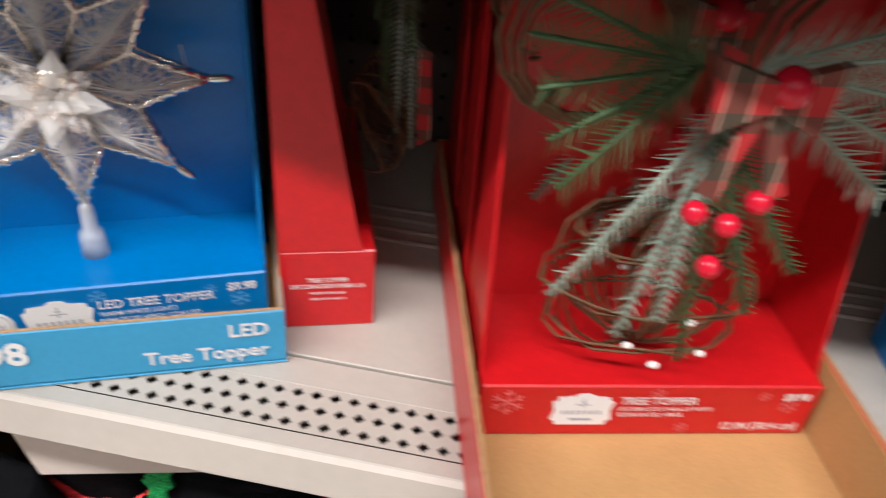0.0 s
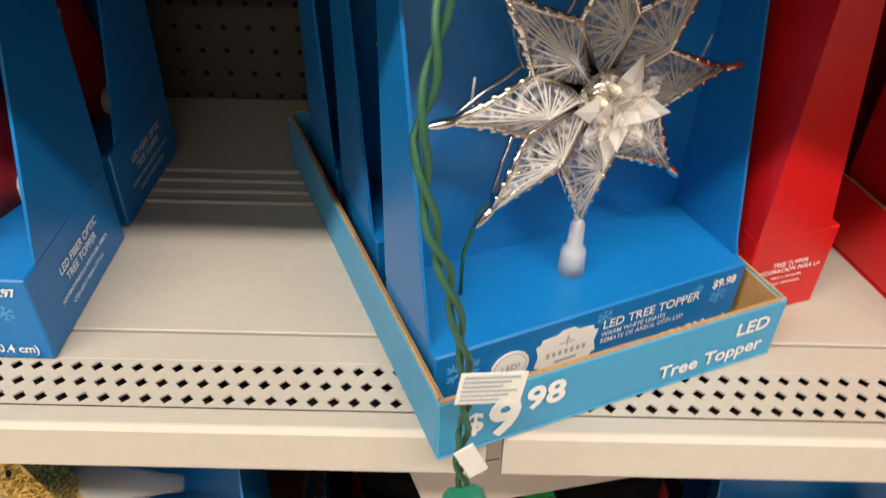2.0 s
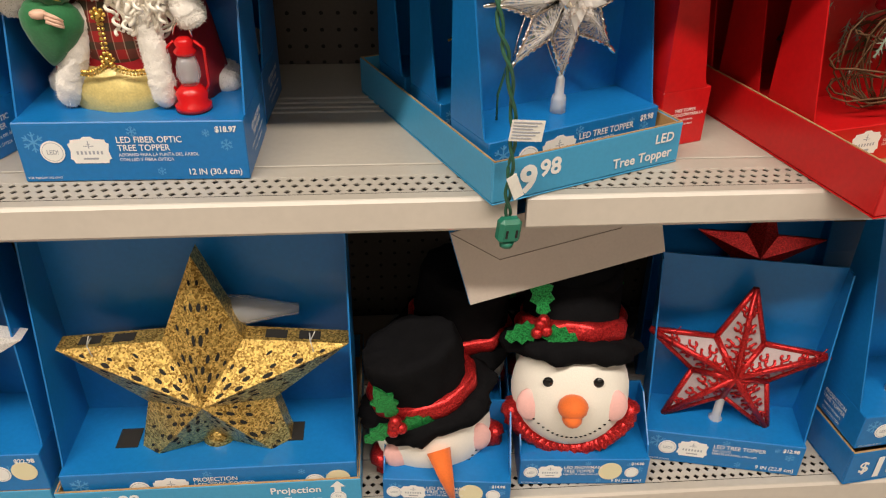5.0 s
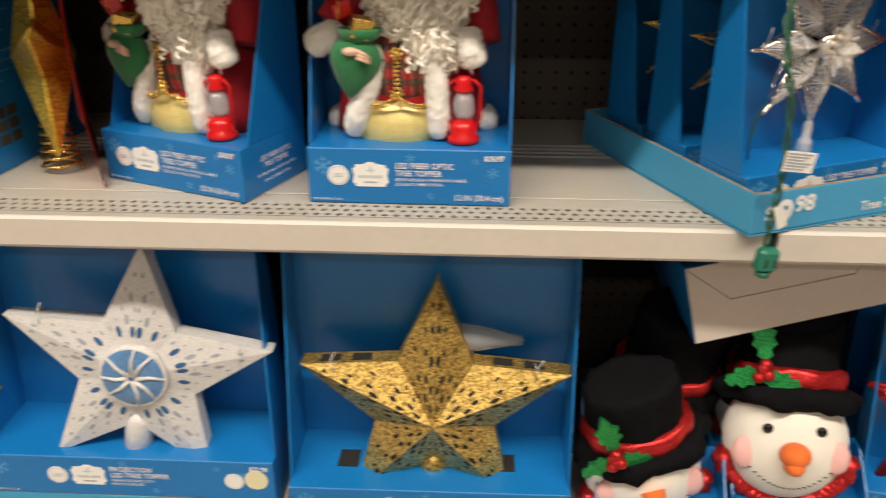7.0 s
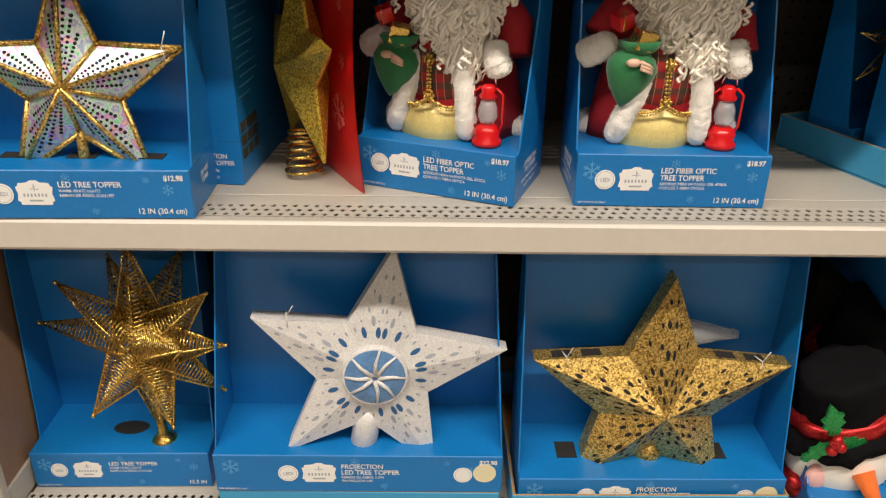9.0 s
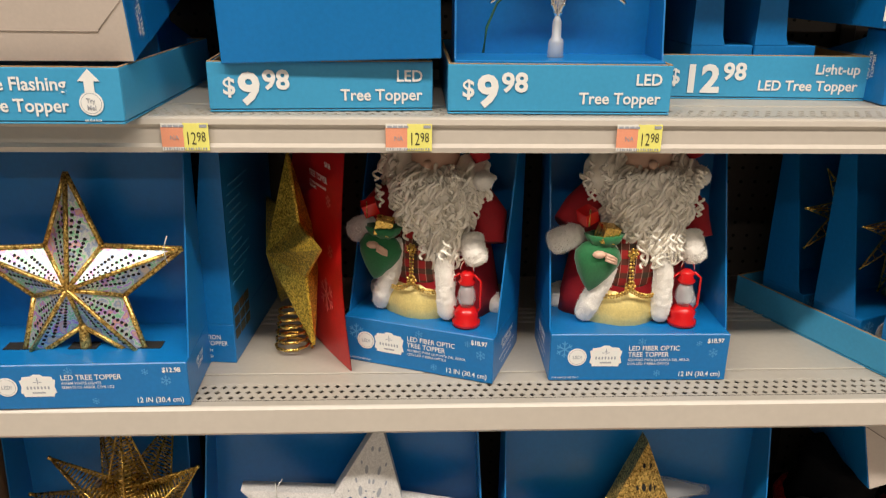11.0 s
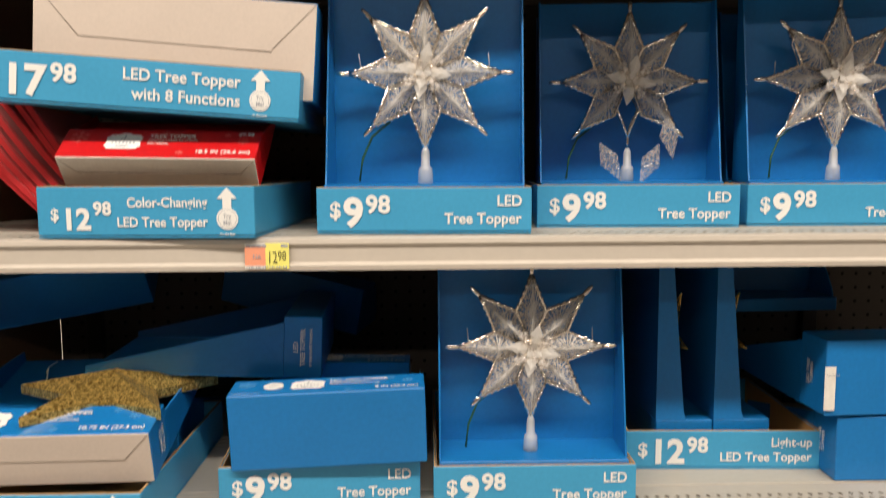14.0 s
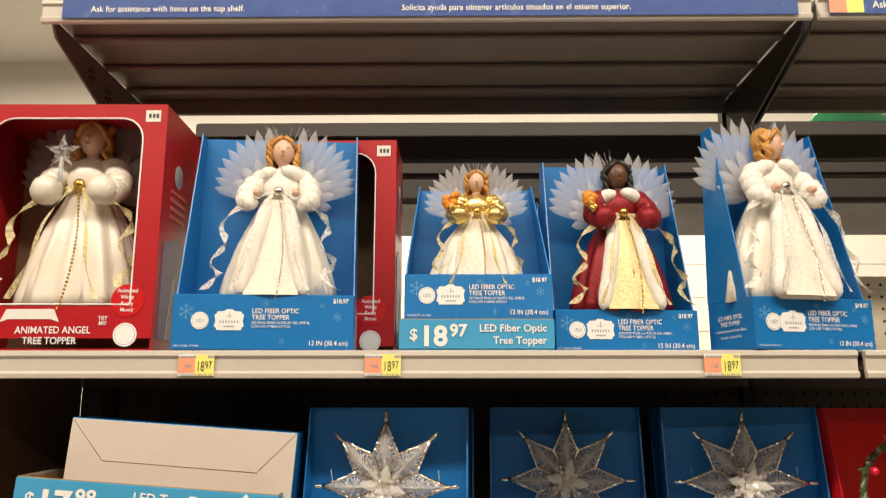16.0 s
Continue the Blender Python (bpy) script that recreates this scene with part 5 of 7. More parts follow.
def star_body(R, r, front, back, edge=0.0, n=5):
    """A ridged star: pyramid in front and behind, with an upright rim between them."""
    rim = star_rim(R, r, n)
    b = Build()
    m = len(rim)
    vs = [(x, -edge / 2, z) for x, z in rim] + [(x, edge / 2, z) for x, z in rim] + [(0, -edge / 2 - front, 0), (0, edge / 2 + back, 0)]
    fs = [(i, (i + 1) % m, 2 * m) for i in range(m)] + [(m + (i + 1) % m, m + i, 2 * m + 1) for i in range(m)]
    if edge:
        fs += [(i, m + i, m + (i + 1) % m, (i + 1) % m) for i in range(m)]
    return b.add(vs, fs)


def on_face(R, r, front, edge, i, u, v, n=5):
    """A frame on the front face i of a star: u runs from the middle outward, v from one rim corner to the next."""
    rim = star_rim(R, r, n)
    a, c = rim[i % (2 * n)], rim[(i + 1) % (2 * n)]
    A, C, O = Vector((a[0], -edge / 2, a[1])), Vector((c[0], -edge / 2, c[1])), Vector((0, -edge / 2 - front, 0))
    p = O + (A.lerp(C, v) - O) * u
    nrm = (C - A).cross(O - A).normalized()
    nrm = nrm if nrm.y < 0 else -nrm
    ax = (A.lerp(C, v) - O).normalized()
    ay = nrm.cross(ax)
    return Matrix(((ax.x, ay.x, nrm.x, p.x), (ax.y, ay.y, nrm.y, p.y), (ax.z, ay.z, nrm.z, p.z), (0, 0, 0, 1)))


def pierced(root, R, r, front, edge, spots, mat, name="cutout"):
    """Small flat discs coloured like shaded openings on each front face, one part each."""
    meshes = {}
    for f in range(10):
        for u, v, a, c in spots:
            key = (a, c)
            if key not in meshes:
                meshes[key] = Build().add([(a * math.cos(i * math.pi / 5), c * math.sin(i * math.pi / 5), 0.0007) for i in range(10)], [tuple(range(10))]).mesh(name, mat)
            vv = v if f % 2 == 0 else 1 - v
            part(name, meshes[key], root, on_face(R, r, front, edge, f, u, vv))


def zip_tie(root, x, y, z, mat=TAGWHITE):
    Build().tube([(x, y + 0.012, z + 0.002), (x + 0.003, y - 0.012, z + 0.006), (x + 0.006, y - 0.010, z - 0.012)], 0.001, n=5).tube([(x + 0.003, y - 0.012, z + 0.006), (x + 0.010, y - 0.016, z + 0.024)], 0.0008, n=4).obj("plastic_tie", mat, root)


SPOTS = ((0.18, 0.5, 0.006, 0.0022), (0.30, 0.25, 0.006, 0.0026), (0.32, 0.65, 0.007, 0.0025), (0.44, 0.45, 0.006, 0.0028), (0.50, 0.16, 0.008, 0.003), (0.56, 0.72, 0.006, 0.0026),
         (0.64, 0.35, 0.005, 0.0024), (0.72, 0.12, 0.006, 0.003), (0.80, 0.30, 0.004, 0.002), (0.82, 0.62, 0.005, 0.002), (0.88, 0.10, 0.004, 0.0022), (0.60, 0.92, 0.004, 0.002), (0.42, 0.9, 0.004, 0.002))
gs = thing("gold_star_topper", pose(0.854, 0.076, 0.366, -3, 1.0, 0), "large gold glitter star tree topper pierced with oval holes", "tree topper")
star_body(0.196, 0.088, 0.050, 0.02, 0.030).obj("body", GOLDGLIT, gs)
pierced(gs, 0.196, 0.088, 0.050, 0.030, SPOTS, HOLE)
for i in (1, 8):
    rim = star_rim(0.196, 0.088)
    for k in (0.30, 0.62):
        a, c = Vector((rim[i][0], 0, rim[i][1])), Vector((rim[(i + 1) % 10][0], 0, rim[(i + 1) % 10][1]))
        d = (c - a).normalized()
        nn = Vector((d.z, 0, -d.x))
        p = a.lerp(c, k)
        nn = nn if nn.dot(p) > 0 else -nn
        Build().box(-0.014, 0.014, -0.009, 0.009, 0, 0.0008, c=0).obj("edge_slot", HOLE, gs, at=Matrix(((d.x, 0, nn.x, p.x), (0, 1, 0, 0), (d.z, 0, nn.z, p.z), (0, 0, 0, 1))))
Build().lathe([(0.024, -0.19), (0.024, -0.10), (0.020, -0.08)], 16).obj("socket", GOLDGLIT, gs)
zip_tie(gs, -0.145, -0.012, 0.066)
zip_tie(gs, 0.135, -0.012, 0.066)
pc = thing("plastic_cone", pose(0.925, 0.108, 0.452, 0, 97, 8), "clear plastic cone cover lying behind the gold star", "plastic cover")
Build().lathe([(0.022, -0.06), (0.020, -0.02), (0.010, 0.03), (0.008, 0.05)], 16).obj("cone", FILM, pc)
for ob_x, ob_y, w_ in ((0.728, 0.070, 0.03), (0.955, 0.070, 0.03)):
    # Thin dark slab on the solid base, giving the slot's shade.
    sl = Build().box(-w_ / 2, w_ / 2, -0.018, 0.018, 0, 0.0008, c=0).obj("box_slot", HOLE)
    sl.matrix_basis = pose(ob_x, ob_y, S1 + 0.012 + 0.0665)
    tagged(sl, "dark slot in the box where the star's foot goes in", "slot", "box slots")

ws = thing("white_star_topper", pose(0.441, 0.070, 0.415, -4, 9, 2), "large white glitter star tree topper with pierced round window", "tree topper")
star_body(0.191, 0.084, 0.016, 0.02, 0.026).obj("body", WHITEGLIT, ws)
pierced(ws, 0.191, 0.084, 0.016, 0.026, ((0.55, 0.10, 0.004, 0.0017), (0.60, 0.45, 0.008, 0.0030), (0.66, 0.75, 0.004, 0.002), (0.72, 0.25, 0.007, 0.0025), (0.78, 0.55, 0.004, 0.0016), (0.84, 0.12, 0.004, 0.002), (0.88, 0.4, 0.003, 0.0015), (0.80, 0.92, 0.004, 0.0015)), GREYPRINT)
CUTBLUE = material("blue_seen_through_cutout", (0.02, 0.10, 0.25), 0.5, vary=0.2)
rimw = star_rim(0.191, 0.084)
for f in range(10):
    for v in (0.22, 0.76):
        vv = v if f % 2 == 0 else 1 - v
        A, C = Vector(rimw[f]), Vector(rimw[(f + 1) % 10])
        for rr, a_, c_, mt in ((0.066, 0.0085, 0.0036, CUTBLUE), (0.083, 0.0016, 0.0016, GREYPRINT)):
            u = rr / A.lerp(C, vv).length
            if u < 0.97:
                Build().add([(a_ * math.cos(q * math.pi / 5), c_ * math.sin(q * math.pi / 5), 0.0008) for q in range(10)], [tuple(range(10))]).obj("cutout", mt, ws, at=on_face(0.191, 0.084, 0.016, 0.026, f, u, vv))
Build().lathe([(0.048, 0.0), (0.047, 0.0105), (0.045, 0.0125), (0.043, 0.0125)], 40, at=T((0, -0.019, 0)) @ Matrix.Rotation(math.pi / 2, 4, "X")).obj("window_rim", WHITEGLIT, ws)
LENS = material("blue_tinted_lens", (0.10, 0.22, 0.42), 0.15, vary=0.4, scale=60)
Build().lathe([(0.044, 0.0), (0.042, 0.0015), (0.02, 0.003), (0.004, 0.0035)], 28, at=T((0, -0.0308, 0)) @ Matrix.Rotation(math.pi / 2, 4, "X")).obj("round_window", LENS, ws)
for i in range(8):
    a = i * math.pi / 4 + 0.12 * math.sin(i * 2.3)
    Build().tube([(0.004 * math.cos(a), -0.0346, 0.004 * math.sin(a)), (0.024 * math.cos(a + 0.2), -0.0340, 0.024 * math.sin(a + 0.2)), (0.043 * math.cos(a + 0.1), -0.0322, 0.043 * math.sin(a + 0.1))], 0.0036, n=6, r1=0.0018).obj("window_rib", WHITEGLIT, ws)
Build().lathe([(0.020, -0.165), (0.020, -0.09), (0.016, -0.07)], 16).obj("socket", WHITEGLIT, ws)
zip_tie(ws, -0.135, -0.010, 0.068)
zip_tie(ws, 0.135, -0.010, 0.050)

rs = thing("red_star_topper", pose(1.585, 0.086, 0.343, -4, 3, -14), "red glitter filigree star tree topper with milky panels", "tree topper")
star_body(0.128, 0.054, 0.030, 0.006, 0.004).obj("panel_shell", MILK, rs)
rim5 = star_rim(0.130, 0.055)
for i in range(10):
    a, c = rim5[i], rim5[(i + 1) % 10]
    Build().tube([(a[0], -0.002, a[1]), (c[0], -0.002, c[1])], 0.0042, n=6).obj("rim", REDGLIT, rs)
    Build().tube([(a[0], -0.003, a[1]), (0, -0.033, 0)], 0.0044 if i % 2 == 0 else 0.0050, n=6).obj("ridge", REDGLIT, rs)
for f in range(10):
    sgn = 1 if f % 2 == 0 else -1
    for u, v, rad in ((0.24, 0.5, 0.006), (0.36, 0.3, 0.008), (0.40, 0.72, 0.009), (0.54, 0.50, 0.010), (0.62, 0.22, 0.009), (0.66, 0.80, 0.008), (0.76, 0.46, 0.008), (0.80, 0.16, 0.008), (0.90, 0.26, 0.005)):
        m = on_face(0.128, 0.054, 0.030, 0.004, f, u, v if sgn > 0 else 1 - v)
        pts = [(rad * (1 - 0.10 * q) * math.cos(q * 0.62), sgn * rad * (1 - 0.10 * q) * math.sin(q * 0.62), 0.0012) for q in range(9)]
        Build().tube(pts, 0.0021, n=5).obj("scroll", REDGLIT, rs, at=m)
Build().lathe([(0.011, -0.115), (0.0105, -0.098), (0.007, -0.094), (0.006, -0.06)], 10).obj("socket", FROST, rs)
zip_tie(rs, -0.098, -0.006, 0.040, REDGLIT)
zip_tie(rs, 0.098, -0.006, 0.040, REDGLIT)
rs2 = thing("red_star_topper", RS @ T((0.045, 0.225, 0.245)), "red glitter star tree topper standing in the box behind", "tree topper")
star_body(0.100, 0.040, 0.022, 0.006, 0.004).obj("body", REDGLIT, rs2)
Build().lathe([(0.011, -0.21), (0.007, -0.05)], 10).obj("socket", FROST, rs2)

ss = thing("silver_star_topper", pose(1.905, 0.065, 0.372, 0, 8, 6), "open silver glitter star outline tree topper", "tree topper")
for k, rr in ((1.0, 0.0105), (0.5, 0.008)):
    rm = star_rim(0.140 * k, 0.075 * k)
    for i in range(10):
        a, c = rm[i], rm[(i + 1) % 10]
        Build().tube([(a[0], 0, a[1]), (c[0], 0, c[1])], rr, n=6).obj("frame_bar", SILVERGLIT, ss)
Build().lathe([(0.012, -0.125), (0.010, -0.06)], 10).obj("socket", FROST, ss)

hs = thing("holographic_star_topper", pose(0.093, 0.054, 0.825, -5, 0, 0), "five-pointed star with holographic panels and gold glitter ribs", "tree topper")
star_body(0.136, 0.058, 0.032, 0.006, 0.004).obj("panel_shell", HOLO, hs)
rimh = star_rim(0.140, 0.059)
for i in range(10):
    a, c = rimh[i], rimh[(i + 1) % 10]
    Build().tube([(a[0], -0.002, a[1]), (c[0], -0.002, c[1])], 0.0036, n=6).obj("rim", GOLDGLIT, hs)
    Build().tube([(a[0], -0.003, a[1]), (0, -0.035, 0)], 0.003, n=6).obj("rib", GOLDGLIT, hs)
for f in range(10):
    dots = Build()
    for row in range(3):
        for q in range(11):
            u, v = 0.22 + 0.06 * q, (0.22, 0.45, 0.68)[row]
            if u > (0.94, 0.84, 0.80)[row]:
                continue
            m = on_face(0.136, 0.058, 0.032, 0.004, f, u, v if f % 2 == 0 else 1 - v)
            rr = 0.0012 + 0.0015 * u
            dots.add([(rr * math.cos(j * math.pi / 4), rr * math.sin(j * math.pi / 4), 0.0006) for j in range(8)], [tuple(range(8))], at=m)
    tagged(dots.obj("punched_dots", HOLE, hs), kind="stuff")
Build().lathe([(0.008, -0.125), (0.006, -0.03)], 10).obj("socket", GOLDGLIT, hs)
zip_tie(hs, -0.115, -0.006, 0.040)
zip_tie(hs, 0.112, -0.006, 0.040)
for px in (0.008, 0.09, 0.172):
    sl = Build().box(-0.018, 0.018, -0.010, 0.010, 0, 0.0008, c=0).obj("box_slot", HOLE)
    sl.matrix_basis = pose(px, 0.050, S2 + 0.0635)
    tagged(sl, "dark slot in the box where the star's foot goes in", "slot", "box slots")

# gold star on a spring, wired to its red card
gc = thing("carded_gold_star", pose(0.357, 0.160, S2), "gold glitter star on a spring base wired to a red card", "tree topper")
star_body(0.138, 0.062, 0.036, 0.036, 0.004).obj("star", GOLDFLAT, gc, at=pose(-0.008, -0.004, 0.157, 0, 0, -66))
coil = [(0.027 * (1 - 0.35 * i / 60) * math.cos(i * 0.628), 0.027 * (1 - 0.35 * i / 60) * math.sin(i * 0.628), 0.003 + i * 0.0011) for i in range(61)]
Build().tube(coil, 0.0022, n=6).obj("spring", GOLDWIRE, gc, at=T((-0.015, -0.002, 0)))
cp = thing("red_backing_card", pose(0.432, 0.088, S2 + 0.001, 0, 0, 117) , "tall red printed backing card standing on edge", "card")
cardm = Build()
cols = 8
vs, fs = [], []
for i in range(cols + 1):
    for j in range(9):
        x, z = 0.19 * i / cols, 0.315 * j / 8
        bend = 0.010 * math.sin(math.pi * j / 8) + 0.004 * math.sin(3.0 * i / cols)
        vs.append((x, bend, z))
for i in range(cols):
    for j in range(8):
        o = i * 9 + j
        fs.append((o, o + 9, o + 10, o + 1))
n0 = len(vs)
vs += [(x, y + 0.0012, z) for x, y, z in vs]
fs += [tuple(n0 + q for q in f)[::-1] for f in fs]
cardm.add(vs, fs, smooth=True)
cardm.obj("card", RED, cp)
flip = T((0, 0.012, 0)) @ Matrix.Rotation(math.pi, 4, "Z")
for words, z, hgt in (("TREE TOPPER", 0.262, 0.0085), ("ADORNO PARA LA PUNTA", 0.252, 0.004), ("DEL ÁRBOL", 0.246, 0.004)):
    write(cp, words, -0.100, z, hgt, WHITEPRINT, turn=flip)
write(cp, "$4.88", -0.04, 0.285, 0.007, WHITEPRINT, turn=flip)
for fx, fz, fss in ((-0.05, 0.10, 0.05), (-0.03, 0.17, 0.02), (-0.09, 0.19, 0.022), (-0.03, 0.24, 0.018)):
    part("snowflake", FLAKERED, cp, flip @ size(fx, fz, fss, -0.002))

# gold star lying face up in its box, and wire stars
gl = thing("gold_star_lying", pose(0.136, 0.083, S3 + 0.140, -90, 0, 8), "gold glitter star lying face up in its open box", "tree topper")
star_body(0.135, 0.06, 0.026, 0.01, 0.012).obj("body", GOLDGLIT, gl)
zip_tie(gl, 0.10, -0.012, 0.05)
zip_tie(gl, -0.10, -0.012, 0.05)


def wire_star(m, s, label, wound=13, spikes=None):
    root = thing("gold_wire_star", m @ Matrix.Scale(s, 4), label, "tree topper", "gold wire stars")
    spikes = spikes or [(a, 0) for a in range(0, 360, 45)]
    for a, tilt, ln in spikes:
        b = Build()
        base = 0.044 if wound > 10 else 0.036
        cor = [(base, 0, 0.02), (0, -base * 0.9, 0.02), (-base, 0, 0.02), (0, base * 0.9, 0.02)]
        tip = Vector((0, 0, ln))
        for c in cor:
            b.tube([(c[0] * 0.3, c[1] * 0.3, 0.0), c, tuple(Vector(c).lerp(tip, 0.25)), tuple(tip)], 0.0016, n=5)
        for i in range(wound):
            t = i / wound
            pts = [tuple(Vector(cor[q]).lerp(tip, min(0.98, t + 0.25 * q / wound))) for q in range(4)] + [tuple(Vector(cor[0]).lerp(tip, min(0.99, t + 1 / wound)))]
            b.tube(pts, 0.0012, n=3)
        b.ball(tuple(tip), 0.0035, n=6)
        b.obj("wound_spike", GOLDWIRE, root, at=Matrix.Rotation(math.radians(a), 4, "Y") @ Matrix.Rotation(math.radians(tilt), 4, "X"))
    Build().lathe([(0.024, -0.192), (0.026, -0.186), (0.020, -0.182), (0.022, -0.178), (0.014, -0.172), (0.008, -0.160), (0.006, -0.05)], 16).obj("foot", GOLDWIRE, root)
    return root


wire_star(pose(0.100, 0.105, 0.428, 0, -1, 2), 1.0, "many-pointed gold wire star tree topper on a round foot", 24,
          [(0, 0, .168), (-46, 0, .150), (48, 12, .15), (-82, -10, .165), (84, 14, .13), (122, 10, .135), (-140, 28, .125), (155, 34, .13), (180, 0, .165), (-22, -20, .14), (24, -24, .15), (70, 40, .10)])
for dy in (0.135, 0.235):
    wire_star(TRAY2 @ T((0.0, dy + 0.05, 0.004 + 0.060 + 0.106)), 0.55, "small dark gold wire star tree topper in shade", 6, [(a, 10 * (a % 2), 0.18) for a in range(0, 360, 40)])
for x in (0.915, 1.0):
    wire_star(pose(x + 0.006, 0.25, S3 + 0.175, 0, 0, 90), 0.55, "small gold wire star tree topper seen edge-on", 6, [(a, 0, 0.19) for a in range(0, 360, 45)])

# snowflake ornament lying on the red box
sf = thing("bronze_snowflake", pose(0.225, 0.165, S4 + 0.105, -68, 0, 0), "bronze glitter snowflake lying under a tilted tray", "tree topper")
for i in range(8):
    b = Build()
    b.tube([(0, 0, 0), (0, 0, 0.10)], 0.0022, n=5)
    for k in (0.04, 0.065, 0.085):
        for sg in (-1, 1):
            b.tube([(0, 0, k), (sg * 0.018, 0, k + 0.016)], 0.0018, n=5)
            b.ball((sg * 0.018, 0, k + 0.016), 0.004, n=6)
    b.obj("arm", BRONZE, sf, at=Matrix.Rotation(i * math.pi / 4, 4, "Y"))

# red felt stockings folded in a leaning pile
for i in range(8):
    stx = thing("red_felt_stocking", pose(0.092 - 0.0125 * i, 0.150 + 0.002 * (i % 3), S4 + 0.108 - 0.003 * i, 0, 56 - 1.2 * i, 3 * math.sin(i)), "flat red felt stocking leaning in a pile", "stocking", "felt stockings")
    out = [(-0.098, -0.085), (0.0, -0.092), (0.098, -0.080), (0.100, 0.0), (0.094, 0.085), (-0.02, 0.095), (-0.100, 0.080)]
    Build().prism(out, -0.0035, 0.0035, "z").obj("felt", REDFELT, stx)
    Build().tube([(p[0] * 0.96, p[1] * 0.96, 0.0036) for p in out], 0.0012, n=4, closed=True).obj("seam", REDFELT, stx)

# green twisted cord hanging down from the askew tray
cd = thing("power_cord", pose(0, 0, 0), "green twisted power cord with plug hanging over the shelf lip", "power cord")
way = [Vector(p) for p in ((1.211, -0.026, 0.990), (1.205, -0.040, 0.950), (1.198, -0.048, 0.911), (1.204, -0.054, 0.870), (1.213, -0.056, 0.838), (1.221, -0.048, 0.785), (1.223, -0.045, 0.745), (1.221, -0.044, 0.703), (1.224, -0.038, 0.670))]
fine = []
for i in range(len(way) - 1):
    for k in range(8):
        fine.append(way[i].lerp(way[i + 1], k / 8))
fine.append(way[-1])
for ph in (0, math.pi):
    Build().tube([tuple(p + Vector((0.0026 * math.cos(j * 0.55 + ph), 0.0026 * math.sin(j * 0.55 + ph), 0))) for j, p in enumerate(fine)], 0.0019, n=6).obj("strand", GREENWIRE, cd)
plug = Build().box(-0.0125, 0.0125, -0.008, 0.008, -0.012, 0.016, c=0.004).lathe([(0.007, -0.018), (0.008, -0.012)], 10)
pl = plug.obj("plug", PLUGGREEN, cd, at=pose(1.224, -0.044, 0.655, 0, 6, 15))
for sx in (-0.005, 0.006):
    Build().box(sx - 0.0012, sx + 0.0012, -0.0087, -0.0078, -0.004, 0.005, c=0).obj("socket_slot", HOLE, pl)
tg = Build().box(-0.019, 0.016, -0.0004, 0.0004, -0.011, 0.011, c=0.0002).obj("paper_tag", TAGWHITE, cd, "white printed paper tag round the cord", at=pose(1.236, -0.052, 0.772, 0, 8, 12))
for i in range(6):
    Build().box(-0.017, 0.012 - 0.004 * (i % 3), -0.0009, -0.0004, 0.0078 - 0.0032 * i, 0.0092 - 0.0032 * i, c=0).obj("small_print", GREYPRINT, tg)
Build().box(-0.006, 0.006, -0.0004, 0.0004, -0.014, 0.014, c=0.0002).obj("paper_tag", TAGWHITE, cd, at=pose(1.227, -0.051, 0.711, 0, -22, 20))

# ---- dolls and figures, each one plain mesh ----
def fan_feathers(b, mat, x, y, z, sgn, n, ln, spread=(20, 105), w=0.0098):
    """A fan of round-tipped feathers, each bent along its quill."""
    for i in range(n):
        a = math.radians(spread[0] + (spread[1] - spread[0]) * i / (n - 1))
        l = ln * (1 - 0.30 * (i / n) ** 1.5)
        r = T((x, y + 0.0016 * i, z)) @ Matrix.Rotation(sgn * a, 4, "Y")
        vs, fs = [], []
        for j in range(9):
            u = j / 8
            ww = w * (0.25 + 0.75 * min(1, u * 2.0)) * math.sqrt(max(0.0, 1 - max(0, (u - 0.72) / 0.28) ** 2))
            yy = -0.010 * math.sin(2.2 * u)
            vs += [(-ww, yy + 0.0025, l * u), (0, yy, l * u), (ww, yy + 0.0025, l * u)]
        for j in range(8):
            o = j * 3
            fs += [(o, o + 1, o + 4, o + 3), (o + 1, o + 2, o + 5, o + 4)]
        b.add(vs, fs, mat, True, r)
        b.tube([(0, -0.0005, 0), (0, -0.0095, l * 0.5), (0, -0.009, l * 0.95)], 0.0005, mat, 3, at=r)


def curls(b, mat, c, r, n, rnd, sweep=0.9, rad=0.0046, wave=0.0042, top=0.3, low=2.3, side=1.75, hang=0.0):
    """Ringlets that lie on an ellipsoid's front and run down it."""
    for i in range(n):
        a, t0 = rnd.uniform(-side, side), rnd.uniform(top, low)
        ph, turns, sw = rnd.uniform(0, 6.3), rnd.uniform(6, 10), sweep * rnd.uniform(0.6, 1.15)
        da = rnd.uniform(-0.25, 0.25)
        pts = []
        for q in range(25):
            u = q / 24
            t, aa = min(3.0, t0 + sw * u), a + da * u
            d = Vector((math.sin(t) * math.sin(aa) * r[0], -math.sin(t) * math.cos(aa) * r[1], math.cos(t) * r[2]))
            w = wave * (0.45 + 0.75 * u)
            o = d.normalized()
            pts.append(tuple(Vector(c) + d * 0.96 + o * w * (0.1 + math.sin(turns * u + ph)) + Vector((w * math.cos(turns * u + ph), 0, -hang * u))))
        b.tube(pts, rad * rnd.uniform(0.7, 1.15), mat, 6, rad * 0.55)


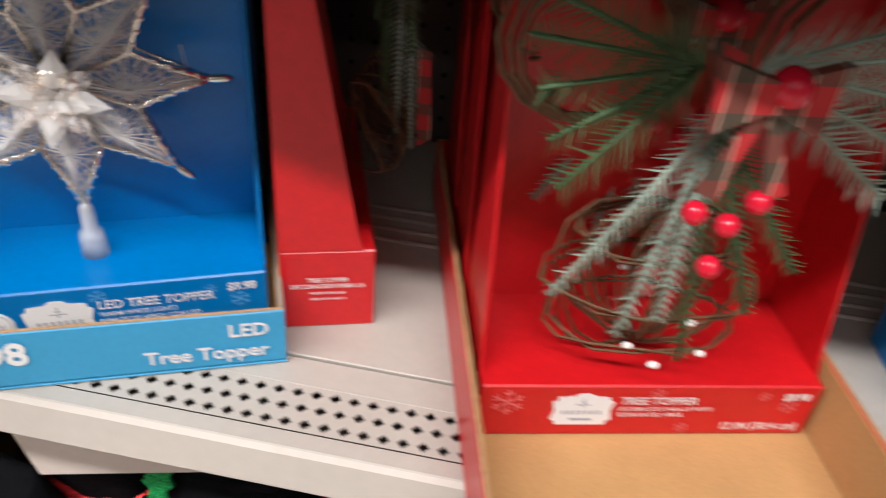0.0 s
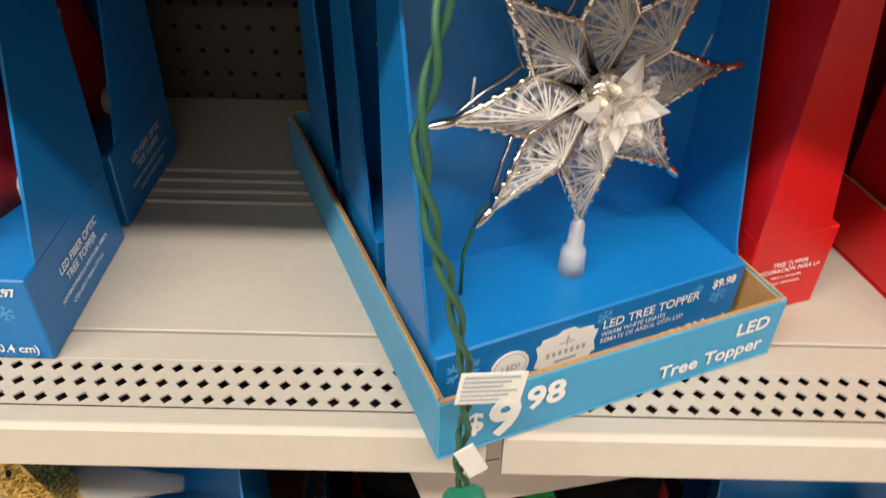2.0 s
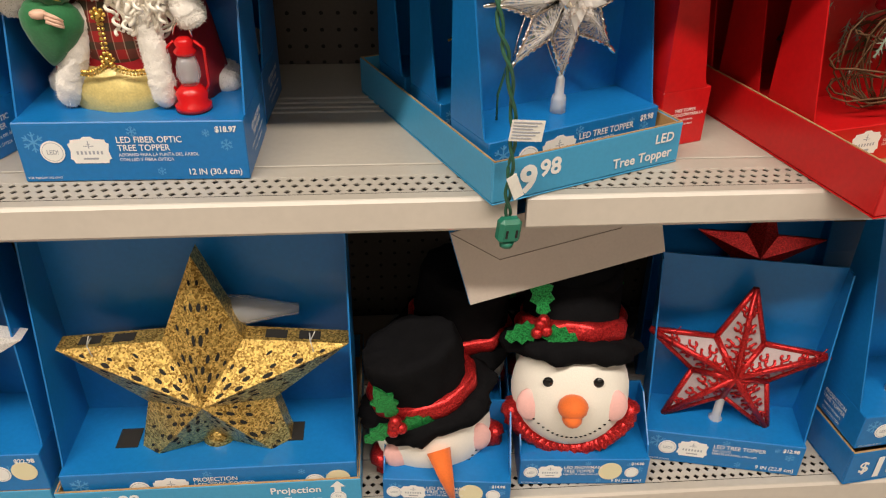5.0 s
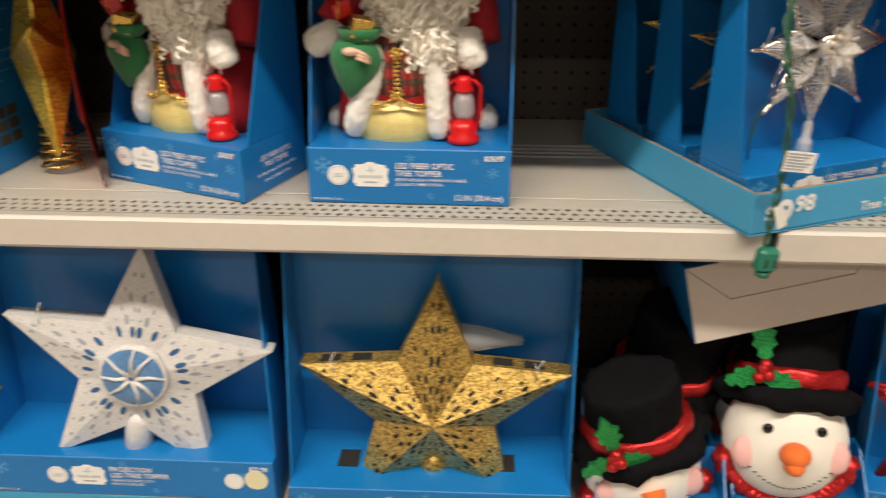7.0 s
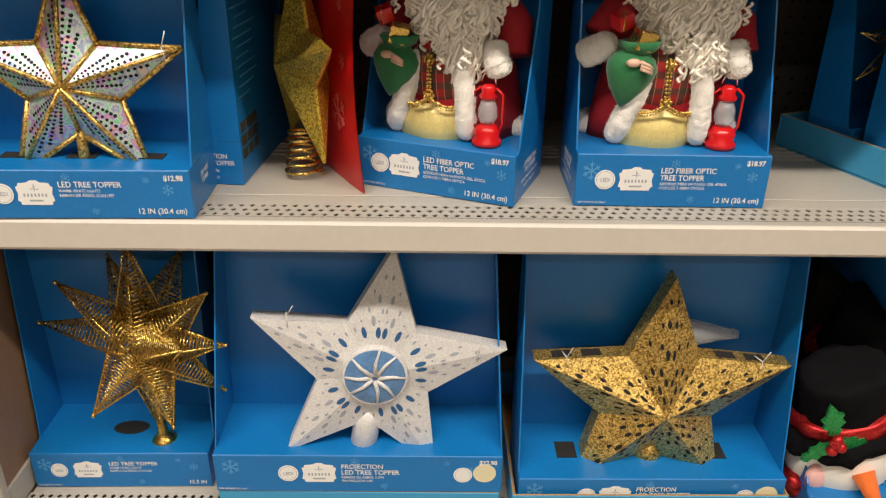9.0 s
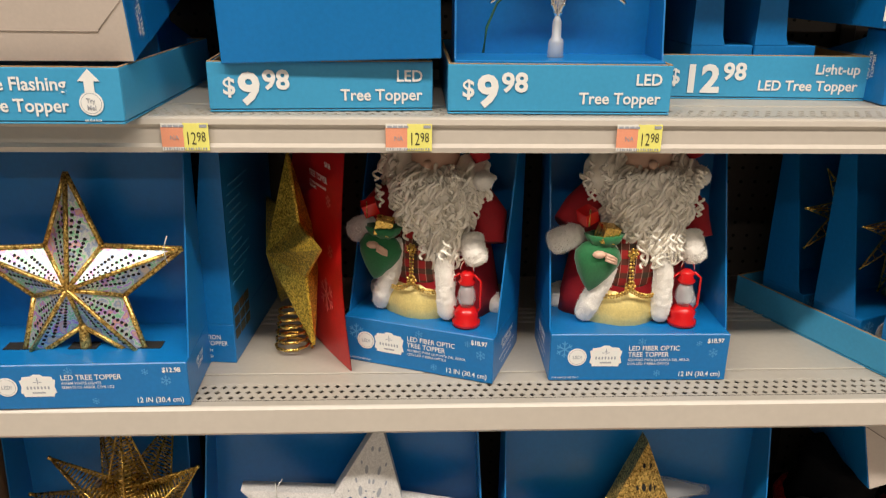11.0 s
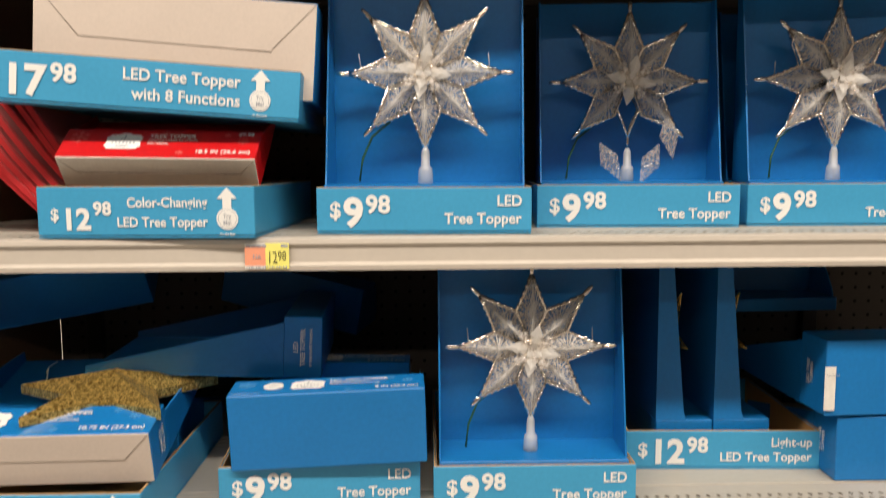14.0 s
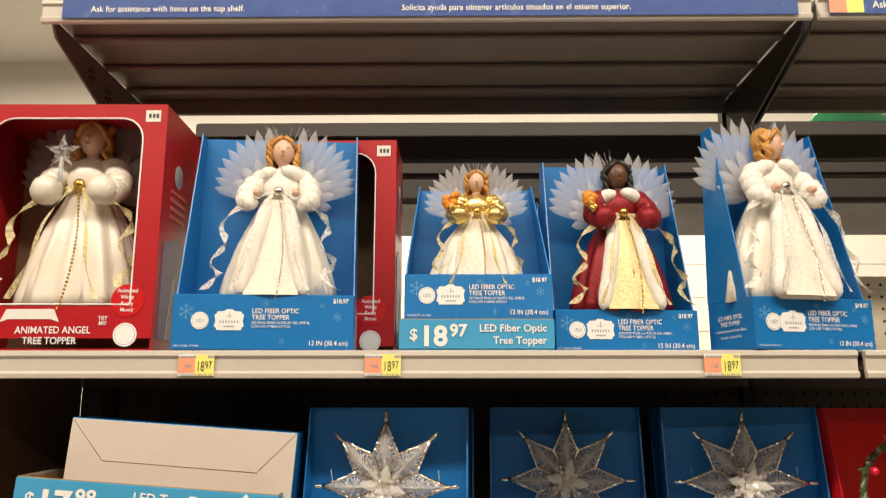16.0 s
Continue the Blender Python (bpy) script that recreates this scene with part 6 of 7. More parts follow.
def ribbon(b, pts, width, mat, waves=3, steps=22):
    """A soft twisting ribbon along pts."""
    pts = [Vector(p) for p in pts]
    vs, fs = [], []
    for j in range(steps + 1):
        t = j / steps * (len(pts) - 1)
        k = min(len(pts) - 2, int(t))
        p0, p1, p2, p3 = (pts[max(0, min(len(pts) - 1, k + o))] for o in (-1, 0, 1, 2))
        f = t - k
        p = 0.5 * ((2 * p1) + (p2 - p0) * f + (2 * p0 - 5 * p1 + 4 * p2 - p3) * f * f + (3 * p1 - p0 - 3 * p2 + p3) * f ** 3)
        a = waves * math.pi * j / steps
        w = Vector((math.cos(a), 0.4, math.sin(a))).normalized() * width
        vs += [tuple(p - w), tuple(p), tuple(p + w)]
    for j in range(steps):
        o = j * 3
        fs += [(o, o + 1, o + 4, o + 3), (o + 1, o + 2, o + 5, o + 4)]
    b.add(vs, fs, mat, True)


def bearded_doll(m, label, seed):
    rnd = random.Random(seed)
    mats = [VELVET, FUR, GOLDCLOTH, TARTAN, CURL, SKIN, GREENFELT, REDPLASTIC, FILM, GOLDWIRE, CHROME]
    b = Build()
    b.lathe([(0.098, 0), (0.096, 0.03), (0.086, 0.09), (0.074, 0.14), (0.052, 0.185), (0.02, 0.21)], 36, 0, ripple=6, amp=0.05, squash=0.66)
    b.ball((-0.014, -0.040, 0.014), (0.054, 0.036, 0.046), 2, 24, 0.12, freq=60)
    b.ball((-0.010, -0.038, 0.092), (0.052, 0.032, 0.056), 3, 24)
    b.fluff([(-0.074, -0.050, 0.002), (-0.066, -0.060, 0.030), (-0.050, -0.064, 0.070), (-0.036, -0.058, 0.120)], 0.0150, 1)
    b.fluff([(0.038, -0.062, 0.002), (0.038, -0.067, 0.035), (0.036, -0.068, 0.075), (0.030, -0.060, 0.120)], 0.0140, 1)
    b.fluff([(-0.100, -0.010, 0.010), (-0.100, 0.02, 0.010), (-0.080, 0.05, 0.010)], 0.015, 1)
    b.fluff([(0.098, -0.016, 0.010), (0.098, 0.02, 0.010), (0.080, 0.05, 0.010)], 0.016, 1)
    # beaded chain with two gold flowers
    for q in range(9):
        for sg in (-1, 1):
            b.ball((-0.013 + sg * 0.0020, -0.0745 - 0.0035 * q / 8, 0.112 - 0.0052 * q), 0.0022, 9, 6)
    for zz in (0.112, 0.063):
        b.ball((-0.013, -0.078, zz), 0.0042, 9, 8)
        for q in range(7):
            b.ball((-0.013 + 0.0062 * math.cos(q * 0.9), -0.077, zz + 0.0062 * math.sin(q * 0.9)), 0.0026, 9, 6)
    for sg in (-1, 1):
        for q in range(14):
            u = q / 13
            b.ball((-0.013 + sg * 0.046 * u, -0.079 + 0.014 * u * u, 0.060 - 0.012 * math.sin(2.4 * u)), 0.0024, 9, 6)
            b.ball((-0.013 + sg * 0.046 * u, -0.078 + 0.014 * u * u, 0.0555 - 0.012 * math.sin(2.4 * u)), 0.0018, 9, 6)
    # head, hat and beard
    b.ball((0.006, -0.026, 0.240), (0.036, 0.034, 0.040), 5, 16)
    b.ball((0.006, -0.062, 0.236), 0.007, 5, 8)
    b.ball((0.010, -0.010, 0.276), (0.046, 0.042, 0.034), 0, 16, 0.1)
    b.tube([(0.02, -0.01, 0.295), (0.055, -0.02, 0.285), (0.078, -0.03, 0.240)], 0.026, 0, 12, 0.012)
    b.puff((0.082, -0.040, 0.214), 0.0145, 1)
    for j in range(9):
        a = math.radians(-100 + 25 * j)
        b.puff((0.006 + 0.040 * math.sin(a), -0.018 - 0.036 * math.cos(a), 0.268), 0.010, 1, 14)
    b.ball((0.010, -0.038, 0.176), (0.060, 0.041, 0.060), 4, 84, 0.10, freq=90, drape=0.35)
    b.ball((0.028, -0.052, 0.128), (0.032, 0.024, 0.034), 4, 48, 0.12, freq=100, drape=0.4)
    b.ball((-0.046, -0.020, 0.216), (0.032, 0.026, 0.042), 4, 44, 0.12, freq=100, drape=0.4)
    b.ball((0.058, -0.020, 0.206), (0.028, 0.026, 0.042), 4, 44, 0.12, freq=100, drape=0.4)
    curls(b, 4, (0.010, -0.040, 0.176), (0.063, 0.045, 0.064), 150, rnd, 0.8, rad=0.0034, wave=0.0056)
    curls(b, 4, (0.028, -0.052, 0.128), (0.034, 0.027, 0.044), 40, rnd, 1.0, rad=0.0032, wave=0.0050, hang=0.008)
    curls(b, 4, (-0.046, -0.020, 0.216), (0.034, 0.030, 0.044), 18, rnd, 0.9)
    curls(b, 4, (0.058, -0.020, 0.206), (0.030, 0.030, 0.044), 16, rnd, 0.9)
    for cx, cz, ax, az, n in ((0.010, 0.176, 0.064, 0.062, 40), (-0.046, 0.216, 0.034, 0.044, 9), (0.058, 0.206, 0.030, 0.044, 9), (0.028, 0.128, 0.032, 0.036, 9)):
        for q in range(n):
            a, t0 = rnd.uniform(-1.5, 1.5), rnd.uniform(0.6, 2.2)
            d = Vector((math.sin(t0) * math.sin(a) * ax, -math.sin(t0) * math.cos(a) * 0.043, math.cos(t0) * az))
            p = Vector((cx, -0.040 if cz > 0.15 else -0.054, cz)) + d
            rr, ph = rnd.uniform(0.0025, 0.0042), rnd.uniform(0, 6)
            b.tube([tuple(p + Vector((rr * math.cos(u * 0.8 + ph), rr * math.sin(u * 0.8 + ph), -0.0016 * u))) for u in range(rnd.randint(9, 15))], 0.0020, 4, 5)
    # arm with sack and presents
    b.tube([(-0.048, -0.004, 0.182), (-0.078, -0.016, 0.160), (-0.096, -0.030, 0.138)], 0.028, 0, 14, 0.025)
    b.fluff([(-0.124, -0.036, 0.112), (-0.106, -0.046, 0.124), (-0.080, -0.056, 0.138)], 0.0175, 1)
    b.lathe([(0.002, -0.044), (0.010, -0.036), (0.022, -0.020), (0.031, -0.002), (0.033, 0.010), (0.027, 0.022), (0.016, 0.030)], 24, 6, T((-0.064, -0.076, 0.100)) @ Matrix.Rotation(0.18, 4, "Y"), ripple=5, amp=0.08, squash=0.62)
    b.lathe([(0.012, 0.0), (0.022, 0.008), (0.027, 0.018), (0.024, 0.019), (0.012, 0.008)], 24, 6, T((-0.056, -0.078, 0.124)), ripple=7, amp=0.16, squash=0.7)
    b.box(-0.013, 0.013, -0.011, 0.011, -0.010, 0.014, 9, at=T((-0.054, -0.082, 0.142)) @ pose(0, 0, 0, 8, 12, 20))
    b.box(-0.011, 0.011, -0.011, 0.011, -0.010, 0.010, 7, at=T((-0.080, -0.070, 0.166)) @ pose(0, 0, 0, 12, -20, 25))
    b.tube([(-0.080, -0.082, 0.154), (-0.080, -0.083, 0.178)], 0.0012, 9, 4)
    b.ball((-0.066, -0.096, 0.118), (0.010, 0.006, 0.0055), 5, 10)
    for q in range(3):
        b.tube([(-0.058, -0.100, 0.120 - 0.004 * q), (-0.048, -0.101, 0.116 - 0.004 * q), (-0.042, -0.098, 0.111 - 0.003 * q)], 0.0026, 5, 6, 0.0018)
    # arm with lantern
    b.tube([(0.052, -0.002, 0.182), (0.086, -0.012, 0.150), (0.090, -0.026, 0.118)], 0.030, 0, 14, 0.026)
    b.fluff([(0.084, -0.056, 0.094), (0.076, -0.060, 0.116), (0.070, -0.052, 0.140)], 0.0170, 1)
    o = T((0.070, -0.068, 0.0012)) @ Matrix.Scale(1.1, 4)
    b.lathe([(0.019, 0), (0.019, 0.006), (0.015, 0.009), (0.017, 0.018), (0.012, 0.024), (0.009, 0.026)], 18, 7, o)
    b.lathe([(0.008, 0.026), (0.0125, 0.036), (0.012, 0.046), (0.008, 0.058)], 18, 8, o)
    b.lathe([(0.010, 0.058), (0.012, 0.062), (0.008, 0.066), (0.010, 0.072), (0.005, 0.076)], 18, 7, o)
    for sg in (-1, 1):
        b.tube([(sg * 0.012, 0, 0.016), (sg * 0.019, 0, 0.026), (sg * 0.019, 0, 0.064), (sg * 0.010, 0, 0.072)], 0.0018, 7, 6, at=o)
    b.tube([(0.009 * math.cos(q * 0.5), 0, 0.076 + 0.016 * math.sin(q * 0.5)) for q in range(7)], 0.0012, 10, 5, at=o)
    ob = b.obj("bearded_doll", mats)
    ob.matrix_basis = m
    return tagged(ob, label, "plush doll", "bearded plush dolls")


bearded_doll(pose(0.822, 0.152, S2 + 0.071, 0, 0, 0) @ Matrix.Scale(0.95, 4), "plush bearded doll in red robe with sack and lantern", 3)
bearded_doll(pose(0.552, 0.176, S2 + 0.069, 0, 0, -21) @ Matrix.Scale(0.93, 4), "plush bearded doll in red robe turned in its box", 5)
bearded_doll(pose(0.835, 0.283, S2 + 0.071, 0, 0, 0) @ Matrix.Scale(0.94, 4), "plush bearded doll in red robe standing behind another", 7)


def angel(m, label, h, robe, over, hair, skin, sleeve, fur, sash, seed, gold=False, facing=0.0, lamp=True, panel=None, wide=1.0):
    rnd = random.Random(seed)
    mats = [robe, over, hair, skin, FEATHER, sleeve, FUR, sash, AMBER, GOLDWIRE, CHROME, FILM, panel or robe]
    b = Build()
    k = h / 0.29
    b.lathe([(0.088 * wide, 0), (0.086 * wide, 0.02), (0.075 * wide, 0.07), (0.058 * wide, 0.12), (0.036, 0.165), (0.026, 0.185)], 72, 0, ripple=12, amp=0.10, squash=0.72)
    b.lathe([(0.092 * wide, 0.0), (0.084 * wide, 0.045), (0.068 * wide, 0.10), (0.045, 0.150), (0.030, 0.180)], 64, 1, T((0, 0.009, 0)), ripple=8, amp=0.12, squash=0.70)
    b.ball((0, -0.002, 0.200), (0.036, 0.026, 0.034), 5, 14, 0.08)
    b.tube([(0.036 * math.cos(q * 0.45), 0.027 * math.sin(q * 0.45) - 0.002, 0.180) for q in range(14)], 0.005, 7, 6, closed=True)
    if fur:
        for sg in (-1, 1):
            b.fluff([(sg * 0.052, -0.066, 0.004), (sg * 0.036, -0.056, 0.07), (sg * 0.016, -0.032, 0.172)], 0.0125, 6)
        b.fluff([(0.032 * math.sin(a * 0.5), -0.024 * math.cos(a * 0.5), 0.220 + 0.006 * math.cos(a)) for a in range(13)], 0.0145, 6)
        b.add([(-0.012, -0.034, 0.170), (0.012, -0.034, 0.170), (0.044, -0.072, 0.004), (0.0, -0.078, 0.004), (-0.044, -0.072, 0.004)], [(0, 4, 3, 2, 1)], 12)
    for sg in (-1, 1):
        if sleeve == FUR:
            for sx, sy, sz, rr in ((0.036, -0.004, 0.212, 0.017), (0.047, -0.014, 0.198, 0.018), (0.052, -0.028, 0.182, 0.018), (0.053, -0.036, 0.168, 0.017), (0.044, -0.044, 0.162, 0.012)):
                b.puff((sg * sx, sy, sz), (rr, rr * 0.95, rr), 6, 22)
        else:
            arm = [(0.022, 0.000, 0.220, 0.015), (0.038, -0.004, 0.213, 0.019), (0.050, -0.014, 0.196, 0.018), (0.056, -0.026, 0.180, 0.016), (0.050, -0.038, 0.172, 0.018), (0.040, -0.048, 0.172, 0.021)]
            for q in range(5):
                p0, p1 = arm[q], arm[q + 1]
                b.tube([(sg * p0[0], p0[1], p0[2]), (sg * (p0[0] + p1[0]) / 2, (p0[1] + p1[1]) / 2, (p0[2] + p1[2]) / 2), (sg * p1[0], p1[1], p1[2])], p0[3], 5, 14, p1[3])
                b.ball((sg * p1[0], p1[1], p1[2]), p1[3] * 1.03, 5, 14, 0.10, freq=160)
            if fur:
                b.puff((sg * 0.040, -0.050, 0.172), (0.012, 0.012, 0.021), 6, 20)
        b.ball((sg * 0.032, -0.054, 0.176), (0.007, 0.010, 0.007), 3, 8)
        fan_feathers(b, 4, sg * 0.026, 0.024, 0.180, sg, 9, 0.136, (2, 74), 0.0092)
        fan_feathers(b, 4, sg * 0.022, 0.018, 0.180, sg, 5, 0.080, (20, 100), 0.0088)
    b.lathe([(0.010, 0.225), (0.009, 0.245)], 10, 3)
    hd = T((0, -0.004, 0.262)) @ Matrix.Rotation(math.radians(facing), 4, "Z")
    b.ball((0, 0, 0), (0.020, 0.021, 0.025), 3, 16, at=hd)
    b.ball((0, -0.021, -0.003), (0.003, 0.004, 0.004), 3, 8, at=hd)
    b.ball((0, 0.010, 0.008), (0.0245, 0.0205, 0.0235), 2, 22, 0.14, at=hd, freq=150)
    for sg in (-1, 1):
        b.ball((sg * 0.0075, -0.0185, 0.003), (0.0022, 0.0014, 0.0013), 2, 8, at=hd)
        b.tube([(sg * 0.002, -0.012, 0.025), (sg * 0.013, -0.013, 0.018), (sg * 0.021, -0.007, 0.004)], 0.0042, 2, 6, at=hd)
    b.ball((0, -0.0195, -0.0105), (0.0035, 0.0015, 0.0011), 8, 8, at=hd)
    for j in range(44):
        a = rnd.uniform(1.2, 5.08)
        x, y, z = 0.024 * math.sin(a), -0.020 * math.cos(a), rnd.uniform(-0.022, 0.014)
        b.tube([(x + 0.004 * math.cos(q * 1.1), y + 0.004 * math.sin(q * 1.1), z + 0.010 - q * 0.0048) for q in range(8)], 0.0034, 2, 5, at=hd)
    # sash ends, beads and bulbs
    for sg in (-1, 1):
        ribbon(b, [(sg * 0.02, -0.034, 0.178), (sg * 0.066, -0.044, 0.150), (sg * 0.088, -0.046, 0.120), (sg * 0.076, -0.062, 0.088), (sg * 0.100, -0.058, 0.058), (sg * 0.082, -0.072, 0.036), (sg * 0.108, -0.070, 0.012)], 0.0060, 7, 5)
        ribbon(b, [(sg * 0.01, -0.038, 0.178), (sg * 0.030, -0.066, 0.120), (sg * 0.040, -0.078, 0.060), (sg * 0.060, -0.084, 0.010)], 0.004, 7, 2)
    for j in range(34):
        t = j / 33
        b.ball((0.002 + 0.014 * math.sin(2.5 * t), -0.040 - 0.045 * t, 0.176 - 0.180 * t), 0.0021, 9 if gold else 10, 6)
    b.ball((0.0, -0.036, 0.184), (0.009, 0.006, 0.008), 9 if gold else 10, 10)
    if lamp:
        for j in range(7):
            b.ball((-0.060 + rnd.uniform(-0.012, 0.012), -0.052, 0.205 + rnd.uniform(-0.012, 0.014)), 0.0095, 8, 8, 0.3)
        for j in range(4):
            b.ball((-0.052 + rnd.uniform(-0.014, 0.014), -0.060, 0.186 + rnd.uniform(-0.008, 0.008)), 0.006, 9, 8)
    for j in range(22):
        a = rnd.uniform(-0.5, 0.5)
        b.tube([(0.01 * a, 0.03, 0.27), (0.09 * a, 0.034, 0.27 + rnd.uniform(0.03, 0.055))], 0.00045, 4, 3)
    ob = b.obj("angel_doll", mats)
    ob.matrix_basis = m @ Matrix.Scale(k, 4)
    return tagged(ob, label, "angel doll", "angel dolls")


angel(pose(0.374, 0.080, S5 + 0.080, 0, 0, 3), "angel doll in white fur-trimmed robe with feather wings", 0.275, SATIN, LACE, BLONDE, SKIN, FUR, True, SHEERWHITE, 11, lamp=False, facing=8, panel=LACE)
angel(pose(0.692, 0.100, S5 + 0.098, 0, 0, 0), "angel doll in gold bodice and ivory skirt with feather wings", 0.205, LACE, SATIN, BLONDE, SKIN, LAME, False, SHEERGOLD, 12, True, wide=1.2)
angel(pose(0.930, 0.125, S5 + 0.064, 0, 0, 4), "dark-haired angel doll in red velvet robe with white fur trim", 0.262, REDROBE, REDROBE, DARKHAIR, DARKSKIN, REDROBE, True, SHEERGOLD, 13, True, panel=BROCADE)
angel(pose(1.166, 0.068, S5 + 0.076, 0, 0, 14), "angel doll in white fur-trimmed robe with its head turned", 0.285, SATIN, LACE, BLONDE, SKIN, FUR, True, SHEERWHITE, 14, lamp=False, facing=38, panel=LACE)
big = angel(pose(0.044, 0.110, S5 + 0.068, 0, 0, 0), "angel doll in ivory satin gown behind a carton window", 0.325, SATIN, SATIN, BLONDE, SKIN, SATIN, False, SHEERGOLD, 15, True, lamp=False)
wand = thing("clear_star_wand", pose(0.030, 0.034, S5 + 0.318), "small clear star held before the angel doll", "ornament")
star_body(0.030, 0.012, 0.008, 0.008).obj("star", CLEAR, wand)
Build().lathe([(0.004, -0.05), (0.0035, -0.01)], 8).obj("stick", FROST, wand)


def snowman(m, label, seed, hat_h, tilt, nose_down):
    mats = [FLEECE, BLACKPLUSH, BLACKBEAD, REDGLIT, GREENGLIT, ORANGEFELT, BLACKBEAD, BLUSH, BERRY]
    b = Build()
    b.ball((0, 0.03, 0), (0.084, 0.062, 0.088), 0, 28)
    h = T((0, 0.034 if nose_down else 0.044, 0.052 if nose_down else 0.064)) @ Matrix.Rotation(math.radians(tilt), 4, "Y") @ Matrix.Rotation(math.radians(8 if nose_down else -14), 4, "X")
    b.lathe([(0.060, -0.010), (0.074, -0.014), (0.086, -0.016), (0.094, -0.010), (0.097, -0.001), (0.094, 0.007), (0.086, 0.013), (0.074, 0.015), (0.064, 0.015)], 72, 1, h, ripple=6, amp=0.04, squash=0.80, crumple=0.13)
    b.lathe([(0.070, 0.008), (0.069, 0.025), (0.067, hat_h * 0.40), (0.067, hat_h * 0.55), (0.066, hat_h * 0.70), (0.067, hat_h * 0.85), (0.067, hat_h * 0.96), (0.062, hat_h + 0.002), (0.045, hat_h + 0.003), (0.02, hat_h), (0.004, hat_h)], 64, 1, h, ripple=3, amp=0.03, squash=0.78, crumple=0.09)
    b.lathe([(0.073, 0.010), (0.077, 0.016), (0.078, 0.024), (0.077, 0.032), (0.075, 0.037), (0.070, 0.040)], 64, 3, h, ripple=9, amp=0.03, squash=0.79, crumple=0.06)
    for lx, lz, a, s in ((-0.048, 0.075, -8, 1.1), (-0.070, 0.022, 70, 1.0), (-0.022, 0.020, -82, 1.0)):
        r = h @ T((lx, -0.060, lz)) @ Matrix.Rotation(math.radians(a), 4, "Y") @ Matrix.Scale(s, 4)
        out = [(0, -0.026), (0.009, -0.020), (0.007, -0.012), (0.015, -0.006), (0.011, 0.002), (0.015, 0.010), (0.008, 0.014), (0.006, 0.022), (0, 0.034), (-0.006, 0.022), (-0.008, 0.014), (-0.015, 0.010), (-0.011, 0.002), (-0.015, -0.006), (-0.007, -0.012), (-0.009, -0.020)]
        b.prism(out, -0.002, 0.002, "y", 4, r)
    for q in ((-0.048, -0.066, 0.036), (-0.040, -0.068, 0.028), (-0.052, -0.066, 0.024), (-0.044, -0.066, 0.042)):
        b.ball(q, 0.0085, 3, 10, at=h)
    # face

    def skin_at(x, z, out=0.0):
        return (x, 0.03 - 0.062 * math.sqrt(max(0.0, 1 - (x / 0.084) ** 2 - (z / 0.088) ** 2)) - out, z)
    for sg in (-1, 1):
        b.ball(skin_at(sg * 0.034, 0.036, 0.001), (0.0075, 0.004, 0.0075), 6, 12)
        p = skin_at(sg * 0.058, -0.006, -0.0045)
        b.ball(p, (0.019, 0.0095, 0.025), 7, 16)
    nz = 0.004
    if nose_down:
        b.tube([skin_at(0, nz, -0.002), (0.003, -0.056, nz - 0.028), (0.006, -0.062, nz - 0.070)], 0.017, 5, 12, 0.003)
    else:
        b.ball(skin_at(-0.001, 0.008, 0.008), (0.021, 0.020, 0.017), 5, 14)
        b.ball(skin_at(-0.002, -0.006, 0.012), (0.014, 0.018, 0.012), 5, 12)
    for j in range(17):
        t = -1 + 2 * j / 16
        x, z = 0.052 * t, -0.052 + 0.026 * t * t
        b.ball(skin_at(x, z, 0.0006), (0.0024, 0.0012, 0.0010), 6, 6)
    for j in range(26):
        a = math.radians(195 + 150 * j / 25)
        b.ball((0.086 * math.cos(a), 0.018, 0.082 * math.sin(a) - 0.006), (0.015, 0.022, 0.014), 3, 9, 0.4, freq=120)
    ob = b.obj("snowman_doll", mats)
    ob.matrix_basis = m
    return tagged(ob, label, "snowman doll", "snowman dolls")


snowman(pose(1.346, 0.054, 0.322, -12, -3, -8), "plush snowman head in black hat with holly, smiling", 1, 0.12, 3, False)
snowman(pose(1.156, 0.044, 0.266, -2, -9, 5), "plush snowman head in tall black hat tipped forward", 2, 0.108, -6, True)
snowman(pose(1.190, 0.225, 0.285, 0, -6, 180), "plush snowman head standing behind in shade", 3, 0.14, 2, False)
snowman(pose(1.375, 0.225, 0.285, 0, 4, 180), "plush snowman head standing behind in shade", 4, 0.14, 2, False)

# grapevine ornament in the red box
rnd = random.Random(21)


def sprig(b, p0, p1, mat, ln, n, bend=0.0):
    a, c = Vector(p0), Vector(p1)
    d = (c - a).normalized()
    b.tube([tuple(a), tuple(c)], 0.0012, mat, 4)
    for i in range(n):
        t = i / n
        p = a.lerp(c, t)
        for sg in (-1, 1):
            s = d.cross(Vector((0.1, 1, 0.1))).normalized() * sg
            q = p + (s + d * 0.75 + Vector((0, rnd.uniform(-0.6, 0.3), 0))).normalized() * ln * (1 - 0.6 * t) * rnd.uniform(0.8, 1.15)
            b.add([tuple(p - d * 0.0009), tuple(p + d * 0.0009), tuple(q)], [(0, 1, 2)], mat)


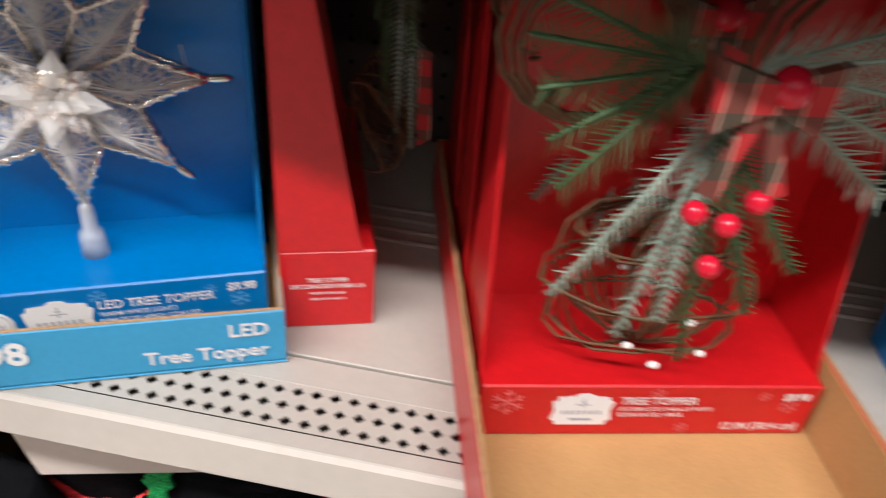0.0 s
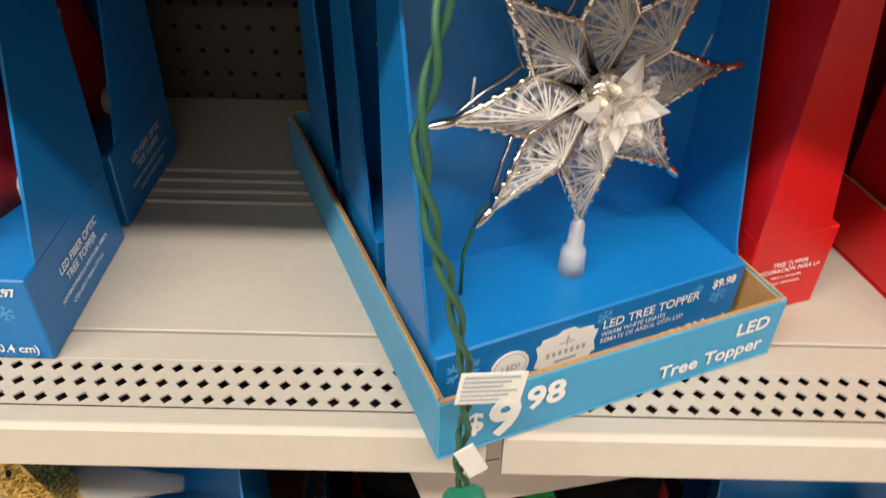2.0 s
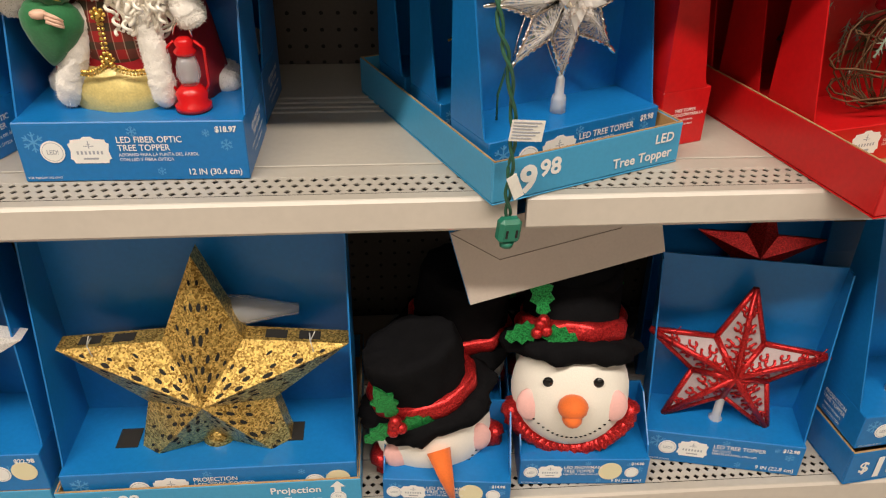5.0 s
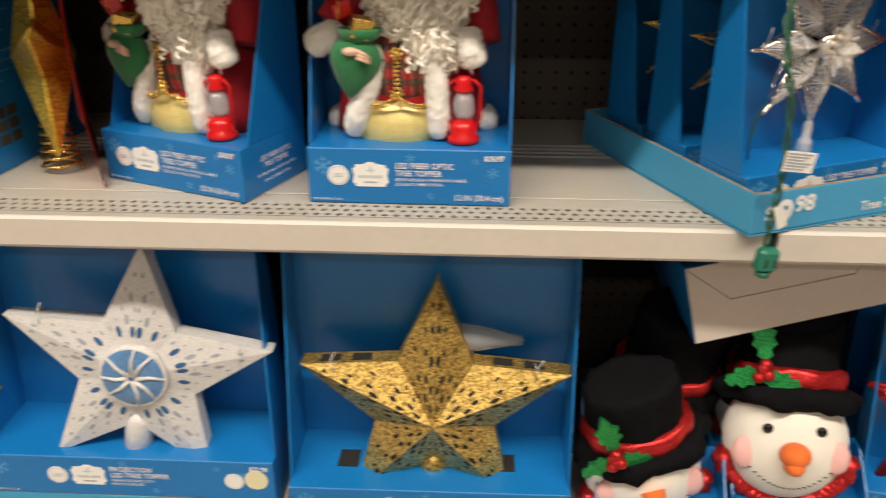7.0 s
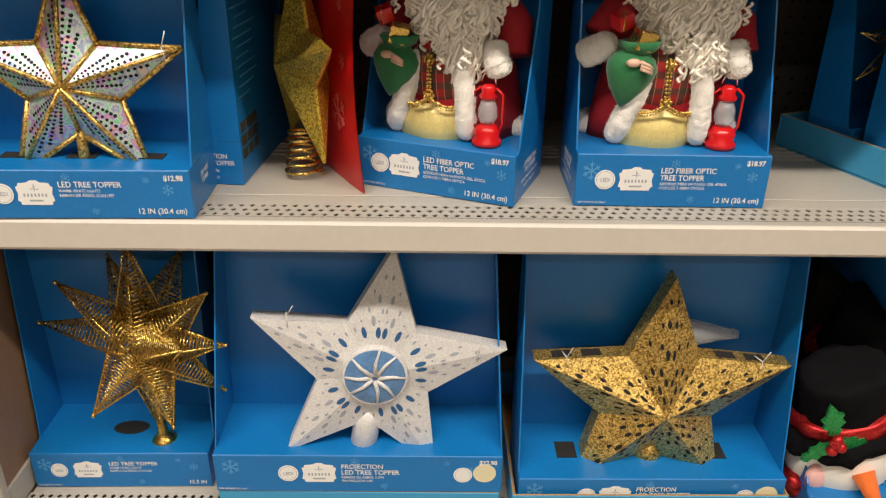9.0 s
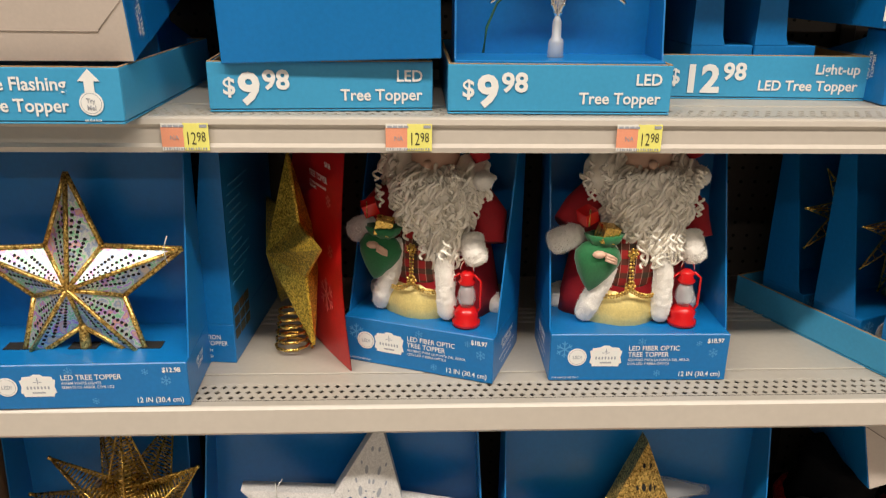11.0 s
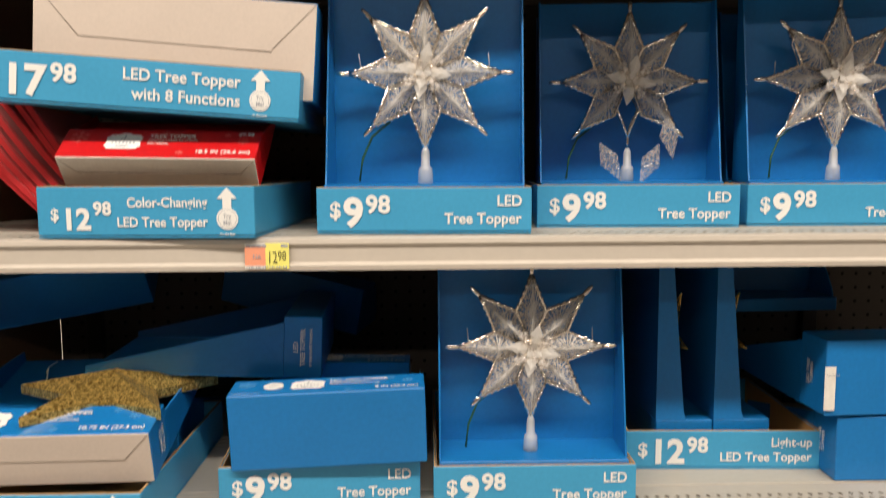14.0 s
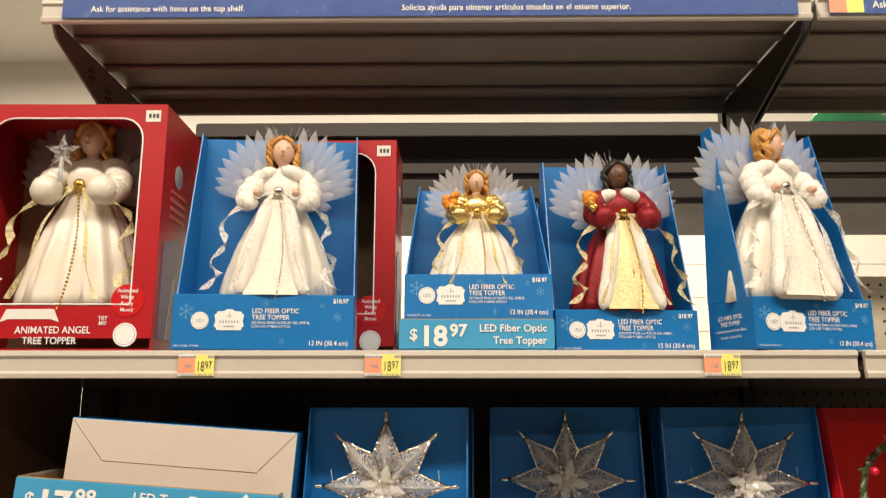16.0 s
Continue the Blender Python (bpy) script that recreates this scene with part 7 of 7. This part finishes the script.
def grapevine(m, label, s=1.0):
    root = thing("grapevine_topper", m @ Matrix.Scale(s, 4), label, "tree topper", "grapevine toppers")
    for i in range(13):
        a, tl = rnd.uniform(0, 3.1), rnd.uniform(-0.5, 0.5)
        pts = [(0.052 * math.cos(q * 0.42) * math.cos(a), 0.028 * math.cos(q * 0.42) * math.sin(a) + 0.004 * math.sin(q), 0.050 + 0.045 * math.sin(q * 0.42 + tl)) for q in range(15)]
        Build().tube(pts, rnd.uniform(0.0006, 0.0011), n=5, closed=True).obj("twig_loop", TWIG, root)
    for z in (0.02, 0.045, 0.075):
        for q in range(2):
            rr = (0.05, 0.056, 0.042)[(0.02, 0.045, 0.075).index(z)] + 0.002 * q
            Build().tube([(rr * math.cos(j * 0.45), rr * 0.6 * math.sin(j * 0.45), z + rnd.uniform(-0.004, 0.004)) for j in range(14)], 0.0009, n=5, closed=True).obj("twig_hoop", TWIG, root)
    for sg in (-1, 1):
        for q in range(3):
            Build().tube([(sg * (0.055 + (0.040 - q * 0.004) * math.cos(j * 0.45)), -0.004 * q, 0.172 + (0.038 - q * 0.003) * math.sin(j * 0.45)) for j in range(14)], 0.0016, n=5, closed=True).obj("wing_loop", TWIG, root)
        b = Build()
        for j in range(5):
            sprig(b, (sg * 0.012, -0.018, 0.17), (sg * (0.095 - 0.006 * j), -0.028 - 0.004 * j, 0.205 - 0.020 * j), 0, 0.026, 26)
        b.obj("pine_spray", FROSTNEEDLE if sg > 0 else NEEDLE, root)
    for j, (x1, z1, mt) in enumerate(((-0.066, 0.070, FROSTNEEDLE), (-0.030, 0.045, FROSTNEEDLE), (0.005, 0.030, NEEDLE), (0.030, 0.060, NEEDLE), (-0.012, 0.055, FROSTNEEDLE), (0.045, 0.085, NEEDLE))):
        b = Build()
        sprig(b, (0.0, -0.022, 0.150), (x1, -0.045, z1), 0, 0.016, 30)
        b.obj("sprig", mt, root)
    for x, z in ((-0.012, 0.118), (0.014, 0.124), (0.004, 0.112), (0.002, 0.090), (0.010, 0.175)):
        Build().ball((x, -0.048, z), 0.0056 if z < 0.15 else 0.0085, n=12).obj("berry", BERRY, root)
    for sg in (-1, 1):
        Build().prism([(0, -0.006), (sg * 0.022, -0.016), (sg * 0.025, 0.014), (0, 0.006)], -0.052, -0.046, "y", at=T((0.004, 0, 0.172))).obj("bow_loop", TARTAN, root)
        Build().prism([(0, 0), (sg * 0.010, -0.040), (sg * 0.019, -0.036), (sg * 0.005, 0.0)], -0.050, -0.047, "y", at=T((0.004, 0, 0.165))).obj("bow_tail", TARTAN, root)
    for x, z in ((-0.02, 0.035), (0.008, 0.05), (-0.004, 0.022), (0.018, 0.03)):
        Build().ball((x, -0.040, z), (0.003, 0.002, 0.002), n=8, rough=0.4).obj("snow_dab", FUR, root)
    return root


grapevine(REDTRAY @ T((-0.008, 0.150, 0.052)), "grapevine angel tree topper with frosted pine and red berries", 1.25)
grapevine(REDTRAY @ T((0.0, 0.250, 0.052)), "grapevine angel tree topper in the box behind", 1.25)
pick = thing("grapevine_topper", pose(1.478, 0.255, S2 + 0.078) @ Matrix.Scale(1.08, 4), "dark grapevine topper with frosted sprig and plaid ribbon in shade", "tree topper", "grapevine toppers")
for q in range(8):
    Build().tube([((0.026 - 0.002 * q) * math.cos(j * 0.45 + q) - 0.012, 0.034 * math.sin(j * 0.45), 0.042 + 0.036 * math.sin(j * 0.45 + q * 0.8)) for j in range(14)], 0.0011, n=5, closed=True).obj("twig_loop", TWIG, pick)
for q, (x0, x1, z0, z1, mt) in enumerate(((0.0, 0.002, 0.16, 0.032, FROSTNEEDLE), (0.008, 0.014, 0.15, 0.022, FROSTNEEDLE), (-0.008, -0.006, 0.17, 0.050, NEEDLE), (0.0, -0.014, 0.23, 0.12, NEEDLE), (0.004, 0.012, 0.23, 0.10, NEEDLE))):
    b = Build()
    sprig(b, (x0, -0.01 - 0.003 * q, z0), (x1, -0.014 - 0.003 * q, z1), 0, 0.014, 34)
    b.obj("sprig", mt, pick)
Build().prism([(0.014, 0.10), (0.024, 0.098), (0.028, 0.030), (0.018, 0.022)], -0.012, -0.010, "y").obj("ribbon_tail", TARTAN, pick)
wr = thing("small_wreath", pose(1.358, 0.115, S4 + 0.190, 0, 0, 6), "small frosted green wreath in a red box", "wreath")
Build().tube([(0.075 * math.cos(j * 0.3), 0, 0.075 * math.sin(j * 0.3)) for j in range(21)], 0.006, n=6, closed=True).obj("ring", TWIG, wr)
b = Build()
for j in range(60):
    a = j * math.pi / 30
    p = Vector((0.075 * math.cos(a), -0.006, 0.075 * math.sin(a)))
    q = p + Vector((0.020 * math.cos(a + 0.7) + rnd.uniform(-0.008, 0.008), -0.012, 0.020 * math.sin(a + 0.7) + rnd.uniform(-0.008, 0.008)))
    sprig(b, tuple(p), tuple(q), 0 if j % 3 else 1, 0.012, 7)
b.obj("pine", [NEEDLE, FROSTNEEDLE], wr)
for j in range(7):
    Build().ball((0.075 * math.cos(j * 0.9), -0.022, 0.075 * math.sin(j * 0.9)), 0.007, n=10).obj("berry", BERRY, wr)
